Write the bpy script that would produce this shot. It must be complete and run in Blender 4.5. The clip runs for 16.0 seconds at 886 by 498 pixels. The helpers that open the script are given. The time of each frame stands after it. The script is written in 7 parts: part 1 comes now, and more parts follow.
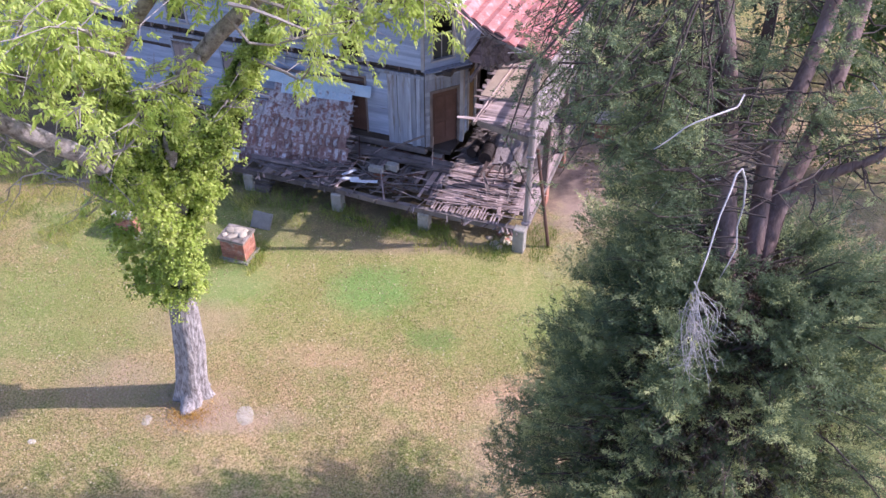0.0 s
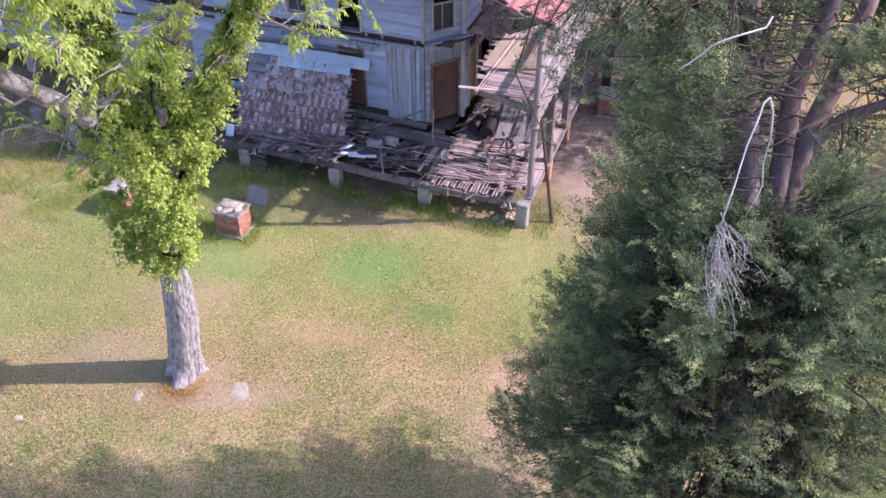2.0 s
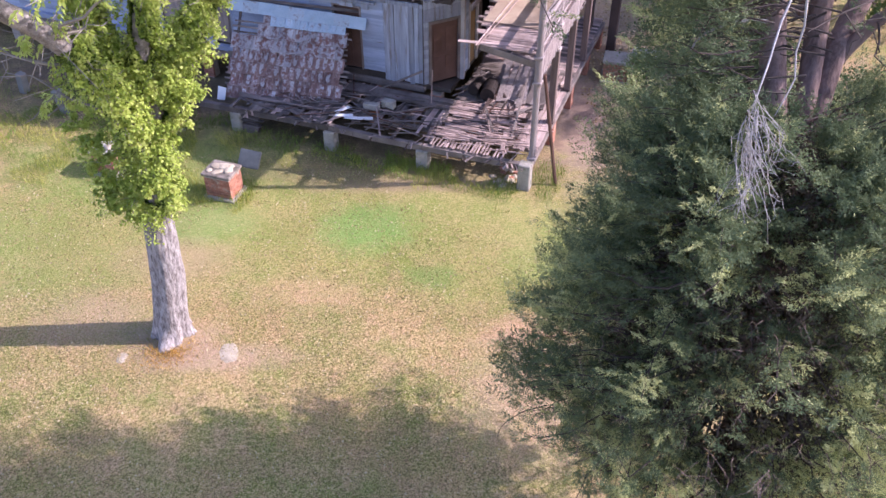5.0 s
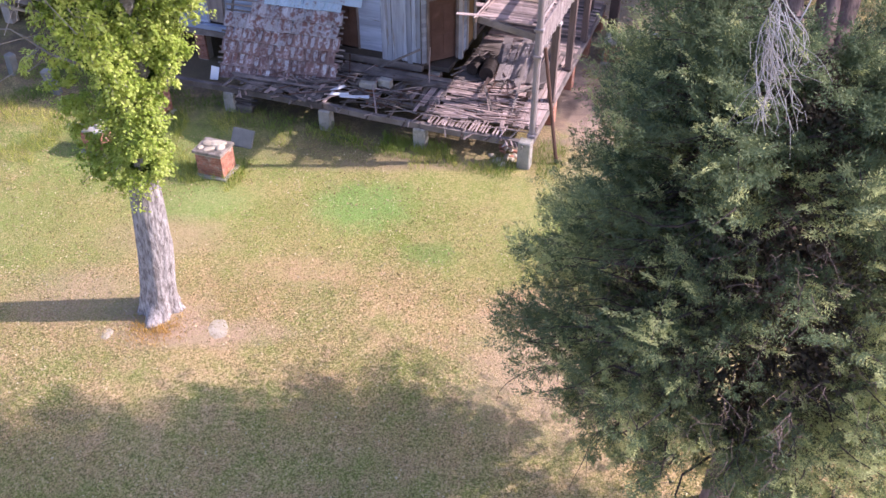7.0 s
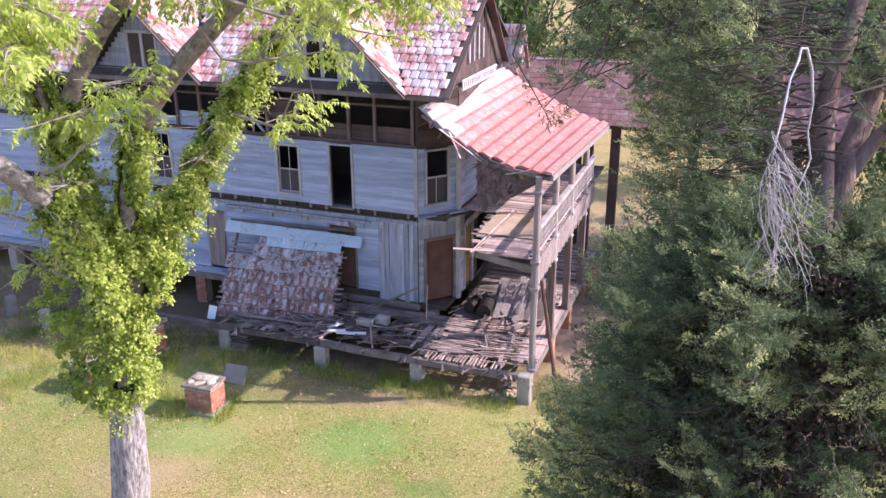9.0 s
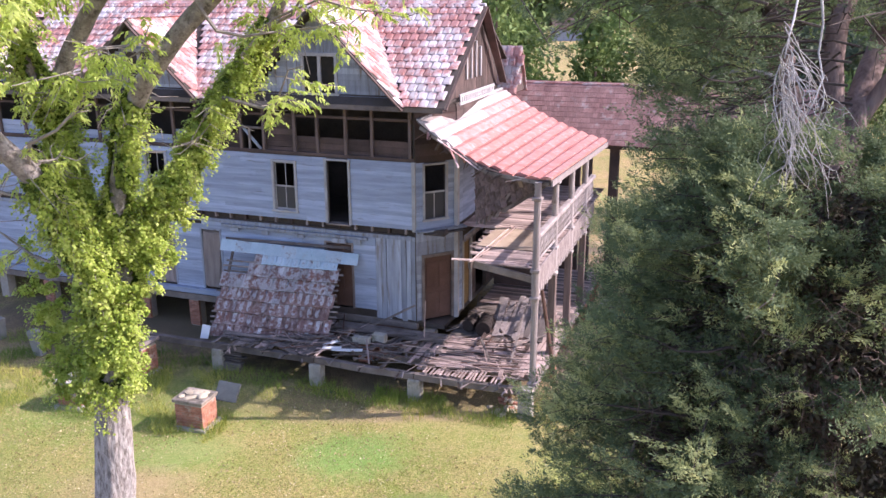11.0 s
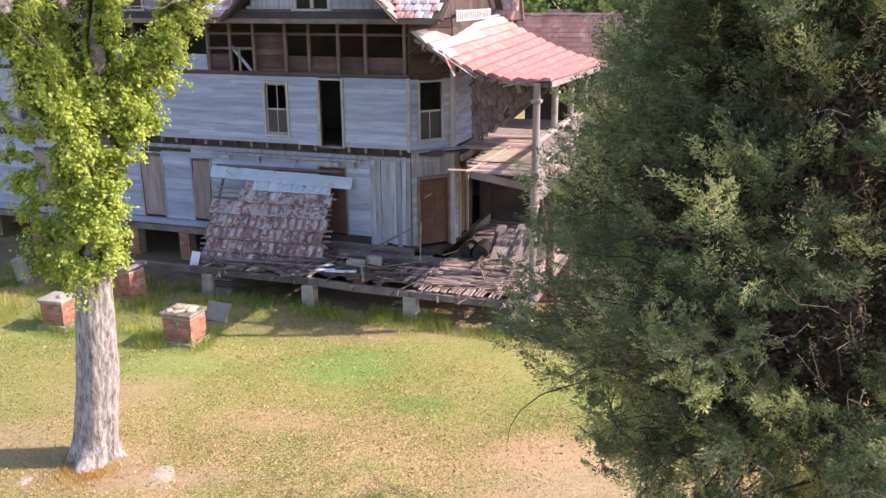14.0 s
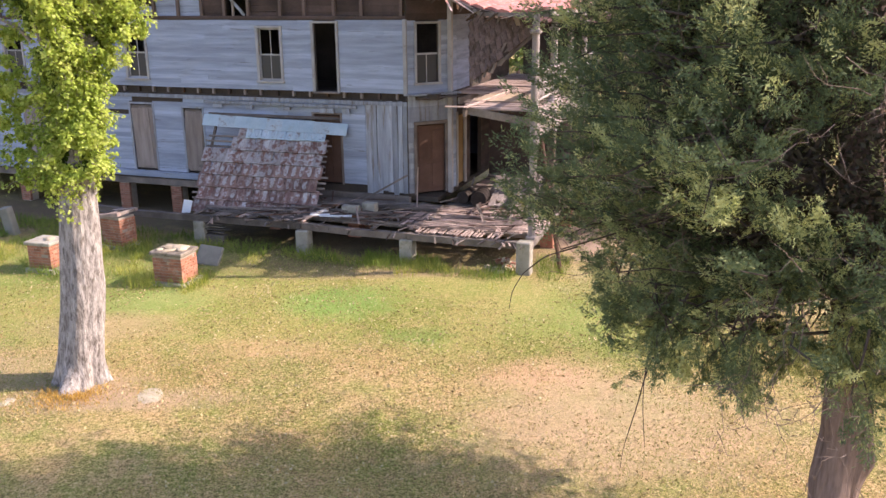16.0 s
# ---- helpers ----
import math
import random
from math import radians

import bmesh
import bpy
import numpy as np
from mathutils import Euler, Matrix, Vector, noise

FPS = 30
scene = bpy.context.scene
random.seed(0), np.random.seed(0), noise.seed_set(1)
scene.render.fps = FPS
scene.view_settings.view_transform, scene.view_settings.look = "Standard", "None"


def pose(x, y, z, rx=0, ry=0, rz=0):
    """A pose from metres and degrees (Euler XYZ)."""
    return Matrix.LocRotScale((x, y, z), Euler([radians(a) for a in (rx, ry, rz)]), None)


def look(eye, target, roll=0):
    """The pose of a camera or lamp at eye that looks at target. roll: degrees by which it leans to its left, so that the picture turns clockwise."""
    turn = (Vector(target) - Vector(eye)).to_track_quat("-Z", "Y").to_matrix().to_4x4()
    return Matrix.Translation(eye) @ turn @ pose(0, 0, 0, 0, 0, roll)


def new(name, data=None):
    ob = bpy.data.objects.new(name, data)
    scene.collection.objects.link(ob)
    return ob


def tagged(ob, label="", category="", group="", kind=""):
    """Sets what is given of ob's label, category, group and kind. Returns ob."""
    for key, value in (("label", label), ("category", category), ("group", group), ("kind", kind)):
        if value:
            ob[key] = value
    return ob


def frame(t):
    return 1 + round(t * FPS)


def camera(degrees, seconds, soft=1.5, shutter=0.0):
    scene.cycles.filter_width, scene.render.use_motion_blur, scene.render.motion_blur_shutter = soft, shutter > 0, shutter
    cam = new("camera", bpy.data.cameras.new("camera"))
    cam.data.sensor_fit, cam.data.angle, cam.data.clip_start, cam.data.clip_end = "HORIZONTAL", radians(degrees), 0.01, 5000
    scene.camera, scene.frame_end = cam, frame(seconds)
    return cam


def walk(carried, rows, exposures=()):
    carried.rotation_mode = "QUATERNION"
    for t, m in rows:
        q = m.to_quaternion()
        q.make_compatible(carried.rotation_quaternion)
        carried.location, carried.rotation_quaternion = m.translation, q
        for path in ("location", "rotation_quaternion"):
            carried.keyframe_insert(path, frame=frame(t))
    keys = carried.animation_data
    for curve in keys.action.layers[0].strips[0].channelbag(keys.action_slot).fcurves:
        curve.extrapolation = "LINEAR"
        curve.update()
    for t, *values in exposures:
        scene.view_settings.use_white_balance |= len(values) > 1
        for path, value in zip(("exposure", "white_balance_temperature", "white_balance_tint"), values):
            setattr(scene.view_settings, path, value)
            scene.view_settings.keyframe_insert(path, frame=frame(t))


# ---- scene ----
cam = camera(55.1, 16.0)
METRES, EYE, TILT, LEAN, TURN = 11.0, 18.25, -39.5, 0.0, 0.0
ROWS = [
    (0.0, 0.0, 0.0, 0.0, 0.0, 0.0, -0.0),
    (0.5, -0.0019, 0.0162, -0.017, -0.03, -0.02, -0.01),
    (1.0, -0.0039, 0.0335, -0.0346, -0.07, -0.03, -0.01),
    (1.5, -0.0061, 0.0518, -0.0528, -0.09, -0.04, 0.03),
    (2.0, -0.0079, 0.0707, -0.0715, -0.12, -0.04, 0.04),
    (2.5, -0.0089, 0.0901, -0.0912, -0.11, -0.04, 0.02),
    (3.0, -0.0105, 0.1086, -0.1099, -0.12, -0.05, 0.04),
    (3.5, -0.01, 0.1252, -0.1272, -0.12, -0.07, 0.03),
    (4.0, -0.0087, 0.1392, -0.1429, -0.12, -0.08, 0.04),
    (4.5, -0.0071, 0.1533, -0.1594, -0.12, -0.06, 0.09),
    (5.0, -0.0063, 0.1675, -0.1768, -0.13, -0.01, 0.13),
    (6.8, -0.0022, 0.2275, -0.2535, -0.16, 0.02, 0.12),
    (7.5, -0.0004, 0.2514, -0.2843, -0.17, 5.72, 0.12),
    (8.0, 0.0007, 0.2682, -0.3056, -0.19, 10.07, 0.17),
    (8.5, 0.0011, 0.2852, -0.3271, -0.22, 14.41, 0.25),
    (9.0, 0.0012, 0.3019, -0.3488, -0.24, 18.8, 0.29),
    (9.4, 0.001, 0.3165, -0.3675, -0.26, 22.1, 0.32),
    (9.7, 0.0008, 0.3285, -0.383, -0.27, 22.75, 0.35),
    (11.5, -0.0011, 0.4092, -0.4847, -0.35, 22.8, 0.55),
    (12.0, -0.0023, 0.4364, -0.5162, -0.38, 22.83, 0.61),
    (12.5, -0.0017, 0.4621, -0.5493, -0.4, 22.85, 0.64),
    (13.0, -0.0013, 0.4868, -0.5814, -0.42, 22.87, 0.7),
    (13.5, -0.0014, 0.5097, -0.6129, -0.46, 22.87, 0.76),
    (14.0, -0.0018, 0.5354, -0.6415, -0.48, 22.9, 0.81),
    (14.5, -0.0034, 0.5608, -0.6708, -0.51, 22.91, 0.9),
    (15.0, -0.004, 0.5872, -0.7007, -0.54, 22.93, 0.96),
    (15.5, -0.0037, 0.615, -0.7315, -0.56, 22.96, 1.01),
    (16.0, -0.0032, 0.6433, -0.7632, -0.59, 22.97, 1.02),
]
walk(cam, [(t, pose(0, 0, EYE, TILT, LEAN, TURN) @ pose(METRES * x, METRES * y, METRES * z, 90 + pitch, roll, yaw)) for t, x, y, z, yaw, pitch, roll in ROWS],
     exposures=[(0, 0.98, 5580, 32), (5, 1.14, 5820, 34), (9, 1.20, 5970, 30), (12.5, 1.21, 6220, 26), (16, 1.23, 6860, 23)])

# ---- world and sun ----
SUN_EL, SUN_AZ = 36.0, 1.5          # elevation; the sun stands towards +x, turned this many degrees towards -y
world = bpy.data.worlds.new("sky")
scene.world = world
world.use_nodes = True
wn = world.node_tree
sky = wn.nodes.new("ShaderNodeTexSky")
sky.sky_type, sky.sun_disc = "NISHITA", False
sky.sun_elevation, sky.sun_rotation = radians(SUN_EL), radians(90 - SUN_AZ)
sky.air_density, sky.dust_density = 1.0, 1.5
wn.links.new(sky.outputs[0], wn.nodes["Background"].inputs[0])
wn.nodes["Background"].inputs[1].default_value = 0.15
sun = new("sun", bpy.data.lights.new("sun", "SUN"))
sun.data.energy, sun.data.angle, sun.data.color = 3.5, radians(0.6), (1.0, 0.91, 0.78)
to_sun = Vector((math.cos(radians(SUN_EL)) * math.cos(radians(SUN_AZ)), math.cos(radians(SUN_EL)) * math.sin(radians(SUN_AZ)), math.sin(radians(SUN_EL))))
sun.matrix_world = look(Vector((0, 20, 0)) + to_sun * 60, (0, 20, 0))

# ---- materials ----


def surf(name, a, b, scale=3.0, rough=0.85, bump=0.3, fine=40.0, rnd=0.25, stretch=(1, 1, 1), stain=None, stain_scale=1.0, stain_cut=0.55, metal=0.0, island=False, local=False, sheen=0.0):
    """A weathered surface: two colours over broad and fine noise, a stain with an outline of its own, relief."""
    m = bpy.data.materials.new(name)
    m.use_nodes = True
    t = m.node_tree
    n, l = t.nodes, t.links
    bsdf = n["Principled BSDF"]
    geo = n.new("ShaderNodeNewGeometry")
    mp = n.new("ShaderNodeMapping")
    if local:
        tc = n.new("ShaderNodeTexCoord")
        l.new(tc.outputs["Object"], mp.inputs[0])
    else:
        l.new(geo.outputs["Position"], mp.inputs[0])
    mp.inputs["Scale"].default_value = stretch
    big = n.new("ShaderNodeTexNoise")
    big.inputs["Scale"].default_value, big.inputs["Detail"].default_value = scale, 6
    sml = n.new("ShaderNodeTexNoise")
    sml.inputs["Scale"].default_value, sml.inputs["Detail"].default_value = fine, 4
    for q in (big, sml):
        l.new(mp.outputs[0], q.inputs["Vector"])
    add = n.new("ShaderNodeMath")
    add.operation = "ADD"
    mul = n.new("ShaderNodeMath")
    mul.operation = "MULTIPLY"
    mul.inputs[1].default_value = 0.6
    l.new(sml.outputs[0], mul.inputs[0])
    l.new(big.outputs[0], add.inputs[0])
    l.new(mul.outputs[0], add.inputs[1])
    rng = n.new("ShaderNodeMapRange")
    rng.inputs[1].default_value, rng.inputs[2].default_value = 0.5, 1.1
    l.new(add.outputs[0], rng.inputs[0])
    mix = n.new("ShaderNodeMix")
    mix.data_type = "RGBA"
    mix.inputs[6].default_value, mix.inputs[7].default_value = (*a, 1), (*b, 1)
    l.new(rng.outputs[0], mix.inputs[0])
    last = mix.outputs[2]
    if stain:
        sn = n.new("ShaderNodeTexNoise")
        sn.inputs["Scale"].default_value, sn.inputs["Detail"].default_value, sn.inputs["Roughness"].default_value = stain_scale, 8, 0.7
        l.new(mp.outputs[0], sn.inputs["Vector"])
        cut = n.new("ShaderNodeMapRange")
        cut.inputs[1].default_value, cut.inputs[2].default_value = stain_cut - 0.06, stain_cut + 0.06
        l.new(sn.outputs[0], cut.inputs[0])
        mx = n.new("ShaderNodeMix")
        mx.data_type = "RGBA"
        mx.inputs[7].default_value = (*stain, 1)
        l.new(cut.outputs[0], mx.inputs[0])
        l.new(last, mx.inputs[6])
        last = mx.outputs[2]
    if rnd:
        hsv = n.new("ShaderNodeHueSaturation")
        vr = n.new("ShaderNodeMapRange")
        vr.inputs[3].default_value, vr.inputs[4].default_value = 1 - rnd, 1 + rnd
        if island:
            l.new(geo.outputs["Random Per Island"], vr.inputs[0])
        else:
            oi = n.new("ShaderNodeObjectInfo")
            l.new(oi.outputs["Random"], vr.inputs[0])
        l.new(vr.outputs[0], hsv.inputs["Value"])
        l.new(last, hsv.inputs["Color"])
        last = hsv.outputs[0]
    l.new(last, bsdf.inputs["Base Color"])
    bsdf.inputs["Roughness"].default_value, bsdf.inputs["Metallic"].default_value = rough, metal
    bsdf.inputs["Specular IOR Level"].default_value = 0.3
    bp = n.new("ShaderNodeBump")
    bp.inputs["Strength"].default_value, bp.inputs["Distance"].default_value = bump, 0.02
    l.new(add.outputs[0], bp.inputs["Height"])
    l.new(bp.outputs[0], bsdf.inputs["Normal"])
    return m


def leafy(name, a, b, c, rough=0.6, through_light=0.35, patch=0.8, single=0.55):
    """Leaves: three greens by leaf and by patch of the crown; some light passes through."""
    m = bpy.data.materials.new(name)
    m.use_nodes = True
    t = m.node_tree
    n, l = t.nodes, t.links
    bsdf = n["Principled BSDF"]
    geo = n.new("ShaderNodeNewGeometry")
    ramp = n.new("ShaderNodeValToRGB")
    ramp.color_ramp.elements[0].color, ramp.color_ramp.elements[1].color = (*a, 1), (*c, 1)
    mid = ramp.color_ramp.elements.new(0.5)
    mid.color = (*b, 1)
    nz = n.new("ShaderNodeTexNoise")
    nz.inputs["Scale"].default_value, nz.inputs["Detail"].default_value = patch, 3
    l.new(geo.outputs["Position"], nz.inputs["Vector"])
    ma = n.new("ShaderNodeMath")
    ma.operation = "MULTIPLY_ADD"
    ma.inputs[1].default_value, ma.inputs[2].default_value = 1.6, -0.275 - single / 2
    l.new(nz.outputs[0], ma.inputs[0])
    mb = n.new("ShaderNodeMath")
    mb.operation = "MULTIPLY_ADD"
    mb.inputs[1].default_value = single
    l.new(geo.outputs["Random Per Island"], mb.inputs[0])
    l.new(ma.outputs[0], mb.inputs[2])
    l.new(mb.outputs[0], ramp.inputs[0])
    l.new(ramp.outputs[0], bsdf.inputs["Base Color"])
    bsdf.inputs["Roughness"].default_value = rough
    bsdf.inputs["Specular IOR Level"].default_value = 0.25
    tr = n.new("ShaderNodeBsdfTranslucent")
    l.new(ramp.outputs[0], tr.inputs[0])
    mx = n.new("ShaderNodeMixShader")
    mx.inputs[0].default_value = through_light
    l.new(bsdf.outputs[0], mx.inputs[1])
    l.new(tr.outputs[0], mx.inputs[2])
    l.new(mx.outputs[0], n["Material Output"].inputs[0])
    return m


CLAP = surf("weathered_clapboard", (0.25, 0.29, 0.385), (0.41, 0.47, 0.61), 1.2, 0.9, 0.4, 30, 0.17, (0.7, 1, 8), stain=(0.19, 0.185, 0.19), stain_scale=1.5, stain_cut=0.64)
TRIM = surf("old_white_trim", (0.29, 0.28, 0.285), (0.48, 0.465, 0.47), 2, 0.85, 0.3, 40, 0.1, stain=(0.25, 0.22, 0.2), stain_scale=3, stain_cut=0.64)
VERT = surf("grey_vertical_board", (0.215, 0.23, 0.275), (0.41, 0.445, 0.525), 1.5, 0.9, 0.4, 30, 0.25, (6, 6, 0.6), stain=(0.2, 0.17, 0.15), stain_scale=1.2, stain_cut=0.6)
BARE = surf("bare_grey_wood", (0.085, 0.070, 0.064), (0.25, 0.208, 0.19), 2, 0.9, 0.5, 45, 0.35, (1, 1, 1))
BROWNP = surf("brown_post_wood", (0.10, 0.072, 0.062), (0.21, 0.155, 0.14), 2, 0.9, 0.4, 40, 0.05, (5, 5, 0.5))
POSTW = surf("weathered_post_wood", (0.19, 0.155, 0.15), (0.36, 0.31, 0.30), 2, 0.9, 0.4, 40, 0.05, (5, 5, 0.5))
RAILT = surf("worn_rail_paint", (0.25, 0.21, 0.205), (0.46, 0.40, 0.385), 2, 0.85, 0.3, 40, 0.1, stain=(0.2, 0.16, 0.145), stain_scale=3, stain_cut=0.62)
FASCW = surf("grimy_fascia_board", (0.15, 0.12, 0.115), (0.40, 0.335, 0.325), 2.0, 0.9, 0.4, 40, 0.0, (5, 5, 0.6), stain=(0.12, 0.09, 0.085), stain_scale=3, stain_cut=0.56)
PALE = surf("pale_plank", (0.25, 0.18, 0.16), (0.51, 0.395, 0.36), 2.5, 0.9, 0.5, 40, 0.35)
DARKW = surf("dark_brown_board", (0.045, 0.034, 0.03), (0.125, 0.084, 0.074), 1.4, 0.9, 0.4, 30, 0.3)
# very dark so that rooms and gaps look unlit: shade put into the colour
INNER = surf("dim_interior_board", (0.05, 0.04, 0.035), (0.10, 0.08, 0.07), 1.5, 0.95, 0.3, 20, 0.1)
BROWND = surf("brown_painted_door", (0.08, 0.042, 0.032), (0.15, 0.085, 0.065), 2, 0.7, 0.2, 30, 0.1)
RUST = surf("rusted_roof_shingle", (0.28, 0.085, 0.065), (0.50, 0.30, 0.28), 1.6, 0.55, 0.3, 14, 0.22, stain=(0.55, 0.50, 0.50), stain_scale=1.4, stain_cut=0.52)
RUST_I = surf("rusted_roof_shingle_rest", (0.28, 0.085, 0.065), (0.50, 0.30, 0.28), 1.6, 0.55, 0.3, 14, 0.22, stain=(0.55, 0.50, 0.50), stain_scale=1.4, stain_cut=0.52, island=True)
REDROOF = surf("red_porch_roof", (0.38, 0.115, 0.09), (0.54, 0.25, 0.21), 3.5, 0.5, 0.35, 24, 0.07, (1, 1, 1), stain=(0.56, 0.37, 0.335), stain_scale=5, stain_cut=0.60)
MIDROOF = surf("glare_pink_roof", (0.42, 0.18, 0.155), (0.57, 0.36, 0.33), 3.5, 0.5, 0.35, 24, 0.08, stain=(0.44, 0.16, 0.13), stain_scale=4.5, stain_cut=0.56)
PALEROOF = surf("glare_pale_roof", (0.41, 0.33, 0.315), (0.57, 0.51, 0.495), 2.2, 0.4, 0.25, 12, 0.10, stain=(0.45, 0.22, 0.19), stain_scale=1.6, stain_cut=0.62)
WINGR = surf("brown_wing_shingle", (0.19, 0.095, 0.085), (0.36, 0.21, 0.185), 1.5, 0.7, 0.3, 14, 0.2, stain=(0.36, 0.30, 0.28), stain_scale=2, stain_cut=0.62, island=True)
AWN = surf("rusted_awning_shingle", (0.20, 0.125, 0.112), (0.37, 0.31, 0.305), 5, 0.6, 0.3, 22, 0.25, stain=(0.15, 0.085, 0.075), stain_scale=4.5, stain_cut=0.48)
AWN_RED = surf("red_rust_awning", (0.15, 0.085, 0.075), (0.28, 0.185, 0.168), 6, 0.65, 0.3, 22, 0.2, stain=(0.44, 0.40, 0.41), stain_scale=6, stain_cut=0.60)
AWN_GREY = surf("greying_awning_shingle", (0.27, 0.235, 0.235), (0.47, 0.47, 0.50), 5, 0.6, 0.3, 22, 0.2, stain=(0.17, 0.09, 0.075), stain_scale=5, stain_cut=0.53)
AWN_PALE = surf("pale_awning_tongue", (0.28, 0.25, 0.255), (0.47, 0.475, 0.50), 4, 0.6, 0.3, 22, 0.25, stain=(0.18, 0.09, 0.075), stain_scale=5, stain_cut=0.5)
SHEET = surf("tan_wood_sheet", (0.36, 0.27, 0.20), (0.52, 0.41, 0.31), 2, 0.85, 0.2, 30, 0.0, stain=(0.26, 0.20, 0.16), stain_scale=1.6, stain_cut=0.62)
OLDSH = surf("old_grey_brown_shingle", (0.12, 0.08, 0.078), (0.27, 0.20, 0.20), 4, 0.75, 0.3, 22, 0.22, stain=(0.10, 0.07, 0.06), stain_scale=4, stain_cut=0.52)
FLASHP = surf("spotted_blue_shingle", (0.33, 0.42, 0.50), (0.50, 0.58, 0.65), 5, 0.55, 0.3, 22, 0.15, stain=(0.21, 0.15, 0.135), stain_scale=5, stain_cut=0.60)
FLASH = surf("pale_blue_flashing", (0.31, 0.42, 0.51), (0.47, 0.57, 0.65), 2, 0.5, 0.2, 20, 0.1, stain=(0.35, 0.33, 0.33), stain_scale=3, stain_cut=0.66)
BRICK = surf("old_red_brick", (0.30, 0.115, 0.075), (0.46, 0.23, 0.16), 6, 0.9, 0.5, 40, 0.25, stain=(0.38, 0.30, 0.24), stain_scale=3, stain_cut=0.62)
MORTAR = surf("lime_mortar", (0.30, 0.26, 0.22), (0.42, 0.37, 0.32), 8, 0.95, 0.5, 60, 0.0)
BOARDUP = surf("brown_window_board", (0.17, 0.135, 0.125), (0.34, 0.285, 0.265), 1.6, 0.9, 0.4, 30, 0.2, (4, 4, 0.6))
# darker concrete for slab and posts, their shade put into the colour
DARKCONC = surf("shaded_grey_concrete", (0.16, 0.16, 0.145), (0.28, 0.275, 0.25), 3, 0.92, 0.5, 50, 0.1)
CONC = surf("weathered_concrete", (0.25, 0.23, 0.20), (0.44, 0.41, 0.36), 3, 0.92, 0.5, 50, 0.12, stain=(0.20, 0.19, 0.14), stain_scale=2.5, stain_cut=0.6)
PEDCAP = surf("mossy_brown_concrete", (0.20, 0.165, 0.14), (0.36, 0.31, 0.265), 5, 0.92, 0.5, 50, 0.1, stain=(0.14, 0.12, 0.095), stain_scale=4, stain_cut=0.55)
STONE = surf("pale_field_stone", (0.34, 0.28, 0.205), (0.55, 0.48, 0.37), 5, 0.9, 0.6, 30, 0.2)
RUSTM = surf("rusty_metal", (0.018, 0.015, 0.015), (0.06, 0.046, 0.042), 5, 0.6, 0.3, 30, 0.1, metal=0.4)
WHITEP = surf("white_plastic", (0.62, 0.64, 0.68), (0.75, 0.76, 0.78), 4, 0.5, 0.1, 20, 0.05)
BARK = surf("pale_ridged_bark", (0.13, 0.11, 0.105), (0.53, 0.49, 0.475), 13.0, 0.95, 1.0, 40, 0.0, (1, 1, 0.3), stain=(0.13, 0.11, 0.10), stain_scale=15, stain_cut=0.57)
LIMBBARK = surf("grey_limb_bark", (0.13, 0.11, 0.10), (0.40, 0.36, 0.33), 7.0, 0.95, 0.9, 30, 0.0, stain=(0.10, 0.085, 0.075), stain_scale=6, stain_cut=0.58)
CBARK = surf("reddish_cedar_bark", (0.085, 0.055, 0.048), (0.33, 0.235, 0.21), 4.0, 0.95, 0.9, 26, 0.0, (1, 1, 0.18))
DEADW = surf("silver_dead_wood", (0.21, 0.20, 0.20), (0.45, 0.435, 0.43), 4, 0.9, 0.4, 30, 0.1)
DARKTWIG = surf("dark_cedar_twig", (0.035, 0.027, 0.024), (0.11, 0.085, 0.075), 4, 0.9, 0.3, 30, 0.1)
DRYTWIG = surf("dry_cedar_twig", (0.13, 0.085, 0.07), (0.28, 0.21, 0.18), 4, 0.9, 0.3, 30, 0.1)
TWIG = surf("grey_twig", (0.20, 0.17, 0.15), (0.36, 0.32, 0.29), 4, 0.9, 0.3, 30, 0.1)
IVY = leafy("ivy_leaf", (0.215, 0.31, 0.05), (0.43, 0.53, 0.10), (0.64, 0.69, 0.21), 0.5, 0.46, 2.2, 0.6)
IVY_SHADE = leafy("shade_dark_ivy_leaf", (0.07, 0.12, 0.022), (0.11, 0.17, 0.03), (0.17, 0.23, 0.04), 0.6, 0.4, 1.7)
CEDAR_INNER = leafy("dark_inner_needle", (0.06, 0.055, 0.04), (0.09, 0.08, 0.055), (0.14, 0.10, 0.075), 0.85, 0.3, 1.6)
PECAN = leafy("young_pecan_leaf", (0.36, 0.48, 0.09), (0.54, 0.64, 0.15), (0.66, 0.73, 0.25), 0.6, 0.6, 0.9)
CEDAR = leafy("cedar_spray", (0.065, 0.10, 0.06), (0.145, 0.195, 0.10), (0.255, 0.30, 0.145), 0.7, 0.35, 2.2, 0.22)
CEDAR_TIP = leafy("cedar_new_growth", (0.30, 0.35, 0.155), (0.46, 0.50, 0.225), (0.62, 0.63, 0.32), 0.75, 0.38, 3.0, 0.22)
CEDARG = leafy("grey_cedar_spray", (0.06, 0.085, 0.055), (0.10, 0.13, 0.08), (0.17, 0.20, 0.115), 0.75, 0.25, 1.2)
WOODS = leafy("far_tree_leaf", (0.07, 0.12, 0.04), (0.14, 0.21, 0.065), (0.28, 0.36, 0.12), 0.7, 0.3, 0.35)
GRASSM = leafy("lawn_blade", (0.16, 0.20, 0.05), (0.29, 0.31, 0.085), (0.48, 0.42, 0.18), 0.8, 0.3, 0.45)
TALLG = leafy("tall_grass", (0.10, 0.17, 0.03), (0.19, 0.27, 0.05), (0.34, 0.36, 0.10), 0.8, 0.35, 0.7)
GLASS = bpy.data.materials.new("dusty_pane")
GLASS.use_nodes = True
GLASS.node_tree.nodes["Principled BSDF"].inputs["Base Color"].default_value = (0.06, 0.06, 0.065, 1)
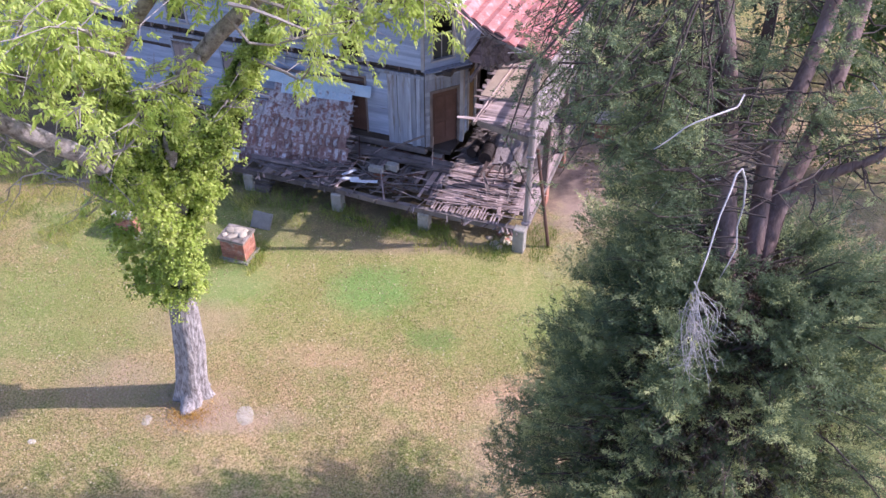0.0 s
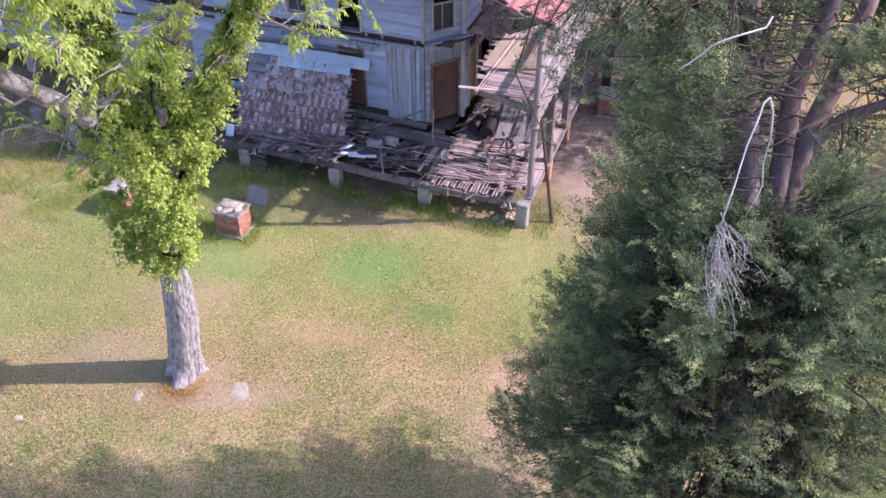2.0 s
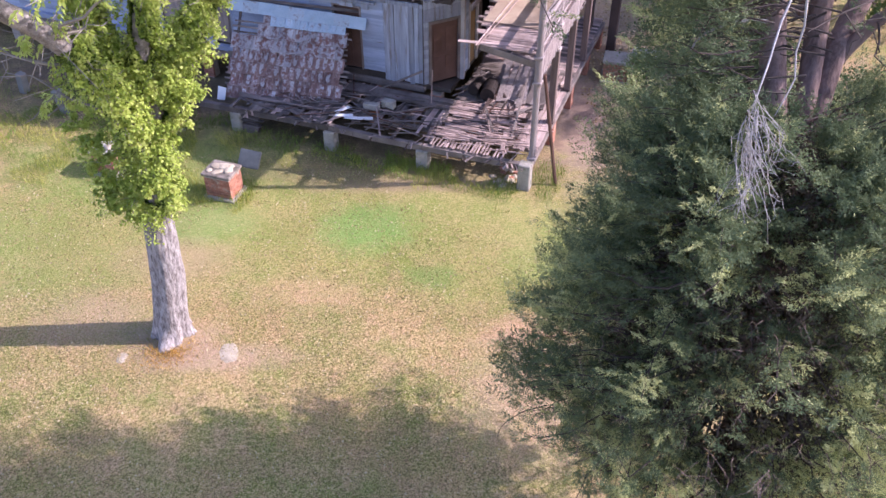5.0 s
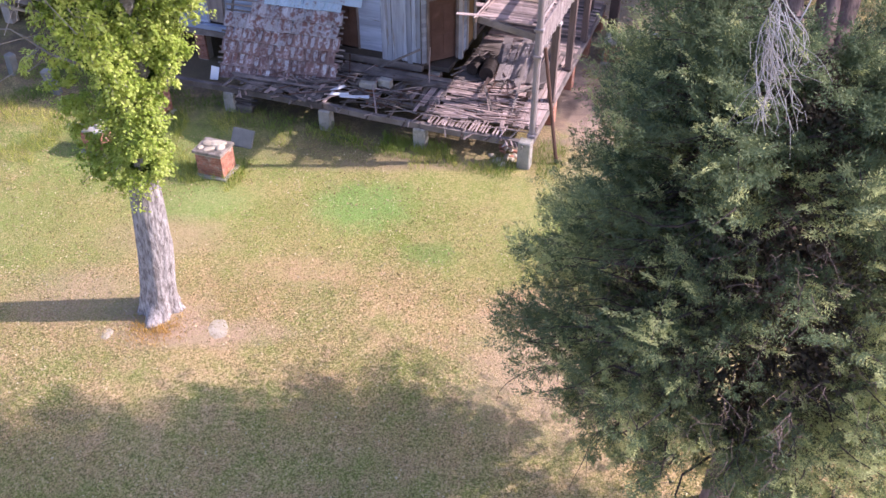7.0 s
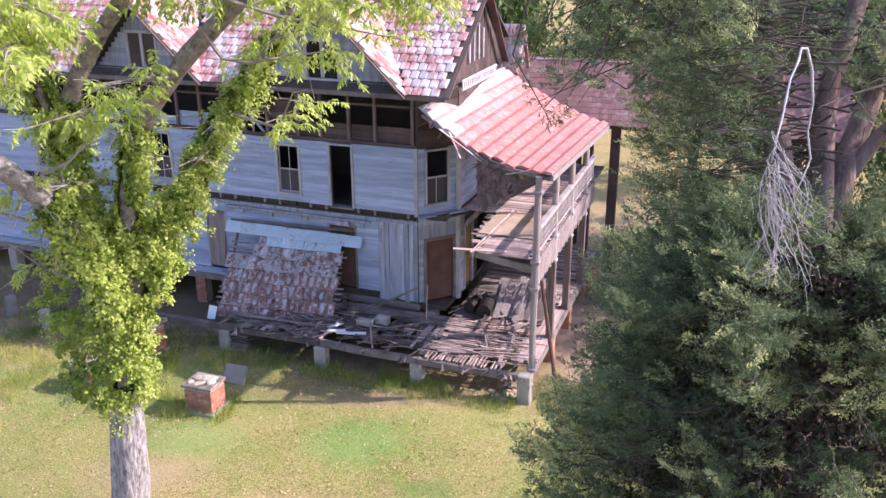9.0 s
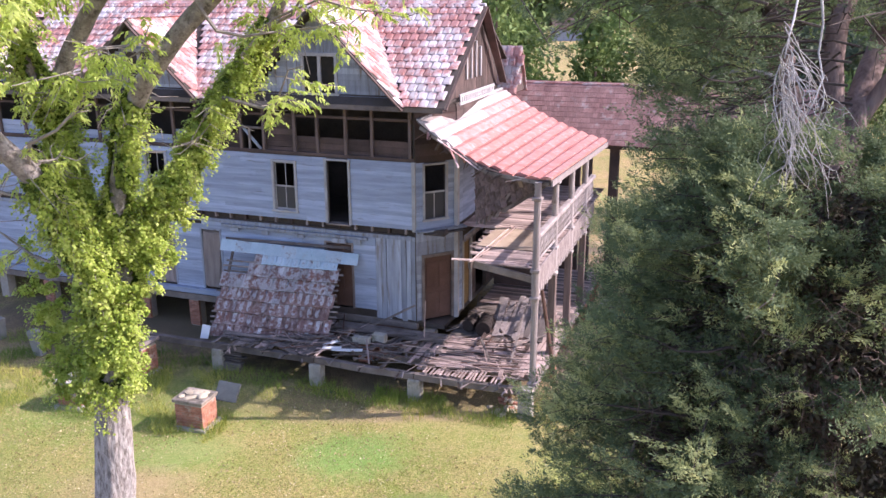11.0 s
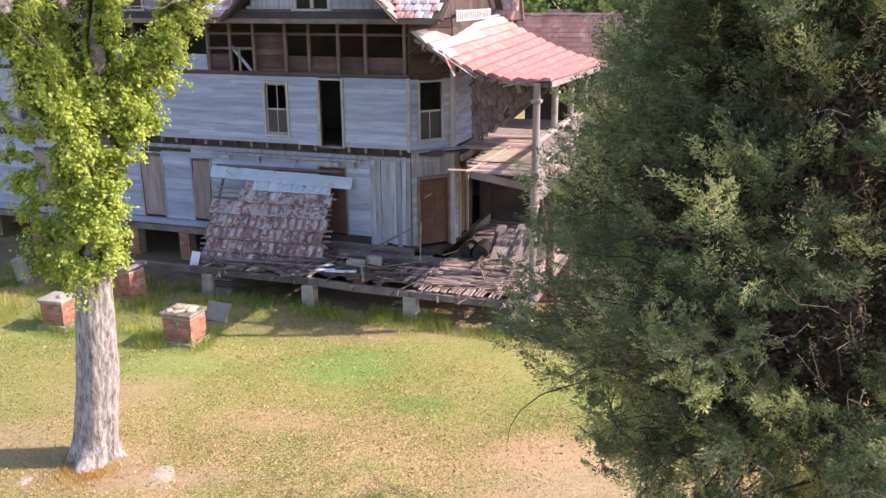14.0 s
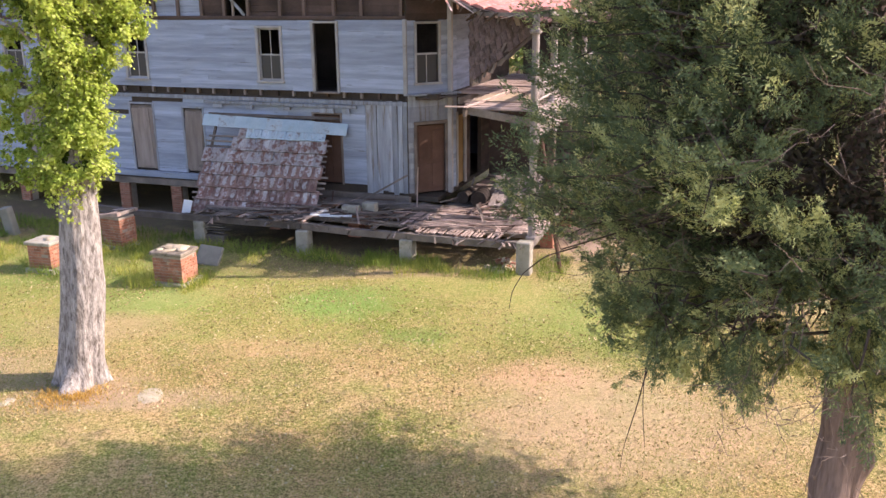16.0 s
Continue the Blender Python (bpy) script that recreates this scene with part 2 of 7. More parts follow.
GLASS.node_tree.nodes["Principled BSDF"].inputs["Roughness"].default_value = 0.3
GLASS.node_tree.nodes["Principled BSDF"].inputs["Specular IOR Level"].default_value = 0.25


def lawn_material():
    """Mown lawn: green and straw patches at three scales, one lush patch, bare earth round the trunk and under the
    house, the latter darkened for shade.
    """
    m = bpy.data.materials.new("lawn")
    m.use_nodes = True
    t = m.node_tree
    n, l = t.nodes, t.links
    bsdf = n["Principled BSDF"]
    geo = n.new("ShaderNodeNewGeometry")

    def nz(scale, detail=5, rough=0.6):
        q = n.new("ShaderNodeTexNoise")
        q.inputs["Scale"].default_value, q.inputs["Detail"].default_value, q.inputs["Roughness"].default_value = scale, detail, rough
        l.new(geo.outputs["Position"], q.inputs["Vector"])
        return q.outputs[0]

    def mix(fac, a, b):
        q = n.new("ShaderNodeMix")
        q.data_type = "RGBA"
        for k, s in ((0, fac), (6, a), (7, b)):
            if isinstance(s, tuple):
                q.inputs[k].default_value = (*s, 1)
            else:
                l.new(s, q.inputs[k])
        return q.outputs[2]

    def rng(s, lo, hi, a=0.0, b=1.0):
        q = n.new("ShaderNodeMapRange")
        for k, x in enumerate((lo, hi, a, b)):
            q.inputs[k + 1].default_value = x
        l.new(s, q.inputs[0])
        return q.outputs[0]

    def spot(x, y, sx, sy, soft, wob):
        """1 inside an uneven oval round (x, y), 0 outside."""
        mp = n.new("ShaderNodeMapping")
        mp.vector_type = "TEXTURE"
        mp.inputs["Location"].default_value, mp.inputs["Scale"].default_value = (x, y, 0), (sx, sy, 1000)
        l.new(geo.outputs["Position"], mp.inputs[0])
        ln = n.new("ShaderNodeVectorMath")
        ln.operation = "LENGTH"
        l.new(mp.outputs[0], ln.inputs[0])
        ad = n.new("ShaderNodeMath")
        ad.operation = "MULTIPLY_ADD"
        ad.inputs[1].default_value = wob
        l.new(nz(1.6, 5), ad.inputs[0])
        l.new(ln.outputs["Value"], ad.inputs[2])
        return rng(ad.outputs[0], 1 + wob / 2 + soft, 1 + wob / 2 - soft)

    fine = nz(38, 4, 0.7)
    c = mix(rng(nz(0.42, 6), 0.40, 0.60), (0.26, 0.285, 0.07), (0.50, 0.345, 0.155))
    c = mix(rng(nz(1.7, 7, 0.72), 0.46, 0.60, 0, 0.6), c, (0.55, 0.335, 0.20))
    c = mix(rng(nz(3.3, 7, 0.74), 0.48, 0.64, 0, 0.34), c, (0.21, 0.26, 0.06))
    c = mix(rng(fine, 0.50, 0.62, 0, 0.95), c, (0.085, 0.08, 0.03))
    c = mix(rng(fine, 0.47, 0.33, 0, 0.85), c, (0.55, 0.48, 0.24))
    grit = nz(17, 5, 0.8)
    c = mix(rng(grit, 0.51, 0.61, 0, 0.8), c, (0.10, 0.095, 0.035))
    c = mix(rng(grit, 0.47, 0.36, 0, 0.85), c, (0.70, 0.50, 0.29))
    tuft = nz(9.5, 4, 0.7)
    c = mix(rng(tuft, 0.53, 0.64, 0, 0.38), c, (0.13, 0.13, 0.045))
    c = mix(rng(tuft, 0.46, 0.36, 0, 0.35), c, (0.64, 0.46, 0.25))
    for x, y, sx, sy, col, amt in ((-4.0, 20.3, 11.0, 2.6, (0.27, 0.33, 0.075), 0.42), (1.5, 17.6, 2.2, 1.2, (0.26, 0.31, 0.075), 0.35), (-2.3, 20.1, 1.3, 1.1, (0.17, 0.33, 0.08), 0.72), (-7.2, 20.3, 1.6, 0.9, (0.20, 0.32, 0.09), 0.5), (-0.3, 17.9, 0.7, 0.5, (0.13, 0.25, 0.06), 0.6), (2.4, 15.6, 1.2, 0.8, (0.62, 0.36, 0.25), 0.5), (-3.6, 17.2, 1.3, 0.6, (0.58, 0.36, 0.22), 0.45), (-9.5, 23.5, 5.0, 2.2, (0.17, 0.28, 0.06), 0.6),
                                   (-13, 18.8, 3.6, 2.2, (0.22, 0.29, 0.08), 0.4), (4.6, 18.5, 2.2, 2.6, (0.19, 0.27, 0.07), 0.5), (-6.9, 15.4, 1.2, 0.8, (0.42, 0.30, 0.20), 0.85), (-5.9, 14.8, 2.0, 0.45, (0.44, 0.31, 0.22), 0.6),
                                   (-9.3, 16.3, 1.3, 1.0, (0.44, 0.32, 0.21), 0.5), (-7.6, 18.6, 1.6, 0.8, (0.45, 0.30, 0.20), 0.5), (3.4, 13.4, 2.8, 1.9, (0.50, 0.36, 0.25), 0.55), (9.0, 30.0, 6.0, 9.0, (0.42, 0.31, 0.24), 0.85), (4.75, 26.2, 1.0, 2.6, (0.52, 0.37, 0.30), 0.8),
                                   # earth under house and deck and before it, darkened further to paint the shade
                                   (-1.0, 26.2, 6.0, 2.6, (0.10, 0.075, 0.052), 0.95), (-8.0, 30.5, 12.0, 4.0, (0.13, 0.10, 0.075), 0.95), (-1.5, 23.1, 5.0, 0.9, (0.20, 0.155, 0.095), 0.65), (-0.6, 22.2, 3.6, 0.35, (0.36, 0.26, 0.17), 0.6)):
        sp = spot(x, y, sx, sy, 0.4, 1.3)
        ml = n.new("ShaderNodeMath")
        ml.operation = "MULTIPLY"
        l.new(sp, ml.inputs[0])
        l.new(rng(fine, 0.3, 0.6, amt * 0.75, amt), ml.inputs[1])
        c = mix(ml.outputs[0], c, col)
    l.new(c, bsdf.inputs["Base Color"])
    bsdf.inputs["Roughness"].default_value = 0.95
    bsdf.inputs["Specular IOR Level"].default_value = 0.1
    bp = n.new("ShaderNodeBump")
    bp.inputs["Strength"].default_value, bp.inputs["Distance"].default_value = 0.65, 0.04
    l.new(fine, bp.inputs["Height"])
    l.new(bp.outputs[0], bsdf.inputs["Normal"])
    return m


LAWN = lawn_material()

# ---- mesh tools ----
YAW = -20.4
H = Matrix.Translation((-0.646, 26.406, 0)) @ Matrix.Rotation(radians(YAW), 4, "Z")   # the house's own axes: u along the front, v into the house


class MB:
    """Collects vertices and faces of one mesh."""

    def __init__(self):
        self.v, self.f = [], []

    def poly(self, *pts):
        k = len(self.v)
        self.v += [tuple(p) for p in pts]
        self.f.append(tuple(range(k, k + len(pts))))
        return self

    def box(self, x0, x1, y0, y1, z0, z1):
        k = len(self.v)
        self.v += [(x, y, z) for z in (z0, z1) for y in (y0, y1) for x in (x0, x1)]
        self.f += [tuple(k + i for i in q) for q in ((0, 2, 3, 1), (4, 5, 7, 6), (0, 1, 5, 4), (2, 6, 7, 3), (0, 4, 6, 2), (1, 3, 7, 5))]
        return self

    def cbox(self, x0, x1, y0, y1, z0, z1, b=0.02):
        """A box with worn, chamfered edges."""
        k = len(self.v)
        idx = {}
        for i, x in enumerate((x0, x1)):
            for j, y in enumerate((y0, y1)):
                for m, z in enumerate((z0, z1)):
                    sx, sy, sz = (b if i == 0 else -b), (b if j == 0 else -b), (b if m == 0 else -b)
                    for a, p in enumerate(((x, y + sy, z + sz), (x + sx, y, z + sz), (x + sx, y + sy, z))):
                        idx[i, j, m, a] = len(self.v)
                        self.v.append(p)
        for a in range(3):
            for s in (0, 1):
                q = []
                for c, d in ((0, 0), (0, 1), (1, 1), (1, 0)):
                    key = [c, d]
                    key.insert(a, s)
                    q.append(idx[(*key, a)])
                self.f.append(tuple(q if (s == 1) == (a != 1) else q[::-1]))
        for a in range(3):
            o1, o2 = [w for w in range(3) if w != a]
            for c in (0, 1):
                for d in (0, 1):
                    q = []
                    for s, w in ((0, o1), (1, o1), (1, o2), (0, o2)):
                        key = [0, 0, 0]
                        key[a], key[o1], key[o2] = s, c, d
                        q.append(idx[(*key, w)])
                    self.f.append(tuple(q))
        for i in (0, 1):
            for j in (0, 1):
                for m in (0, 1):
                    self.f.append(tuple(idx[i, j, m, a] for a in range(3)))
        return self

    def beam(self, p, q, w, h, up=(0, 0, 1), taper=1.0):
        """A squared timber from p to q."""
        p, q = Vector(p), Vector(q)
        d = (q - p).normalized()
        s = d.cross(Vector(up))
        s = s.normalized() if s.length > 1e-4 else Vector((1, 0, 0))
        u = s.cross(d)
        k = len(self.v)
        for c, g in ((p, 1.0), (q, taper)):
            for a, b in ((-1, -1), (1, -1), (1, 1), (-1, 1)):
                self.v.append(tuple(c + s * (a * w * g / 2) + u * (b * h * g / 2)))
        self.f += [tuple(k + i for i in z) for z in ((0, 3, 2, 1), (4, 5, 6, 7), (0, 1, 5, 4), (1, 2, 6, 5), (2, 3, 7, 6), (3, 0, 4, 7))]
        return self

    def tube(self, pts, radii, n=8, wob=0.0, rnd=None):
        """A round limb through pts."""
        pts = [Vector(p) for p in pts]
        ring0 = None
        for i, p in enumerate(pts):
            d = (pts[min(i + 1, len(pts) - 1)] - pts[max(i - 1, 0)]).normalized()
            s = d.cross(Vector((0.13, 0.97, 0.2))).normalized()
            u = d.cross(s)
            k = len(self.v)
            for j in range(n):
                a = 2 * math.pi * j / n
                r = radii[i] * (1 + (wob * (rnd.random() - 0.5) if rnd else 0))
                self.v.append(tuple(p + s * (r * math.cos(a)) + u * (r * math.sin(a))))
            if ring0 is not None:
                for j in range(n):
                    self.f.append((ring0 + j, ring0 + (j + 1) % n, k + (j + 1) % n, k + j))
            else:
                self.f.append(tuple(range(k + n - 1, k - 1, -1)))
            ring0 = k
        self.f.append(tuple(range(ring0, ring0 + n)))
        return self

    def slab(self, quad, thick):
        """A sheet of even thickness below the four corners."""
        a, b, c, d = [Vector(q) for q in quad]
        nrm = (b - a).cross(d - a).normalized() * thick
        nrm = -nrm if nrm.z < 0 else nrm
        k = len(self.v)
        self.v += [tuple(p) for p in (a, b, c, d)] + [tuple(p - nrm) for p in (a, b, c, d)]
        self.f += [tuple(k + i for i in z) for z in ((0, 1, 2, 3), (7, 6, 5, 4), (0, 4, 5, 1), (1, 5, 6, 2), (2, 6, 7, 3), (3, 7, 4, 0))]
        return self

    def mesh(self, name, mat, smooth=False):
        me = bpy.data.meshes.new(name)
        me.from_pydata(self.v, [], self.f)
        me.materials.append(mat)
        if smooth:
            me.polygons.foreach_set("use_smooth", [True] * len(me.polygons))
        me.update()
        return me


def thing(name, at, label, category, group="", kind="", turn=None):
    """An Empty at the base of a thing; turn: its pose in the world, if not upright."""
    ob = new(name)
    ob.matrix_world = (Matrix.Translation(at) if turn is None else turn)
    ob.empty_display_size = 0.2
    return tagged(ob, label, category, group, kind)


def part(name, mb, mat, parent, label="", smooth=False, at=None):
    ob = new(name, mb.mesh(name, mat, smooth) if isinstance(mb, MB) else mb)
    ob.parent = parent
    if at is not None:
        ob.matrix_basis = at
    if label:
        tagged(ob, label)
    return ob


def hp(u, v, z):
    return H @ Vector((u, v, z))


def hthing(name, u, v, z, label, category, group="", turn=0.0):
    return thing(name, None, label, category, group, turn=H @ Matrix.Translation((u, v, z)) @ Matrix.Rotation(radians(turn), 4, "Z"))


def leaf_mesh(name, corners, mat):
    """A mesh of loose leaves from an array (n, corners, 3)."""
    n, k = corners.shape[:2]
    me = bpy.data.meshes.new(name)
    me.vertices.add(n * k)
    me.vertices.foreach_set("co", corners.reshape(-1).astype(np.float32))
    me.loops.add(n * k)
    me.loops.foreach_set("vertex_index", np.arange(n * k, dtype=np.int32))
    me.polygons.add(n)
    me.polygons.foreach_set("loop_start", np.arange(0, n * k, k, dtype=np.int32))
    me.materials.append(mat)
    me.update(calc_edges=True)
    me.validate()
    return me


def quads(name, corners, mat):
    """A mesh of loose four-cornered leaves from an array (n, 4, 3)."""
    return leaf_mesh(name, corners, mat)


def unit(a):
    return a / np.maximum(np.linalg.norm(a, axis=-1, keepdims=True), 1e-6)


def leaves(rs, centre, axis, length, width, droop=0.0):
    """Leaf blades: diamonds with their base at centre, along axis, of random roll; droop bends the tips down."""
    n = len(centre)
    ax = unit(axis)
    side = unit(np.cross(ax, rs.normal(size=(n, 3))))
    nrm = np.cross(ax, side)
    L, W = length[:, None], width[:, None]
    tip = centre + ax * L
    tip[:, 2] -= droop * length
    mid = centre + ax * L * 0.45 + nrm * W * 0.25
    return np.stack([centre, mid + side * W / 2, tip, mid - side * W / 2], axis=1)

# ---- ground ----
rs = np.random.RandomState(4)
rnd = random.Random(7)


def ground_sheet():
    """One sheet to the horizon, finer near the house, with a slight unevenness."""
    xs = np.concatenate([[-3000, -800, -250, -90, -45], np.arange(-30, 31, 0.75), [45, 90, 250, 800, 3000]])
    ys = np.concatenate([[-3000, -800, -200, -60, -20], np.arange(-5, 46, 0.75), [60, 90, 250, 800, 3000]])
    v, f = [], []
    for y in ys:
        for x in xs:
            near = max(0.0, 1 - max(abs(x), abs(y - 18)) / 32)
            v.append((x, y, near * (0.10 * noise.noise((x * 0.25, y * 0.25, 0)) + 0.03 * noise.noise((x, y, 3)))))
    nx = len(xs)
    for j in range(len(ys) - 1):
        for i in range(nx - 1):
            f.append((j * nx + i, j * nx + i + 1, (j + 1) * nx + i + 1, (j + 1) * nx + i))
    mb = MB()
    mb.v, mb.f = v, f
    ob = new("ground", mb.mesh("ground", LAWN, True))
    return tagged(ob, "mown lawn of patchy green and straw-coloured grass", "lawn", kind="structure")


ground = ground_sheet()

# ---- the house ----
house = thing("house", None, "derelict two-storey wooden house with weathered clapboards and rusted gabled roof", "house", turn=H)
UNIT = MB().box(0, 1, 0, 1, 0, 1).mesh("board", CLAP)
UNIT_VERT = MB().box(0, 1, 0, 1, 0, 1).mesh("board", VERT)
UNIT_DARK = MB().box(0, 1, 0, 1, 0, 1).mesh("board", DARKW)
UNIT_PALE = MB().box(0, 1, 0, 1, 0, 1).mesh("board", PALE)
UNIT_BARE = MB().box(0, 1, 0, 1, 0, 1).mesh("board", BARE)


def piece(name, parent, mesh, origin, size, rx=0.0, ry=0.0, rz=0.0):
    ob = new(name, mesh)
    ob.parent = parent
    ob.matrix_basis = pose(*origin, rx, ry, rz) @ Matrix.Diagonal((*size, 1))
    return ob


def free_spans(u0, u1, z0, z1, holes):
    """The stretches of a row of boards that no opening cuts."""
    spans = [(u0, u1)]
    for a, b, c, d in holes:
        if z1 > c + 0.02 and z0 < d - 0.02:
            out = []
            for p, q in spans:
                if b <= p or a >= q:
                    out.append((p, q))
                else:
                    out += [s for s in ((p, a), (b, q)) if s[1] - s[0] > 0.04]
            spans = out
    return spans


def wall_core(u0, u1, z0, z1, v0, v1, holes):
    """A wall with thickness, built round its openings."""
    mb = MB()
    cuts = sorted({u0, u1, *[h[0] for h in holes], *[h[1] for h in holes]})
    for a, b in zip(cuts, cuts[1:]):
        mid = (a + b) / 2
        z = z0
        for h in sorted([h for h in holes if h[0] <= mid <= h[1]], key=lambda h: h[2]):
            if h[2] > z + 0.01:
                mb.box(a, b, v0, v1, z, h[2])
            z = h[3]
        if z < z1 - 0.01:
            mb.box(a, b, v0, v1, z, z1)
    return mb


def clad(parent, u0, u1, z0, z1, v, holes, step, mesh, name="clapboard", missing=0.0, longest=4.5):
    """Lapped boards in rows, some split, slipped or gone."""
    z = z0
    while z < z1 - 0.03:
        h = min(step, z1 - z)
        for a, b in free_spans(u0, u1, z, z + h, holes):
            p = a
            while p < b - 0.02:
                q = min(b, p + rnd.uniform(1.6, longest))
                if b - q < 0.5:
                    q = b
                if rnd.random() >= missing:
                    piece(name, parent, mesh, (p + 0.002, v - 0.034, z + 0.003 + rnd.uniform(-0.008, 0.008)), (q - p - 0.006, 0.022, h + 0.012), rx=-4.5 - rnd.random() * 2, ry=rnd.uniform(-0.25, 0.25))
                p = q
        z += step


# upper front wall
UPZ0, UPZ1 = 4.42, 6.64
up_holes = [(-5.09, -4.29, 4.73, 6.36), (-3.11, -2.32, 4.43, 6.51), (-10.25, -9.45, 4.70, 6.40), (-15.55, -14.75, 4.70, 6.40)]
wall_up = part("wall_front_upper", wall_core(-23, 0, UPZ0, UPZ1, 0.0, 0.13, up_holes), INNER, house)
clad(wall_up, -23, -0.09, UPZ0, UPZ1 - 0.02, 0.0, up_holes, 0.145, UNIT, missing=0.003)
part("corner_board", MB().cbox(-0.10, 0.02, -0.06, 0.04, UPZ0 - 0.05, UPZ1, 0.008), TRIM, wall_up)

# lower front wall
lo_holes = [(-10.43, -9.46, 1.50, 3.80), (-8.26, -7.45, 1.50, 3.72), (-3.3, -2.30, 1.45, 3.70), (-15.2, -14.3, 1.5, 3.75)]
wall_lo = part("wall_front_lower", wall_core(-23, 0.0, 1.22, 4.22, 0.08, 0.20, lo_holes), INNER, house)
clad(wall_lo, -23, -1.45, 1.50, 4.12, 0.08, lo_holes, 0.16, UNIT, missing=0.008)
u = -1.45
while u < -0.03:
    w = rnd.uniform(0.13, 0.2)
    w = min(w, -0.01 - u)
    if w > 0.03:
        piece("board", wall_lo, UNIT_VERT, (u + 0.004, 0.04 - rnd.random() * 0.02, 1.25 + rnd.uniform(-0.05, 0.1)), (w - 0.008, 0.025, 2.95 + rnd.uniform(-0.15, 0.02)), ry=rnd.uniform(-0.4, 0.4))
    u += w
part("skirt_board", MB().cbox(-23, -0.02, 0.0, 0.07, 4.05, 4.17, 0.006), VERT, wall_lo)
part("nailing_strip", MB().cbox(-7.3, -1.7, -0.08, -0.012, 3.93, 4.03, 0.006), VERT, wall_lo)
for x0, x1, z0, h_ in ((-6.95, -6.62, 3.80, 0.12), (-5.7, -5.45, 3.78, 0.14), (-4.3, -4.05, 3.80, 0.11), (-3.0, -2.5, 3.76, 0.15), (-2.2, -1.95, 3.74, 0.18)):
    part("nailing_block", MB().cbox(x0, x1, -0.06, 0.0, z0, z0 + h_, 0.006), VERT, wall_lo)
part("water_table", MB().cbox(-23, -6.6, -0.10, 0.08, 1.28, 1.48, 0.01), CLAP, wall_lo)
part("sill_beam", MB().cbox(-23, 0, 0.0, 0.25, 0.98, 1.22, 0.02), BARE, house)
# joist ends showing in the gap between the storeys
# ledger in the dark interior colour, painting the shade of the gap
part("ledger", MB().cbox(-23, 0.0, 0.14, 0.24, 4.20, 4.44, 0.01), INNER, house)
for i in range(38):
    part("joist_end", MB().cbox(-22.6 + i * 0.6, -22.52 + i * 0.6, 0.03, 0.16, 4.24, 4.41, 0.008), POSTW if i % 3 else DARKW, house)

# lower openings: two boarded windows, a doorway behind the fallen roof
for a, b, c, d in lo_holes:
    win = part("shutter" if a < -5 else "door", MB().cbox(a + 0.05, b - 0.05, 0.09, 0.13, c + 0.04, d - 0.04, 0.006), BARE if a < -5 else BROWND, house)
    for k in range(3):
        part("plank", MB().cbox(a + 0.06 + k * (b - a - 0.12) / 3, a + 0.05 + (k + 1) * (b - a - 0.12) / 3, 0.072, 0.092, c + 0.06, d - 0.06 - rnd.random() * 0.1, 0.004), BOARDUP if a < -5 else BROWND, win)
    fr = MB()
    for e0, e1, f0, f1 in ((a - 0.04, a + 0.03, c, d), (b - 0.03, b + 0.04, c, d), (a - 0.04, b + 0.04, d, d + 0.06)):
        fr.cbox(e0, e1, 0.03, 0.10, f0, f1, 0.006)
    part("casing", fr, VERT if a < -5 else BOARDUP, win)
    if a < -5:
        part("nailed_board", MB().cbox(-0.36, 0.34, -0.012, 0.012, -1.02, 1.0, 0.005), BOARDUP, win, at=pose((a + b) / 2 - 0.03, 0.055, (c + d) / 2, 0, -2.5 if a < -9 else 5, 0))

# upper windows and the open doorway
for a, b, c, d in up_holes:
    is_door = c < 4.6
    win = part("door_casing" if is_door else "window", MB().cbox(a - 0.075, a + 0.01, -0.07, 0.02, c - 0.02, d + 0.01, 0.008).cbox(b - 0.01, b + 0.075, -0.07, 0.02, c - 0.02, d + 0.01, 0.008).cbox(a - 0.09, b + 0.09, -0.075, 0.02, d + 0.01, d + 0.075, 0.008), TRIM, house)
    if not is_door:
        part("sill", MB().cbox(a - 0.10, b + 0.10, -0.11, 0.05, c - 0.075, c, 0.01), TRIM, win)
        mid = (c + d) / 2
        sash = MB()
        for x0, x1, z0, z1, y in ((a, a + 0.05, c, mid, 0.03), (b - 0.05, b, c, mid, 0.03), (a, b, c, c + 0.06, 0.03), (a, b, mid - 0.03, mid + 0.02, 0.03), ((a + b) / 2 - 0.012, (a + b) / 2 + 0.012, c, mid, 0.035),
                                  (a, a + 0.04, mid, d, 0.06), (b - 0.04, b, mid, d, 0.06), (a, b, d - 0.05, d, 0.06), ((a + b) / 2 - 0.012, (a + b) / 2 + 0.012, mid, d, 0.065)):
            sash.box(x0, x1, y, y + 0.03, z0, z1)
        part("sash", sash, TRIM, win)
        for k in range(2):
            part("pane", MB().box(a + 0.05 + k * (b - a - 0.08) / 2, a + 0.03 + (k + 1) * (b - a - 0.08) / 2, 0.042, 0.046, c + 0.06, mid - 0.03), GLASS, win)
    else:
        part("threshold", MB().cbox(a - 0.05, b + 0.05, -0.10, 0.14, c - 0.06, c - 0.005, 0.01), BARE, win)

# the open framed band under the eaves
band = part("framed_band", MB().cbox(-23, 0.0, -0.02, 0.10, 6.64, 6.74, 0.01).cbox(-23, 0.0, -0.02, 0.10, 8.28, 8.42, 0.01).cbox(-23, 0.0, 0.0, 0.08, 7.88, 7.97, 0.01), DARKW, house)
studs = [-22, -20.6, -19.4, -18, -16.8, -15.6, -14.2, -13.1, -12.2, -11.3, -10.1, -9.0, -8.05, -7.15, -6.29, -5.41, -4.25, -3.41, -2.39, -1.46, -0.16]
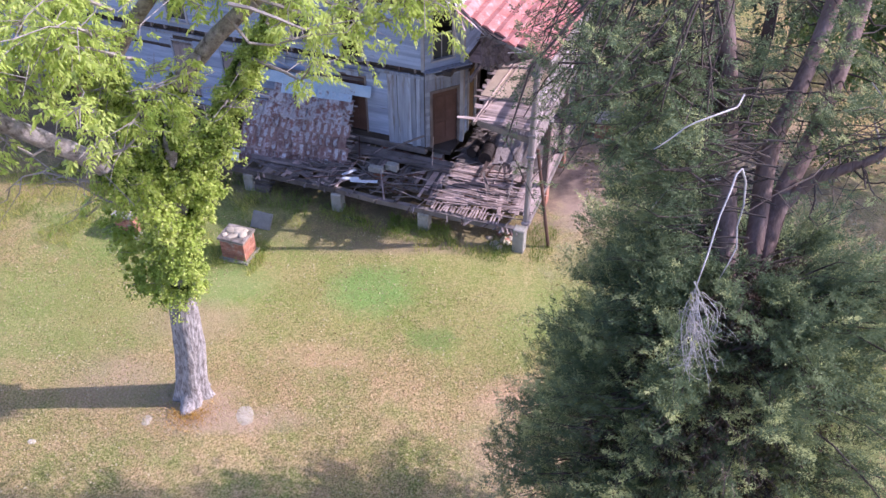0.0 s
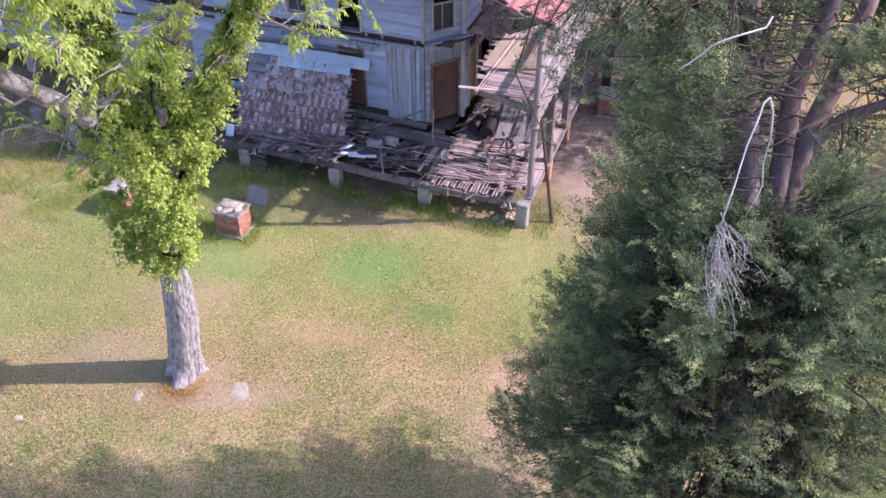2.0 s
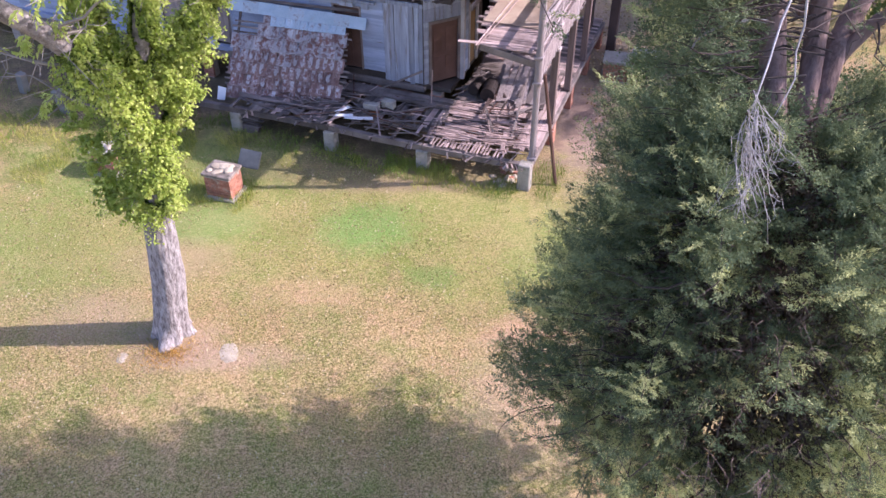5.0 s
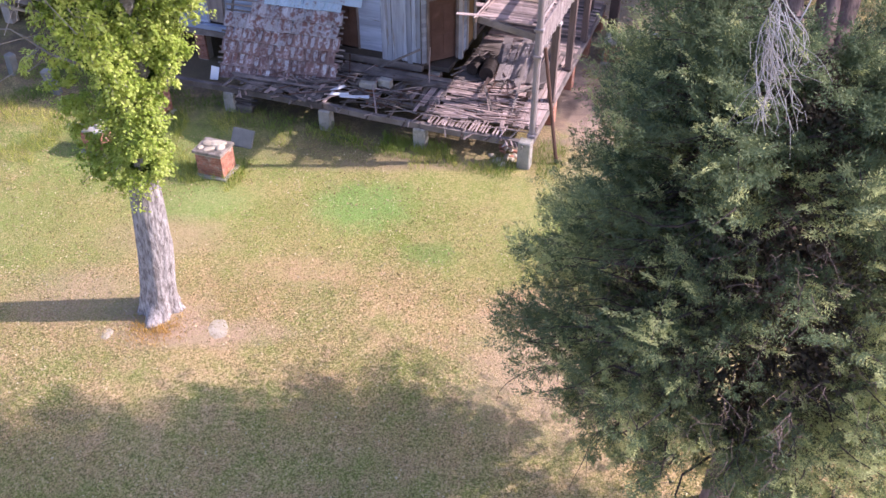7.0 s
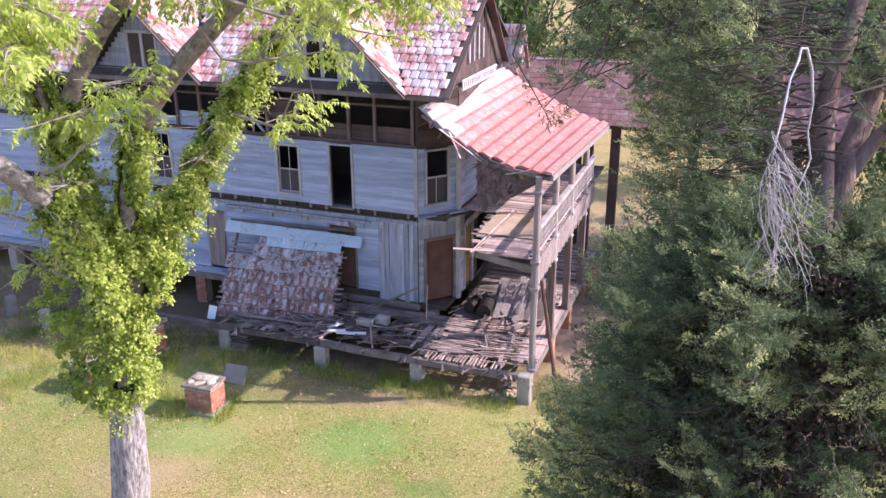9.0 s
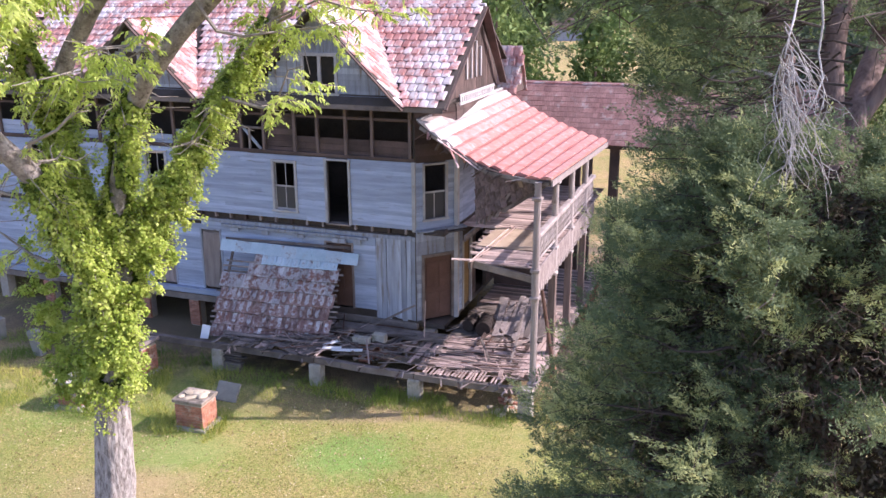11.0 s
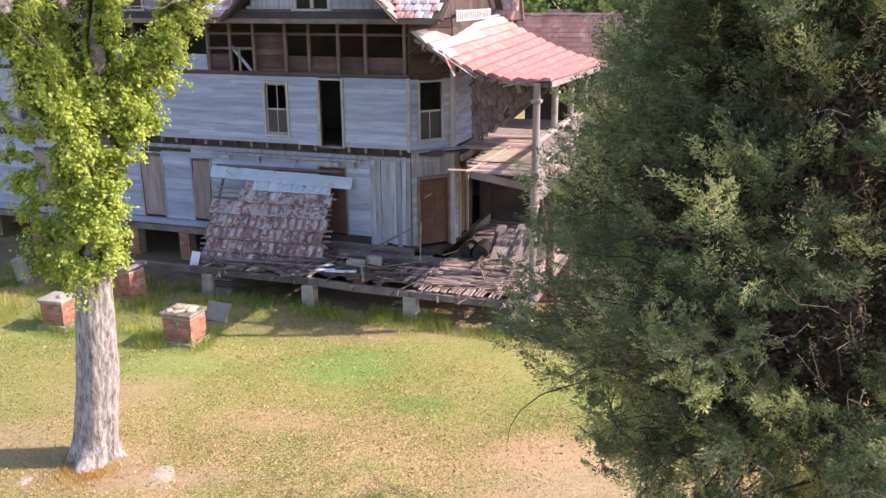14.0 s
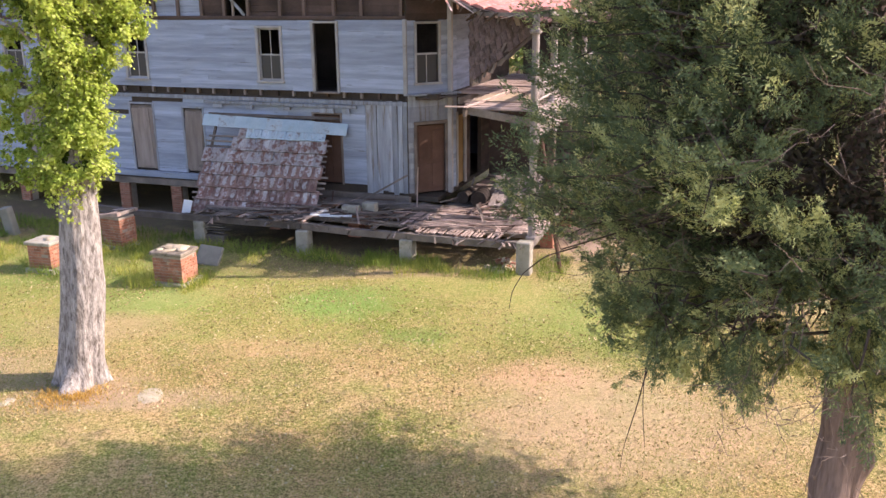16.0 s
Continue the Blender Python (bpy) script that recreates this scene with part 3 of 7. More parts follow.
for s in studs:
    part("stud", MB().cbox(s - 0.05, s + 0.05, -0.015, 0.085, 6.7, 8.32, 0.008), BROWNP, band)
for i, (a, b) in enumerate(zip(studs, studs[1:])):
    tall = {14: 0.0, 13: 0.45, 15: 1.05, 16: 0.55}.get(i, rnd.choice([0.4, 0.5, 0.55]))
    if i == 12:
        tall = 0.5
    z = 6.66
    while z < 6.66 + tall:
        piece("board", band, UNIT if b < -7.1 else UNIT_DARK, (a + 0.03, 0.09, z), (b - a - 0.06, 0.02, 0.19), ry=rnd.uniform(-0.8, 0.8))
        z += 0.2
part("brace", MB().beam((-6.25, 0.04, 7.5), (-5.55, 0.04, 6.75), 0.05, 0.09), VERT, band)
part("cross_rail", MB().cbox(-7.1, -5.45, 0.0, 0.07, 7.42, 7.50, 0.006), BARE, band)
part("short_stud", MB().cbox(-6.0, -5.93, 0.0, 0.07, 6.7, 7.45, 0.006), BARE, band)

# the cut-off corner, both storeys
CH = math.degrees(math.atan2(1.1, 1.0))
CHL = math.hypot(1.0, 1.1)
corner = part("corner_wall", MB().box(0, CHL, 0.02, 0.14, 6.56, 8.4).box(0, 0.32, 0.02, 0.14, UPZ0, 6.56).box(1.1, CHL, 0.02, 0.14, UPZ0, 6.56).box(0.32, 1.1, 0.02, 0.14, UPZ0, 4.74)
              .box(0, 0.28, 0.02, 0.14, 1.2, 4.42).box(1.34, CHL, 0.02, 0.14, 1.2, 4.42).box(0.28, 1.34, 0.02, 0.14, 3.45, 4.42), INNER, house, at=pose(0, 0, 0, 0, 0, CH))
clad(corner, 0.02, CHL - 0.02, UPZ0, 6.6, 0.02, [(0.32, 1.1, 4.74, 6.50)], 0.145, UNIT)
clad(corner, 0.02, CHL - 0.02, 1.3, 4.35, 0.02, [(0.28, 1.34, 1.2, 3.45)], 0.16, UNIT_VERT)
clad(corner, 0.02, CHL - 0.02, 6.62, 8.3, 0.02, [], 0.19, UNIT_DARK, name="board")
cw = part("window", MB().cbox(0.26, 0.33, -0.065, 0.04, 4.75, 6.50, 0.008).cbox(1.09, 1.16, -0.065, 0.04, 4.75, 6.50, 0.008).cbox(0.25, 1.17, -0.068, 0.04, 6.5, 6.57, 0.008).cbox(0.23, 1.19, -0.1, 0.05, 4.68, 4.75, 0.008)
          .box(0.33, 1.09, 0.05, 0.08, 5.58, 5.64).box(0.69, 0.72, 0.05, 0.08, 4.74, 5.6), TRIM, house, at=pose(0, 0, 0, 0, 0, CH))
part("pane", MB().box(0.34, 0.69, 0.06, 0.065, 4.76, 5.58), GLASS, cw)
part("pane", MB().box(0.72, 1.08, 0.06, 0.065, 4.76, 5.58), GLASS, cw)
part("ledge", MB().cbox(-0.05, 1.75, -0.28, 0.03, 4.37, 4.43, 0.01), VERT, corner)
part("ledge", MB().cbox(0.3, 1.65, -0.36, -0.1, 4.29, 4.33, 0.01), BARE, corner)
cd = part("door", MB().cbox(0.30, 1.32, 0.06, 0.10, 1.28, 3.42, 0.01), BROWND, house, "faded brown door", at=pose(0, 0, 0, 0, 0, CH))
for k in range(2):
    for z0, z1 in ((1.45, 2.2), (2.35, 3.25)):
        part("panel", MB().cbox(0.40 + k * 0.46, 0.76 + k * 0.46, 0.045, 0.062, z0, z1, 0.01), BROWND, cd)
part("casing", MB().cbox(0.2, 0.3, -0.04, 0.06, 1.25, 3.5, 0.008).cbox(1.32, 1.42, -0.04, 0.06, 1.25, 3.5, 0.008).cbox(0.2, 1.42, -0.04, 0.06, 3.45, 3.56, 0.008), BARE, cd)

# side wall towards the gallery
side = part("wall_side", MB().box(0.88, 1.0, 1.1, 1.75, 1.2, 8.4), INNER, house)
for a in ((1.75, 2.6, 3.6, 8.4), (2.6, 3.1, 1.2, 8.4), (3.1, 4.5, 3.7, 4.5), (4.5, 8.2, 1.2, 4.5), (3.1, 8.2, 6.7, 8.4), (4.2, 8.2, 4.5, 6.7)):
    part("wall_panel", MB().box(0.88, 1.0, *a), INNER, side)
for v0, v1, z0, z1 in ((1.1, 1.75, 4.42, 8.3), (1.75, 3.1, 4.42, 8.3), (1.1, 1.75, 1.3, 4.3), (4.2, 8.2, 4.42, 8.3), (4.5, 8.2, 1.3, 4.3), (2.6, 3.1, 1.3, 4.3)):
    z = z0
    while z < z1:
        # boards past the first stretch are dark, standing in for the dim opening
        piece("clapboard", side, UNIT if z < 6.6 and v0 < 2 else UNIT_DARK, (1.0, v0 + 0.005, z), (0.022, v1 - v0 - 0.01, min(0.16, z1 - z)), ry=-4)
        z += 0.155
sd = part("door", MB().cbox(0.9, 0.97, 1.8, 2.55, 1.28, 3.55, 0.01), surf("ochre_door", (0.22, 0.135, 0.055), (0.32, 0.205, 0.095), 2, 0.8, 0.2, 30, 0), house, "ochre painted door in the side wall")
part("corner_board", MB().cbox(0.96, 1.10, 1.0, 1.16, 1.2, 4.4, 0.01).cbox(0.96, 1.10, 1.0, 1.16, 4.42, 7.5, 0.01), TRIM, side)
part("casing", MB().cbox(0.98, 1.06, 2.55, 2.68, 1.25, 3.7, 0.008).cbox(0.98, 1.06, 1.68, 1.8, 1.25, 3.7, 0.008), TRIM, sd)

# added dark panel that stands in for the dim depth of the gallery
part("gallery_partition", MB().box(1.02, 3.1, 5.5, 5.58, 0.95, 4.1), DARKW, house)

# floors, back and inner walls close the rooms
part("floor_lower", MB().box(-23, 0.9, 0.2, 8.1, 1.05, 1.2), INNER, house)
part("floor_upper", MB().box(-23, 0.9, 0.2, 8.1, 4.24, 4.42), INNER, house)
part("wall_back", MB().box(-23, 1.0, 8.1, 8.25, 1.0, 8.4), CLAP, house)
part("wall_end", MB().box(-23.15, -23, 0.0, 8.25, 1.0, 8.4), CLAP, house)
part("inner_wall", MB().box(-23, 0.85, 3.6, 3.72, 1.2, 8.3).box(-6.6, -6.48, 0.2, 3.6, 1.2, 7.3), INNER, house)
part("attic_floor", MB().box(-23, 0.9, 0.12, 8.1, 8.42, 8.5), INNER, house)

# brick piers under the house
for uu in (-22.5, -20.2, -17.9, -15.6, -13.2, -11.0, -8.8, -6.4, -4.0, -1.6, 0.4):
    pier = part("foundation_pier", MB().cbox(uu - 0.2, uu + 0.2, 0.02, 0.42, -0.05, 0.98, 0.015), MORTAR, house)
    if uu > -17:
        for r in range(12):
            off = 0.0 if r % 2 else 0.11
            for k in range(3):
                x0, x1 = max(uu - 0.21, uu - 0.21 - off + k * 0.22), min(uu + 0.21, uu - 0.21 - off + k * 0.22 + 0.205)
                if x1 - x0 > 0.04:
                    piece("brick", pier, bpy.data.meshes.get("brick_unit") or MB().box(0, 1, 0, 1, 0, 1).mesh("brick_unit", BRICK), (x0, 0.0, 0.01 + r * 0.08), (x1 - x0, 0.1, 0.066))
for uu in (-22, -16, -10, -4, 0.5):
    part("foundation_pier", MB().cbox(uu, uu + 0.4, 7.6, 8.0, -0.05, 1.05, 0.015), BRICK, house)

# ---- roofs ----
EV, EZ, RV, RZ = -0.45, 8.42, 3.85, 11.33
SL = (RZ - EZ) / (RV - EV)
gables = [(-3.15, 2.98), (-10.05, 2.55), (-17.6, 2.7)]       # apex along the front, half width
roof = part("roof", MB().slab(((-23.4, EV, EZ), (1.15, EV, EZ), (1.05, RV, RZ), (-23.4, RV, RZ)), 0.06).slab(((-23.4, RV, RZ), (1.05, RV, RZ), (1.1, 8.6, 8.1), (-23.4, 8.6, 8.1)), 0.06), INNER, house)
part("fascia", MB().cbox(-23.4, 1.1, EV - 0.02, EV + 0.02, EZ - 0.16, EZ - 0.01, 0.005), BARE, roof)
part("soffit", MB().box(-23.4, 1.0, EV + 0.03, 0.0, EZ - 0.14, EZ - 0.10), DARKW, roof)
part("ridge_cap", MB().tube([(-23.4, RV, RZ + 0.02), (1.1, RV, RZ + 0.02)], [0.06, 0.06], 8), RUST, roof)


def shingle_mesh(name, w, h, mat, tongue=None):
    """A pressed metal shingle, its lower edge rounded and proud, with a raised tongue down the middle."""
    mb = MB()
    t = 0.03
    mb.v = [(0, 0, 0.004), (w, 0, 0.004), (w, h, 0), (0, h, 0), (0.02, -0.01, t), (w - 0.02, -0.01, t), (w - 0.02, h, 0.012), (0.02, h, 0.012),
            (w * 0.18, h * 0.12, t + 0.014), (w * 0.82, h * 0.12, t + 0.014), (w * 0.72, h * 0.80, 0.030), (w * 0.28, h * 0.80, 0.030), (w * 0.5, -0.035, t + 0.008)]
    mb.f = [(0, 12, 4), (1, 5, 12), (1, 2, 6, 5), (3, 0, 4, 7), (4, 12, 8), (12, 9, 8), (12, 5, 9), (0, 1, 12), (5, 6, 10, 9), (7, 4, 8, 11), (6, 7, 11, 10), (8, 9, 10, 11)]
    me = mb.mesh(name, mat)
    if tongue:
        me.materials.append(tongue)
        me.polygons[len(mb.f) - 1].material_index = 1
    return me


SHW, SHH = 0.30, 0.42
SH_FRONT = shingle_mesh("shingle", SHW, SHH, RUST)


def plane_pose(o, x, y):
    """The pose with its x and y axes along the given directions."""
    x, y = Vector(x).normalized(), Vector(y)
    y = (y - x * y.dot(x)).normalized()
    z = x.cross(y)
    return Matrix(((x.x, y.x, z.x, o[0]), (x.y, y.y, z.y, o[1]), (x.z, y.z, z.z, o[2]), (0, 0, 0, 1)))


def shingled(parent, o, x, y, wide, tall, keep, unit_mesh, sw, sh, rest_mat, singles=None, gone=0.0, lift=0.012):
    """Courses of shingles over a slope from o, along x and up y. keep(px, py): where the slope shows. singles(px, py): which are pieces of their own; the others are joined."""
    base = plane_pose(o, x, y)
    rest = MB()
    cv = [v.co.copy() for v in unit_mesh.vertices]
    cf = [tuple(p.vertices) for p in unit_mesh.polygons]
    r = 0
    py = 0.0
    while py < tall - 0.05:
        px = -sw * (0.5 if r % 2 else 0.0)
        while px < wide - 0.03:
            if keep(px + sw / 2, py + sh / 2) and rnd.random() >= gone and px > -0.01 - sw * 0.1:
                m = base @ Matrix.Translation((px, py, lift + rnd.uniform(0, 0.004))) @ Matrix.Rotation(radians(rnd.uniform(-1.2, 1.2)), 4, "Z") @ Matrix.Rotation(radians(-1.6), 4, "X")
                if singles and singles(px, py):
                    ob = new("shingle", unit_mesh)
                    ob.parent = parent
                    ob.matrix_basis = m
                else:
                    k = len(rest.v)
                    rest.v += [tuple(m @ c) for c in cv]
                    rest.f += [tuple(k + i for i in q) for q in cf]
            px += sw
        py += sh * 0.86
        r += 1
    if rest.f:
        tagged(part("shingles", rest, rest_mat, parent), kind="stuff")


def front_keep(px, py):
    """Front slope outside the gables' own roofs."""
    uu = -23.4 + px
    z = EZ + py * math.sin(math.atan(SL))
    for c, hw in gables:
        if abs(uu - c) < hw * (1 - (z - EZ) / 2.95) - 0.05:
            return False
    return uu < 1.02


slope_len = math.hypot(RV - EV, RZ - EZ)
shingled(roof, (-23.4, EV - 0.03, EZ), (1, 0, 0), (0, 1, SL), 24.5, slope_len, front_keep, SH_FRONT, SHW, SHH, RUST_I, singles=lambda px, py: px - 23.4 > -0.9 and py < 4.6)

for c, hw in gables:
    top = EZ + hw * 0.98
    g = part("gable", MB().poly((c - hw + 0.25, -0.02, EZ), (c + hw - 0.25, -0.02, EZ), (c, -0.02, top - 0.25)).poly((c - hw + 0.25, 0.1, EZ), (c, 0.1, top - 0.25), (c + hw - 0.25, 0.1, EZ)), INNER, house)
    hole = (c - 0.62, c + 0.55, 8.72, 9.85)
    z = EZ + 0.02
    while z < top - 0.4:
        half = (hw - 0.3) * (1 - (z + 0.15 - EZ) / (top - EZ)) + 0.02
        for a, b in free_spans(c - half, c + half, z, z + 0.17, [hole]):
            piece("board", g, UNIT_VERT, (a, -0.06, z), (b - a, 0.03, 0.178), rx=-3)
        z += 0.175
    gw = part("window", MB().cbox(c - 0.68, c - 0.58, -0.10, 0.0, 8.66, 9.9, 0.008).cbox(c + 0.5, c + 0.6, -0.10, 0.0, 8.66, 9.9, 0.008).cbox(c - 0.09, c + 0.03, -0.10, 0.0, 8.72, 9.86, 0.008).cbox(c - 0.7, c + 0.62, -0.11, 0.0, 9.84, 9.95, 0.008).cbox(c - 0.74, c + 0.66, -0.14, 0.0, 8.6, 8.7, 0.008), TRIM, g)
    # the nearest gable gets a near-black sheet painted as an unlit opening
    part("pane", MB().box(c - 0.58, c + 0.5, -0.045, -0.04, 8.7, 9.85), surf("dark_gap", (0.01, 0.01, 0.01), (0.03, 0.025, 0.02), 2, 0.9, 0, 10, 0) if c > -4 else INNER, gw)
    part("frieze", MB().cbox(c - hw + 0.1, c + hw - 0.1, -0.14, -0.05, EZ - 0.02, EZ + 0.22, 0.01), VERT, g)
    # its own roof: two slopes running back into the main roof
    run = hw * 0.98 / SL
    for sgn in (-1, 1):
        e0, e1 = (c + sgn * hw, EV - 0.12, EZ - 0.03), (c + sgn * hw, EV + 0.1, EZ - 0.03)
        a0, a1 = (c, EV - 0.12, top), (c, EV + run, top)
        q = (e0, e1, a1, a0) if sgn < 0 else (e1, e0, a0, a1)
        gr = part("gable_roof", MB().slab(q if sgn > 0 else (e0, a0, a1, e1)[::-1], 0.05), INNER, house)
        part("bargeboard", MB().beam((c + sgn * (hw + 0.02), EV - 0.14, EZ - 0.1), (c, EV - 0.14, top - 0.07), 0.04, 0.2, up=(0, 1, 0)), DARKW if sgn > 0 else BARE, gr)
        L = math.hypot(hw, hw * 0.98)
        if sgn > 0:
            shingled(gr, (c + hw, EV - 0.12, EZ - 0.02), (0, 1, 0), (-1, 0, 0.98), run + 0.3, L, lambda px, py, L=L, run=run: px < 0.2 + (run + 0.1) * py / L, SH_FRONT, SHW, SHH, RUST_I, singles=(lambda px, py: True) if c > -4 else None)
        else:
            shingled(gr, (c - hw, EV + run + 0.2, EZ - 0.02), (0, -1, 0), (1, 0, 0.98), run + 0.32, L, lambda px, py, L=L, run=run: run + 0.32 - px < 0.2 + (run + 0.1) * py / L, SH_FRONT, SHW, SHH, RUST_I)

# gable end towards the gallery
ge = part("gable_end", MB().poly((0.80, 0.2, 8.42), (0.80, 7.0, 8.42), (0.80, RV, RZ - 0.1)).poly((0.68, 0.2, 8.42), (0.68, RV, RZ - 0.1), (0.68, 7.0, 8.42)), INNER, house)
v = 0.5
while v < 6.8:
    top = (8.42 + (v + 0.45) * SL - 0.25) if v < RV else (RZ - 0.3 - (v - RV) * 0.95)
    if top > 8.6:
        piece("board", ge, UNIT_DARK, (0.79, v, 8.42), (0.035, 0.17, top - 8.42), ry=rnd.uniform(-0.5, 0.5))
    v += 0.18
part("window", MB().cbox(0.82, 0.9, 2.5, 2.6, 9.0, 10.0, 0.01).cbox(0.82, 0.9, 3.0, 3.08, 9.0, 10.2, 0.01).cbox(0.82, 0.9, 3.5, 3.58, 9.0, 10.2, 0.01).cbox(0.82, 0.9, 4.0, 4.1, 9.0, 10.0, 0.01), TRIM, ge)
part("bargeboard", MB().beam((1.12, EV, EZ - 0.05), (1.06, RV, RZ - 0.05), 0.05, 0.22, up=(1, 0, 0)).beam((1.06, RV, RZ - 0.05), (1.08, 6.3, 8.45), 0.05, 0.26, up=(1, 0, 0)), DARKW, ge)
fret = MB().cbox(0.98, 1.04, 1.4, 5.2, 8.28, 8.36, 0.01).cbox(0.98, 1.04, 1.4, 5.2, 8.55, 8.63, 0.01)
for k in range(19):
    fret.cbox(0.985, 1.03, 1.45 + k * 0.2, 1.57 + k * 0.2, 8.34, 8.57, 0.01)
part("fretwork_rail", fret, TRIM, ge, "white fretwork rail")

# ---- gallery on the side: deck, balcony, posts, red roof ----
DZ = 1.02
GU = 4.6
deck = hthing("porch_deck", 0, -3, 0, "broken wooden porch deck with missing planks on concrete piers", "porch")
DK = Matrix.Translation((0, 3, 0))


def dpart(name, mb, mat, parent=None, label=""):
    return part(name, mb, mat, parent or deck, label, at=DK if parent is None else None)


for x0, x1, dz0, dz1, dv in ((-10.2, -6.35, 0.02, -0.04, 0.03), (-6.33, -2.25, -0.01, 0.015, -0.02), (-2.22, 1.08, 0.01, -0.03, 0.015), (1.11, GU + 0.1, -0.02, 0.01, -0.01)):
    dpart("edge_beam", MB().beam((x0, -2.95 + dv, 0.82 + dz0), ((x0 + x1) / 2, -2.95 - dv, 0.82 + (dz0 + dz1) / 2 - 0.02), 0.18, 0.19).beam(((x0 + x1) / 2, -2.95 - dv, 0.82 + (dz0 + dz1) / 2 - 0.02), (x1, -2.95 + dv * 0.5, 0.82 + dz1), 0.18, 0.19), BARE)
for k in range(34):
    x = rnd.uniform(-5.6, GU - 0.1)
    dpart("splinter", MB().beam((x, -2.98, 0.90), (x + rnd.uniform(-0.25, 0.25), -3.12 - rnd.random() * 0.12, 0.90 - rnd.uniform(-0.02, 0.22)), rnd.uniform(0.02, 0.07), 0.015), rnd.choice([BARE, PALE, DARKW]))
dpart("edge_beam", MB().cbox(GU - 0.1, GU + 0.1, -2.84, 8.0, 0.72, 0.93, 0.02), BARE)
for vv in (-2.0, -1.1, -0.2):
    dpart("joist", MB().cbox(-5.9, GU, vv - 0.05, vv + 0.05, 0.76, 0.925, 0.01), BARE)
for vv in (1.0, 2.5, 4.0, 5.5, 7.0):
    dpart("joist", MB().cbox(1.0, GU - 0.12, vv - 0.05, vv + 0.05, 0.76, 0.925, 0.01), BARE)
for uu, lean in ((-5.75, 6), (-2.2, 0), (1.1, 0), (4.5, 0)):
    dpart("concrete_pier", MB().cbox(uu - 0.2, uu + 0.2, -3.12, -2.76, -0.08, 0.72 if uu < 4 else 0.94, 0.03), CONC)
for uu, vv in ((4.5, 0.0), (4.5, 2.6), (4.5, 5.2), (4.5, 7.6), (1.9, -0.5), (-1.5, -0.8), (-4.4, -0.7), (2.0, 3.0)):
    dpart("brick_pier", MB().cbox(uu - 0.2, uu + 0.2, vv - 0.2, vv + 0.2, -0.08, 0.74, 0.02), BRICK)
# boards across the front part, snapped and missing towards the edge
u = -5.9
while u < GU - 0.02:
    w = rnd.uniform(0.10, 0.15)
    # boards at the sunny end take the pale colour, sunlight painted in
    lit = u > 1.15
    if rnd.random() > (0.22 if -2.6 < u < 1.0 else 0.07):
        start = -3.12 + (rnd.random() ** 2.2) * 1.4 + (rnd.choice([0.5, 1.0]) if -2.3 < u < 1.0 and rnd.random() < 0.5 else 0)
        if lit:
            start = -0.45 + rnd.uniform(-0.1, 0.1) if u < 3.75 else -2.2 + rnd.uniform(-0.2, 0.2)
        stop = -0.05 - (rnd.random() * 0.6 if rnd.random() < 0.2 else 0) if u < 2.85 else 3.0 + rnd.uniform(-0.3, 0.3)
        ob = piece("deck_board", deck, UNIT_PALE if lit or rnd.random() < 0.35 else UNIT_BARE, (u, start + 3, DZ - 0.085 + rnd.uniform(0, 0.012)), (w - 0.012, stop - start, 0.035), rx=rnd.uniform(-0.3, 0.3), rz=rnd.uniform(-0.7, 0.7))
    u += w
# the corner bay: narrow laths laid along the front, open towards the edge where pale stubs show; sunlight is put into
# their colour
v = -2.28
while v < -0.4:
    w = rnd.uniform(0.055, 0.10)
    a = 1.25 + rnd.uniform(-0.15, 0.25)
    while a < 3.6:
        b = min(3.8 + rnd.uniform(-0.2, 0.1), a + rnd.uniform(0.7, 2.2))
        if rnd.random() > 0.10:
            piece("deck_board", deck, UNIT_PALE if rnd.random() < 0.8 else UNIT_BARE, (a, v + 3, DZ - 0.075 + rnd.uniform(0, 0.02)), (b - a - 0.02, w - rnd.uniform(0.008, 0.03), 0.025), rz=rnd.gauss(0, 1.2))
        a = b
    v += w
for k in range(22):
    u = 1.32 + k * 0.112 + rnd.uniform(-0.02, 0.02)
    if rnd.random() > 0.12:
        piece("stub", deck, UNIT_PALE, (u, 0.02 + rnd.uniform(-0.03, 0.08), DZ - 0.085), (rnd.uniform(0.045, 0.07), 0.62 + rnd.uniform(-0.2, 0.1), 0.03), rz=rnd.gauss(0, 4))
v = 0.0
while v < 8.0:
    w = rnd.uniform(0.12, 0.17)
    piece("deck_board", deck, UNIT_BARE if v < 3.2 or rnd.random() < 0.4 else UNIT_PALE, (1.15, v + 3, DZ - 0.085 + rnd.uniform(0, 0.01)), ((GU if v > 2.6 else 2.85) - 1.17, w - 0.012, 0.035), rz=rnd.uniform(-0.3, 0.3))
    v += w

# upper balcony
BZ = 4.40
balcony = hthing("balcony", 3, 0, 3.7, "collapsing upper balcony with white balustrade and broken floorboards", "balcony")
BK = Matrix.Translation((-3, 0, -3.7))


def bpart(name, mb, mat, label="", smooth=False):
    return part(name, mb, mat, balcony, label, smooth, at=BK)


v = -2.45
while v < 8.2:
    w = rnd.uniform(0.11, 0.15)
    left = 1.12 if v > 1.2 else 2.25 + rnd.uniform(-0.2, 0.2) + max(0, -1 - v) * 0.45
    if rnd.random() > 0.03:
        piece("floorboard", balcony, UNIT_PALE, (left - 3, v, BZ - 0.05 - 3.7 + rnd.uniform(0, 0.01)), (GU + 0.05 - left - (0.35 * rnd.random() if v < -2.1 else 0), w - 0.01, 0.035), ry=rnd.uniform(-0.3, 0.3), rz=rnd.uniform(-0.4, 0.4))
    v += w
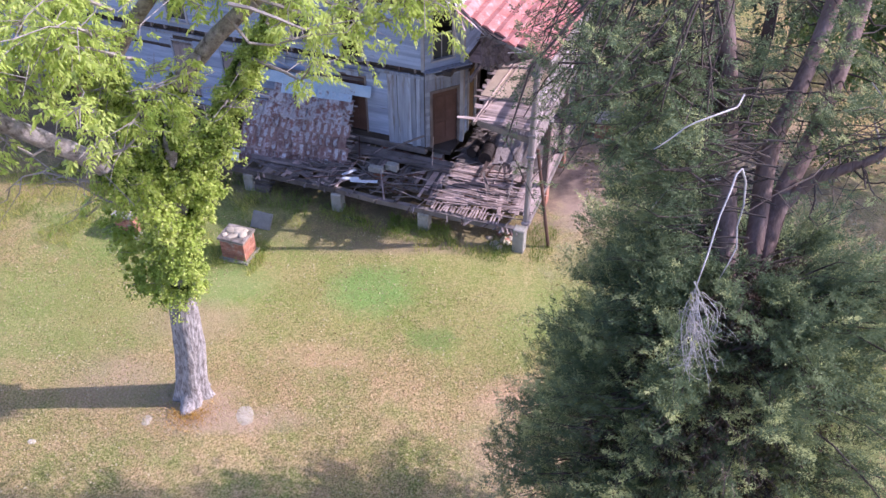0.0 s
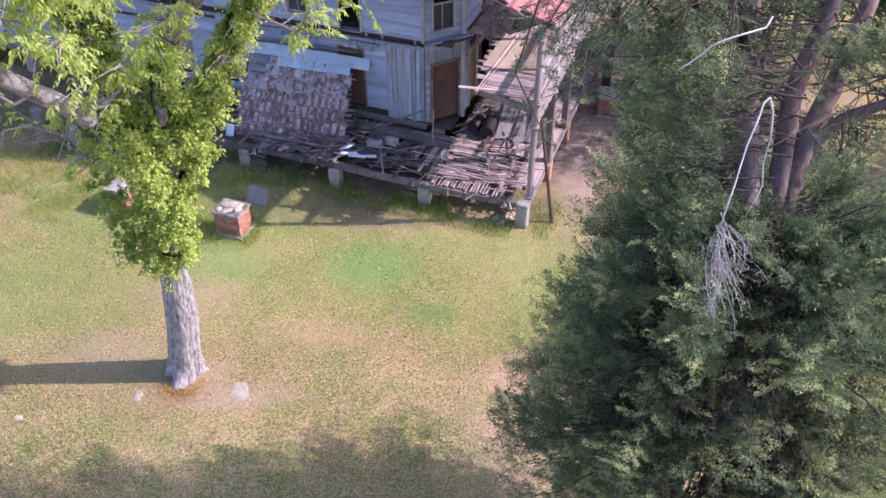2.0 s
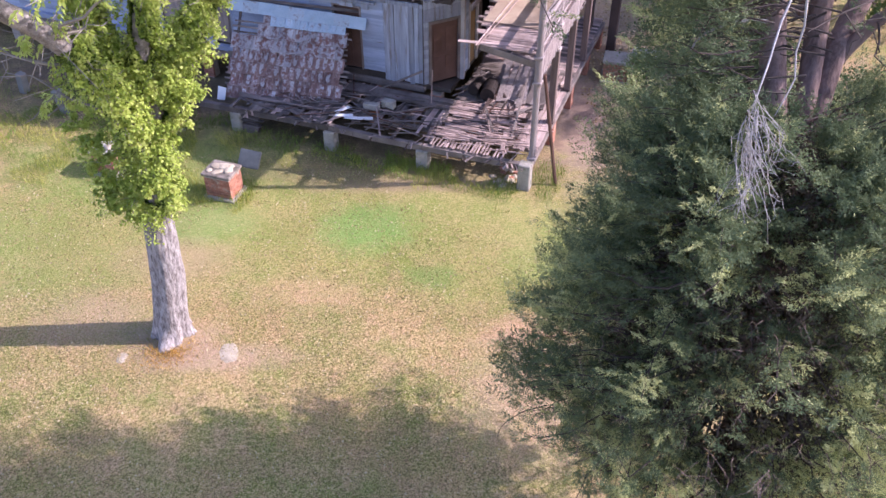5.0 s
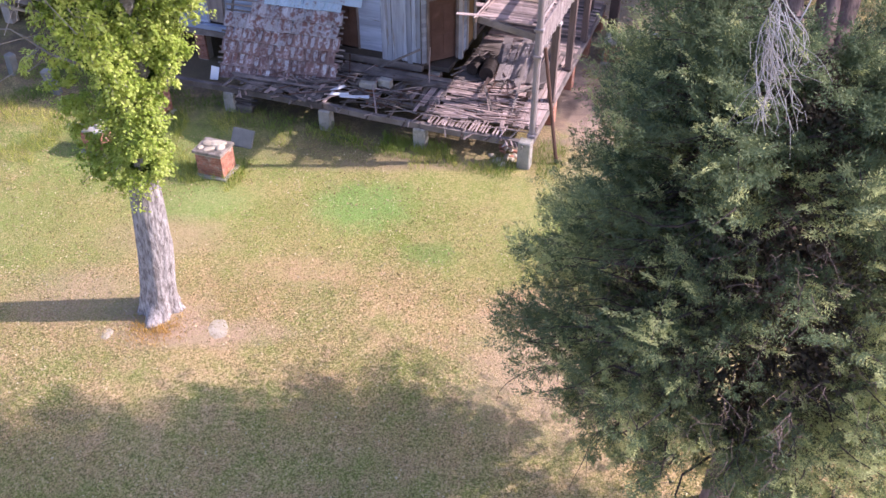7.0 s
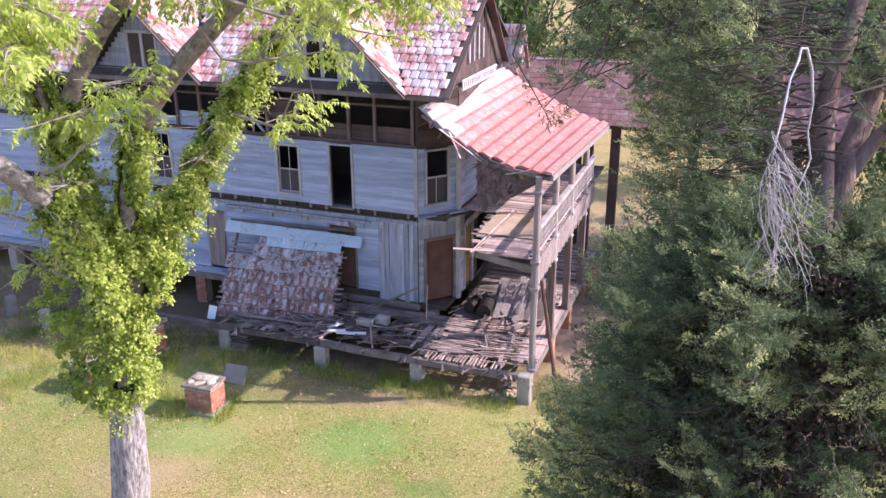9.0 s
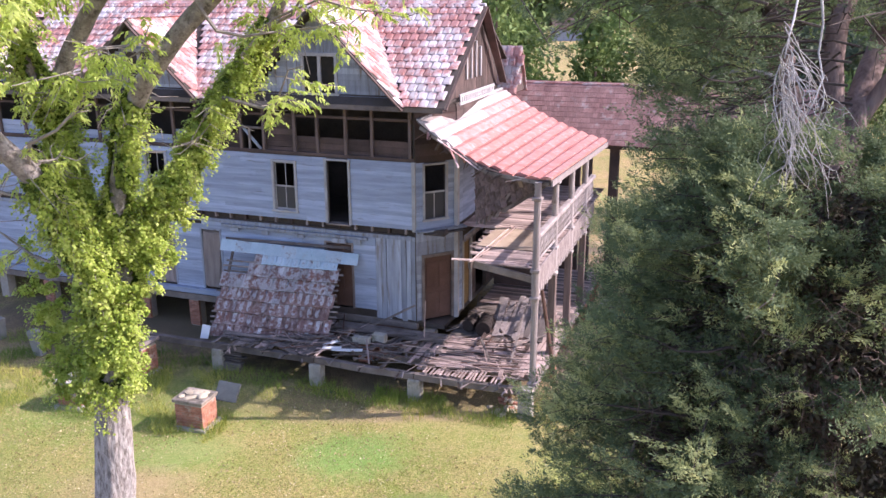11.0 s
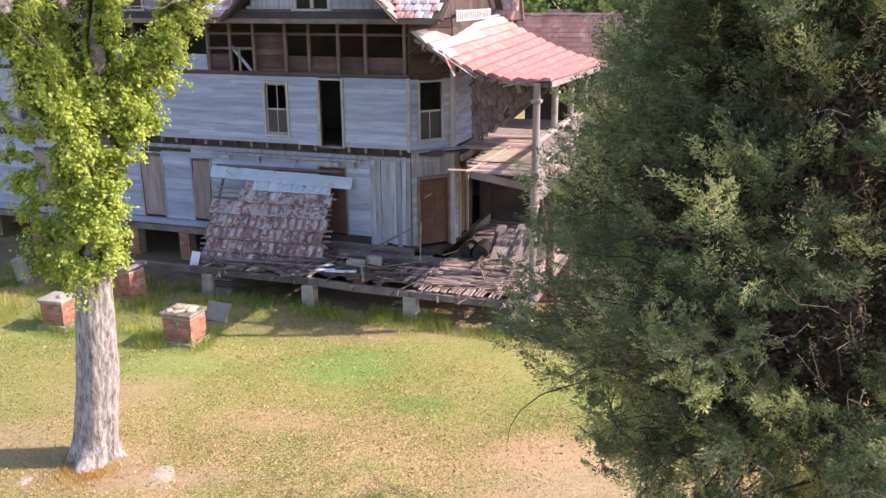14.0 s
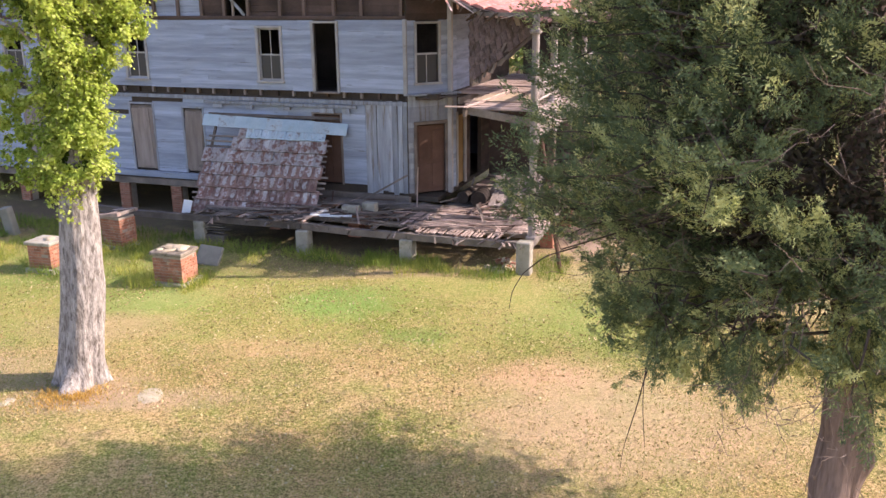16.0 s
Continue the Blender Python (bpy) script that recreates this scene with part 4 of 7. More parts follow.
for uu in (1.6, 2.6, 3.6):
    bpart("joist", MB().cbox(uu - 0.04, uu + 0.04, -2.4 if uu > 2 else 0.2, 8.1, BZ - 0.25, BZ - 0.055, 0.01), BARE)
bpart("front_beam", MB().beam((2.75, -2.42, BZ - 0.08), (GU, -2.5, BZ - 0.35), 0.08, 0.2), BARE)
bpart("loose_board", MB().beam((2.1, -2.5, BZ + 0.02), (3.6, -2.2, BZ + 0.0), 0.13, 0.03), PALE)
bpart("fascia", MB().cbox(GU + 0.02, GU + 0.08, -2.55, 6.0, BZ - 0.62, BZ + 0.02, 0.01), FASCW)
bpart("top_rail", MB().cbox(GU - 0.09, GU + 0.10, -2.5, 6.0, 5.28, 5.40, 0.025), RAILT)
bpart("loose_sheet", MB().cbox(2.35, 4.3, -0.9, 1.3, BZ - 0.008, BZ + 0.014, 0.004), SHEET, "bare tan wooden sheet on the balcony floor")
bpart("bottom_rail", MB().cbox(GU - 0.03, GU + 0.05, -2.5, 6.0, 4.62, 4.68, 0.01), RAILT)
for k in range(52):
    vv = -2.35 + k * 0.16
    zs = [4.66, 4.76, 4.84, 4.92, 5.02, 5.12, 5.31]
    rr = [0.028, 0.028, 0.045, 0.022, 0.045, 0.024, 0.028]
    bpart("baluster", MB().tube([(GU + 0.01, vv, z) for z in zs], rr, 6), RAILT, smooth=True)
bracket = MB()
for k in range(36):
    vv = -2.4 + k * 0.235
    bracket.cbox(GU + 0.03, GU + 0.07, vv, vv + 0.14, BZ - 0.80 + 0.05 * (k % 2), BZ - 0.60, 0.01)
bpart("fret_trim", bracket, RAILT)

for du, tilt in ((0.0, 0.0), (0.16, 0.1)):
    pl = hthing("pole", 2.72 + du, -0.4, BZ - 0.01, "thin bare pole lying over the balcony edge", "pole", "poles on the balcony")
    part("shaft", MB().tube([(0.06, 2.0, 0.045), (0.0, 0.2, 0.035), (-0.05 - tilt, -2.2, 0.03)], [0.022, 0.025, 0.02], 7), PALE, pl)

# posts from the deck to the roof
posts = []
for i, vv in enumerate((-2.6, -0.35, 2.0, 4.4)):
    p = hthing("porch_post", GU, vv, DZ - 0.06 if i else 0.92, "weathered square wooden porch post with moulded bands", "porch post", "posts of the gallery")
    h = 6.86 - (0.92 if i == 0 else DZ - 0.06)
    part("lower_shaft", MB().cbox(-0.11, 0.11, -0.11, 0.11, 0, 2.62, 0.015) if i else MB().tube([(0, 0, 0), (0, 0, 0.12), (0, 0, 2.4), (0, 0, 2.61)], [0.115, 0.10, 0.10, 0.115], 12), POSTW if i == 0 else BROWNP, p)
    part("shaft", MB().tube([(0, 0, 2.61), (0, 0, 3.5), (0, 0, 3.7), (0, 0, h)], [0.115, 0.115, 0.10, 0.095], 12), RAILT if i else POSTW, p)
    for z0 in (0.0, 2.6, 3.4, h - 0.5):
        part("band", MB().cbox(-0.135, 0.135, -0.135, 0.135, z0, z0 + 0.10, 0.02), BROWNP if i and z0 < 1 else RAILT if i else POSTW, p)
    posts.append(p)
prop = thing("prop_pole", hp(5.4, -2.45, 0), "thin leaning timber prop against the balcony", "pole")
part("pole", MB().tube([(0, 0, 0), tuple(hp(4.75, -2.4, 3.75) - hp(5.4, -2.45, 0))], [0.06, 0.05], 8), BROWND, prop)

# red shingled roof over the gallery, hollow in section, its front edge torn
WA, WB = Vector((0.26, -0.37, 7.98)), Vector((1.10, 5.9, 8.34))
EA, EB = Vector((4.96, -2.64, 6.95)), Vector((5.28, 4.35, 6.90))


def roof_at(s, t):
    """s from the wall to the eave, t from the torn front edge to the back."""
    w, e = WA.lerp(WB, t), EA.lerp(EB, t)
    p = w.lerp(e, s)
    p.z = e.z + (w.z - e.z) * (1 - s) ** 1.45 - 0.34 * math.sin(math.pi * s) * (1 - t)
    return p


red = hthing("gallery_roof", 2.6, 1.5, 6.9, "red-painted rusting shingle roof with torn front edge over the gallery", "roof")
RK = Matrix.Translation((-2.6, -1.5, -6.9))
sheet = MB()
NS, NT = 14, 10
for side_z in (0.0, -0.05):
    for i in range(NS + 1):
        for j in range(NT + 1):
            p = roof_at(i / NS, j / NT)
            sheet.v.append((p.x, p.y, p.z + side_z))
q = (NS + 1) * (NT + 1)
for i in range(NS):
    for j in range(NT):
        a, b, c, d = i * (NT + 1) + j, (i + 1) * (NT + 1) + j, (i + 1) * (NT + 1) + j + 1, i * (NT + 1) + j + 1
        sheet.f += [(a, b, c, d), (q + d, q + c, q + b, q + a)]
for i in range(NS):
    for j in (0, NT):
        a, b = i * (NT + 1) + j, (i + 1) * (NT + 1) + j
        sheet.f.append((a, b, q + b, q + a))
for j in range(NT):
    for i in (0, NS):
        a, b = i * (NT + 1) + j, i * (NT + 1) + j + 1
        sheet.f.append((a, b, q + b, q + a))
part("deck_sheet", sheet, DARKW, red, at=RK)
COURSES = 11
for i in range(COURSES):
    s0, s1 = i / COURSES, (i + 1.12) / COURSES
    length = 9
    for j in range(length):
        t0, t1 = j / length, (j + 1) / length
        if j == 0 and rnd.random() < 0.5:
            t0 += rnd.uniform(0.0, 0.03)
        a, b, c, d = roof_at(min(s0, 1), t0), roof_at(min(s1, 1.0), t0), roof_at(min(s1, 1.0), t1), roof_at(min(s0, 1), t1)
        m0, m1 = roof_at(min((s0 + s1) / 2, 1), t0), roof_at(min((s0 + s1) / 2, 1), t1)
        up0, up1 = Vector((0, 0, 0.012)), Vector((0, 0, 0.06))
        upm = Vector((0, 0, 0.105))
        mb = MB()
        mb.v = [tuple(p - Vector((2.6, 1.5, 6.9))) for p in (a + up0, m0 + upm, b + up1, c + up1, m1 + upm, d + up0, b, c)]
        mb.f = [(0, 1, 4, 5), (1, 2, 3, 4), (2, 6, 7, 3), (0, 2, 1), (5, 4, 3), (0, 6, 2), (5, 3, 7)]
        # courses turn pink and pale towards the wall: sun glare painted as colour
        part("shingle", mb, (PALEROOF, MIDROOF, REDROOF)[min(2, max(0, int(1 + (s0 + 0.2 * t0 + rnd.gauss(0, 0.035) - 0.20) / 0.14)))], red)
part("wall_flashing", MB().beam(tuple(WA + Vector((0, 0, 0.05))), tuple(WB + Vector((0, 0, 0.05))), 0.10, 0.06), TRIM, red, at=RK)
part("eave_board", MB().beam(tuple(EA + Vector((0.02, 0, -0.1))), tuple(EB + Vector((0.02, 0, -0.1))), 0.05, 0.15), POSTW, red, at=RK)
for k in range(16):
    t = k / 15
    part("rafter", MB().beam(tuple(roof_at(0.02, t) + Vector((0, 0, -0.12))), tuple(roof_at(0.55, t) + Vector((0, 0, -0.12))), 0.05, 0.1).beam(tuple(roof_at(0.55, t) + Vector((0, 0, -0.12))), tuple(roof_at(0.99, t) + Vector((0, 0, -0.12))), 0.05, 0.1), BARE, red, at=RK)
for k in range(26):
    s = rnd.uniform(0.06, 1.0)
    p = roof_at(s, 0) + Vector((0, -0.02, -0.02))
    e = p + Vector((rnd.uniform(-0.5, 0.4), rnd.uniform(-0.12, 0.35), rnd.uniform(-0.32, -0.04)))
    part("splinter", MB().beam(tuple(p), tuple(e), rnd.uniform(0.03, 0.14), 0.018), rnd.choice([DARKW, DARKW, BARE, RUST]), red, at=RK)
part("torn_strip", MB().beam((1.2, -1.2, 7.62), (2.6, -1.5, 6.85), 0.06, 0.02).beam((1.4, -0.9, 7.5), (2.0, -1.6, 6.9), 0.05, 0.02), RUST, red, at=RK)

# fallen piece of porch roof that hangs from the red roof down to the balcony
hang = hthing("fallen_roof_section", 2.4, 0.3, 4.6, "fallen section of shingled porch roof hanging over the balcony", "roof section")
HK = Matrix.Translation((-2.4, -0.3, -4.6))
hq = [Vector(p) for p in ((2.02, 0.2, 4.85), (3.35, -0.62, 5.62), (4.62, -1.5, 6.60), (2.02, 0.3, 6.72))]
part("boarding", MB().slab([tuple(p) for p in hq], 0.04), DARKW, hang, at=HK)
SH_OLD = shingle_mesh("old_shingle", 0.27, 0.36, OLDSH)
hx, hy = (hq[2] - hq[0]), (hq[3] - hq[0])
hpl = plane_pose(hq[0], hx, hy).inverted()
h2, h3 = hpl @ hq[2], hpl @ hq[3]


def hang_keep(px, py):
    """Inside the torn three-cornered outline of the fallen section."""
    f = py / h3.y
    return f < 1 and h3.x * f - 0.12 < px < h2.x - (h2.x - h3.x) * f + 0.1


shingled(hang, tuple(hq[0] - Vector((2.4, 0.3, 4.6))), hx, hy, 4.6, 3.2, hang_keep, SH_OLD, 0.27, 0.36, OLDSH, singles=lambda a, b: True, gone=0.05)
for k in range(9):
    f0 = k / 8
    p, e = hq[0].lerp(hq[1], f0), hq[3].lerp(hq[2], f0)
    d = (p - e).normalized()
    part("rafter_tail", MB().beam(tuple(e - d * 0.05), tuple(p + d * rnd.uniform(0.02, 0.22)), 0.05, 0.08), BARE, hang, at=HK)

# ---- rear wing: long roof on posts ----
wing = hthing("rear_wing", 5, 9, 0, "open rear wing with brown shingled roof on tall dark posts", "outbuilding")
WK = Matrix.Translation((-5, -9, 0))
part("roof_deck", MB().slab(((0.9, 6.7, 6.35), (13, 6.7, 6.35), (13, 9.0, 8.3), (0.9, 9.0, 8.3)), 0.06).slab(((0.9, 9.0, 8.3), (13, 9.0, 8.3), (13, 11.4, 6.3), (0.9, 11.4, 6.3)), 0.06), DARKW, wing, at=WK)
shingled(wing, (0.9 - 5, 6.68 - 9, 6.36), (1, 0, 0), (0, 2.3, 1.95), 12.1, 3.0, lambda a, b: True, MB().box(0.004, 0.156, -0.01, 0.30, 0, 0.018).mesh("wing_shingle", WINGR), 0.16, 0.30, WINGR)
part("ridge", MB().beam((0.9, 9.0, 8.33), (13, 9.0, 8.33), 0.14, 0.06), RUST, wing, at=WK)
part("eave_beam", MB().cbox(1.2, 13, 6.85, 7.0, 6.2, 6.4, 0.01), DARKW, wing, at=WK)
for uu in (4.15, 5.15, 8.0, 10.8):
    part("post", MB().cbox(uu - 0.17, uu + 0.17, 7.1, 7.4, 0, 6.3, 0.02), DARKW, wing, at=WK)
part("rear_wall", MB().box(0.9, 3.2, 10.9, 11.1, 0, 6.3), DARKW, wing, at=WK)
dorm = hthing("rear_dormer", 1.4, 6.9, 8.0, "small shingled dormer gable behind the main roof", "dormer")
part("face", MB().poly((0.1, -0.7, 0.2), (0.1, 0.7, 0.2), (0.1, 0.0, 1.65)), DARKW, dorm)
for sg in (-1, 1):
    qd = ((0.2, sg * 0.85, 0.15), (-2.2, sg * 0.85, 0.15), (-2.2, 0, 1.8), (0.2, 0, 1.8))
    part("roof", MB().slab(qd if sg > 0 else qd[::-1], 0.05), RUST, dorm)
shingled(dorm, (-2.2, -0.87, 0.2), (1, 0, 0), (0, 0.85, 1.65), 2.4, 1.85, lambda a, b: True, SH_FRONT, SHW, SHH, RUST_I)

# ---- fallen awning leaning on the front ----
awn = hthing("fallen_awning", -4.6, -1.2, 1.0, "fallen shingled awning leaning against the front wall", "awning")
A0, A1, A3 = Vector((-6.45, -2.3, 0.80)), Vector((-2.75, -1.85, 0.74)), Vector((-6.75, -0.55, 3.50))
AO = Vector((-4.6, -1.2, 1.0))
AK = Matrix.Translation(-AO)
ax_, ay_ = (A1 - A0), (A3 - A0)
AW, AHt = 3.95, ay_.length
apl = plane_pose(A0, ax_, ay_)
part("batten_frame", MB().box(0.05, 0.12, 0, AHt - 0.1, -0.10, -0.03).box(1.9, 1.97, 0, AHt - 0.1, -0.10, -0.03).box(3.7, 3.77, 0, AHt - 0.1, -0.10, -0.03), BARE, awn, at=AK @ apl)
for k in range(15):
    y = 0.08 + k * 0.18
    part("batten", MB().box(-0.12 + rnd.uniform(-0.1, 0.1), AW + 0.18 + rnd.uniform(-0.1, 0.12), y, y + 0.06, -0.03, -0.005), BARE, awn, at=AK @ apl)
for k in range(9):
    x0, x1 = -0.35 + k * 0.55, -0.35 + (k + 1) * 0.55 + 0.03
    dip = 0.14 * k / 9 + rnd.uniform(-0.012, 0.012)
    part("top_flashing", MB().slab(((x0, AHt - 0.28 - dip, 0.035 + rnd.uniform(0, 0.02)), (x1, AHt - 0.295 - dip, 0.045), (x1, AHt + 0.105 - dip, 0.07), (x0, AHt + 0.12 - dip, 0.062 + rnd.uniform(0, 0.01))), 0.012), FLASHP if k % 3 == 1 else FLASH, awn, "pale blue metal flashing strip", at=AK @ apl)
part("backing_board", MB().box(-0.25, 4.55, AHt + 0.12, AHt + 0.22, -0.06, 0.0), BARE, awn, at=AK @ apl)


def tongue_shingle(name, w, h, mat, pad):
    """A pressed metal shingle with a raised U-shaped pad that ends round near its lower edge."""
    mb = MB()
    mb.v = [(0, -0.01, 0.042), (w, -0.01, 0.042), (w, h, 0.0), (0, h, 0.0), (0, -0.01, 0.0), (w, -0.01, 0.0)]
    mb.f = [(0, 1, 2, 3), (4, 5, 1, 0)]
    rim = [(w * 0.20, h * 0.92), (w * 0.19, h * 0.34), (w * 0.24, h * 0.18), (w * 0.36, h * 0.08), (w * 0.5, h * 0.05), (w * 0.64, h * 0.08), (w * 0.76, h * 0.18), (w * 0.81, h * 0.34), (w * 0.80, h * 0.92)]
    k, n = len(mb.v), len(rim)
    zb = [0.042 * (1 - y / h) for x, y in rim]
    mb.v += [(x, y, z) for (x, y), z in zip(rim, zb)]
    mb.v += [(w / 2 + (x - w / 2) * 0.84, y + (h * 0.03 if y < h * 0.3 else 0), z + 0.016) for (x, y), z in zip(rim, zb)]
    for i in range(n - 1):
        mb.f.append((k + i, k + i + 1, k + n + i + 1, k + n + i))
    mb.f.append(tuple(k + n + i for i in range(n)))
    me = mb.mesh(name, mat)
    me.materials.append(pad)
    me.polygons[len(mb.f) - 1].material_index = 1
    return me


SH_AWN = tongue_shingle("awning_shingle", 0.27, 0.50, AWN, AWN_PALE)
SH_GREY = tongue_shingle("greying_awning_shingle", 0.27, 0.50, AWN_RED, AWN_GREY)
SH_WORN = tongue_shingle("worn_awning_shingle", 0.27, 0.50, AWN_GREY, AWN_PALE)
SH_RED = tongue_shingle("red_awning_shingle", 0.27, 0.50, AWN_RED, AWN)
SH_BLU = tongue_shingle("pale_awning_shingle", 0.27, 0.50, FLASH, FLASHP)
r = 0
y = 0.0
while y < AHt - 0.42:
    x = 0.0 if r % 2 else -0.1
    while x < AW - 0.1:
        if not (y > AHt - 1.3 and x < 0.75) and rnd.random() > 0.004:
            f = y / AHt + rnd.gauss(0, 0.07)
            ob = new("shingle", SH_BLU if y > AHt - 0.8 and rnd.random() < 0.95 else SH_WORN if f > 0.44 else SH_GREY if f > 0.27 else SH_AWN if f > 0.17 or rnd.random() < 0.45 else SH_RED)
            ob.parent = awn
            ob.matrix_basis = AK @ apl @ Matrix.Translation((x + rnd.uniform(-0.01, 0.01), y, 0.01 + rnd.uniform(0, 0.006))) @ Matrix.Rotation(radians(rnd.gauss(0, 2.4)), 4, "Z") @ Matrix.Rotation(radians(-2 - rnd.random() * 2), 4, "X")
        x += 0.27
    y += 0.43
    r += 1

# ---- loose things on and round the deck ----


def loose_board(u, v, z, turn, length, wide, mat, tilt=0.0, label="broken grey plank lying on the porch deck"):
    ob = hthing("plank", u, v, z, label, "plank", "fallen planks on the deck", turn)
    me = MB()
    me.beam((-length / 2, 0, 0.015 + max(0, math.sin(radians(tilt)) * length / 2)), (length / 2, rnd.uniform(-0.04, 0.04), 0.015 + abs(math.sin(radians(tilt)) * length / 2) + math.sin(radians(tilt)) * length / 2), wide, 0.025, taper=rnd.uniform(0.6, 1.0))
    part("board", me, mat, ob)
    return ob


for k in range(165):
    u, v = rnd.uniform(-4.2, 4.2), rnd.uniform(-2.8, -0.3)
    # planks at the sunny end are mostly pale, their sunlight put into colour
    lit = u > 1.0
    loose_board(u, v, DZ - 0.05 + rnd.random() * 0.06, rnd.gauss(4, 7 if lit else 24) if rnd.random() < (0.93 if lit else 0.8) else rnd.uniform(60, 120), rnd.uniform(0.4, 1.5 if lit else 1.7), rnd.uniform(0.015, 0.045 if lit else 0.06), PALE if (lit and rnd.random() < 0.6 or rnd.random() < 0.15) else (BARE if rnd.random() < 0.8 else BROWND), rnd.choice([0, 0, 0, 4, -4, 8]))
for k in range(34):
    u, v = rnd.uniform(1.3, 4.3), rnd.uniform(-0.3, 2.6)
    loose_board(u, v, DZ - 0.05 + rnd.random() * 0.06, rnd.gauss(70, 35), rnd.uniform(0.5, 1.9), rnd.uniform(0.04, 0.14), rnd.choice([BARE, BARE, DARKW, BARE, PALE]), rnd.choice([0, 0, 5, -6, 12]), "fallen board in the debris under the balcony")
for (u0, v0, z0), (u1, v1, z1), wide, mat in (((1.25, -2.42, 0.985), (3.5, -2.10, 0.985), 0.15, PALE), ((1.6, -2.22, 0.98), (3.4, -1.98, 0.98), 0.08, PALE), ((1.0, -1.6, 0.985), (1.17, -2.85, 0.985), 0.10, PALE), ((1.14, -1.55, 0.985), (1.33, -2.8, 0.985), 0.08, BARE), ((3.43, -1.5, 0.99), (3.64, -2.7, 0.97), 0.13, PALE),
                                              ((2.49, -0.79, 1.32), (3.01, -1.59, 0.98), 0.07, BARE), ((2.02, -0.22, 1.0), (3.19, 1.05, 1.06), 0.12, PALE), ((3.29, 1.49, 1.5), (3.68, -1.74, 0.98), 0.06, BARE), ((-1.96, -3.25, 0.0), (-0.98, -3.4, 0.01), 0.12, BARE)):
    ob = hthing("plank", u0, v0, z0, "long weathered plank fallen across the deck" if z0 > 0.5 else "grey plank lying on the ground before the deck", "plank", "fallen planks on the deck")
    part("board", MB().beam((0, 0, 0), (u1 - u0, v1 - v0, z1 - z0), wide, 0.03), mat, ob)
heap = hthing("rubble_heap", 3.75, -2.35, 0, "small heap of broken bricks and earth under the deck corner", "rubble")
for k in range(16):
    a, q = rnd.random() * 6.28, rnd.random() ** 0.7 * 0.42
    part("brick", MB().cbox(-0.10, 0.10, -0.05, 0.05, -0.035, 0.035, 0.01), BRICK if k % 3 else STONE, heap, at=pose(math.cos(a) * q, math.sin(a) * q, 0.03 + 0.34 * max(0, 0.42 - q), rnd.uniform(-30, 30), rnd.uniform(-30, 30), rnd.uniform(0, 180)))
for k in range(9):
    loose_board(rnd.uniform(-5.6, -3.0), rnd.uniform(-2.8, -2.2), DZ - 0.03, rnd.gauss(-6, 14), rnd.uniform(1.2, 2.6), rnd.uniform(0.08, 0.16), BARE, rnd.choice([0, -3, 3]))
for k in range(5):
    loose_board(-5.35 + rnd.uniform(-0.1, 0.1), -2.95, 0.30 + k * 0.085, rnd.gauss(-2, 5), rnd.uniform(0.7, 1.1), 0.16, BARE, 0, "grey plank stacked under the deck corner")
stack = hthing("timber_stack", -5.35, -2.95, 0, "short grey timbers stacked under the deck corner", "timber")
part("timber", MB().cbox(-0.45, 0.4, -0.12, 0.12, -0.03, 0.15, 0.02), BARE, stack)
part("timber", MB().cbox(-0.4, 0.45, -0.1, 0.12, 0.15, 0.31, 0.02), BARE, stack)
stick = hthing("upright_stick", 0.55, -0.75, DZ - 0.03, "thin bare stick standing up from the deck", "stick")
part("shaft", MB().tube([(0, 0, 0), (0.02, 0.02, 0.7), (0.06, 0.0, 1.35)], [0.022, 0.02, 0.015], 6), PALE, stick)
for nm, u, v, w, d, h, m in (("block", -1.25, -1.65, 0.55, 0.22, 0.22, CONC), ("block", -0.75, -1.35, 0.45, 0.25, 0.28, CONC)):
    b = hthing("concrete_block", u, v, DZ - 0.02, "grey concrete block lying among the planks", "block", turn=rnd.uniform(-20, 20))
    part("body", MB().cbox(-w / 2, w / 2, -d / 2, d / 2, 0, h, 0.02), m, b)
for u, v, tn in ((-1.9, -2.45, 18), (-1.55, -2.5, 14), (-1.2, -2.4, 20), (-2.1, -2.1, 60)):
    b = hthing("white_sheet_scrap", u, v, DZ + 0.01, "pale metal scrap lying on the deck edge", "scrap", turn=tn)
    part("sheet", MB().slab(((-0.3, -0.07, 0.05), (0.3, -0.06, 0.03), (0.3, 0.06, 0.06), (-0.3, 0.07, 0.05)), 0.015), WHITEP, b)
bn = hthing("white_bin_lid", -6.65, -2.45, 0.72, "crumpled white plastic sheet leaning by the awning", "plastic sheet", turn=10)
part("sheet", MB().slab(((-0.16, 0, 0), (0.14, -0.03, 0.02), (0.2, 0.12, 0.42), (-0.1, 0.16, 0.45)), 0.02), WHITEP, bn)
for v0, turn_ in ((-0.72, -1), (-0.42, 0.5)):
    long_beam = hthing("fallen_beam", -0.65, v0, DZ - 0.02, "long flat grey timber lying along the wall", "beam", "timbers along the wall", turn=turn_)
    part("timber", MB().cbox(-2.0, 1.9, -0.13, 0.13, 0, 0.10, 0.015), BARE, long_beam)
rail_l = hthing("leaning_rail", -0.5, -0.35, DZ - 0.02, "thin rail leaning across the front wall", "rail")
part("bar", MB().beam((-1.0, 0, 0.05), (0.55, 0.1, 0.95), 0.05, 0.06), BARE, rail_l)

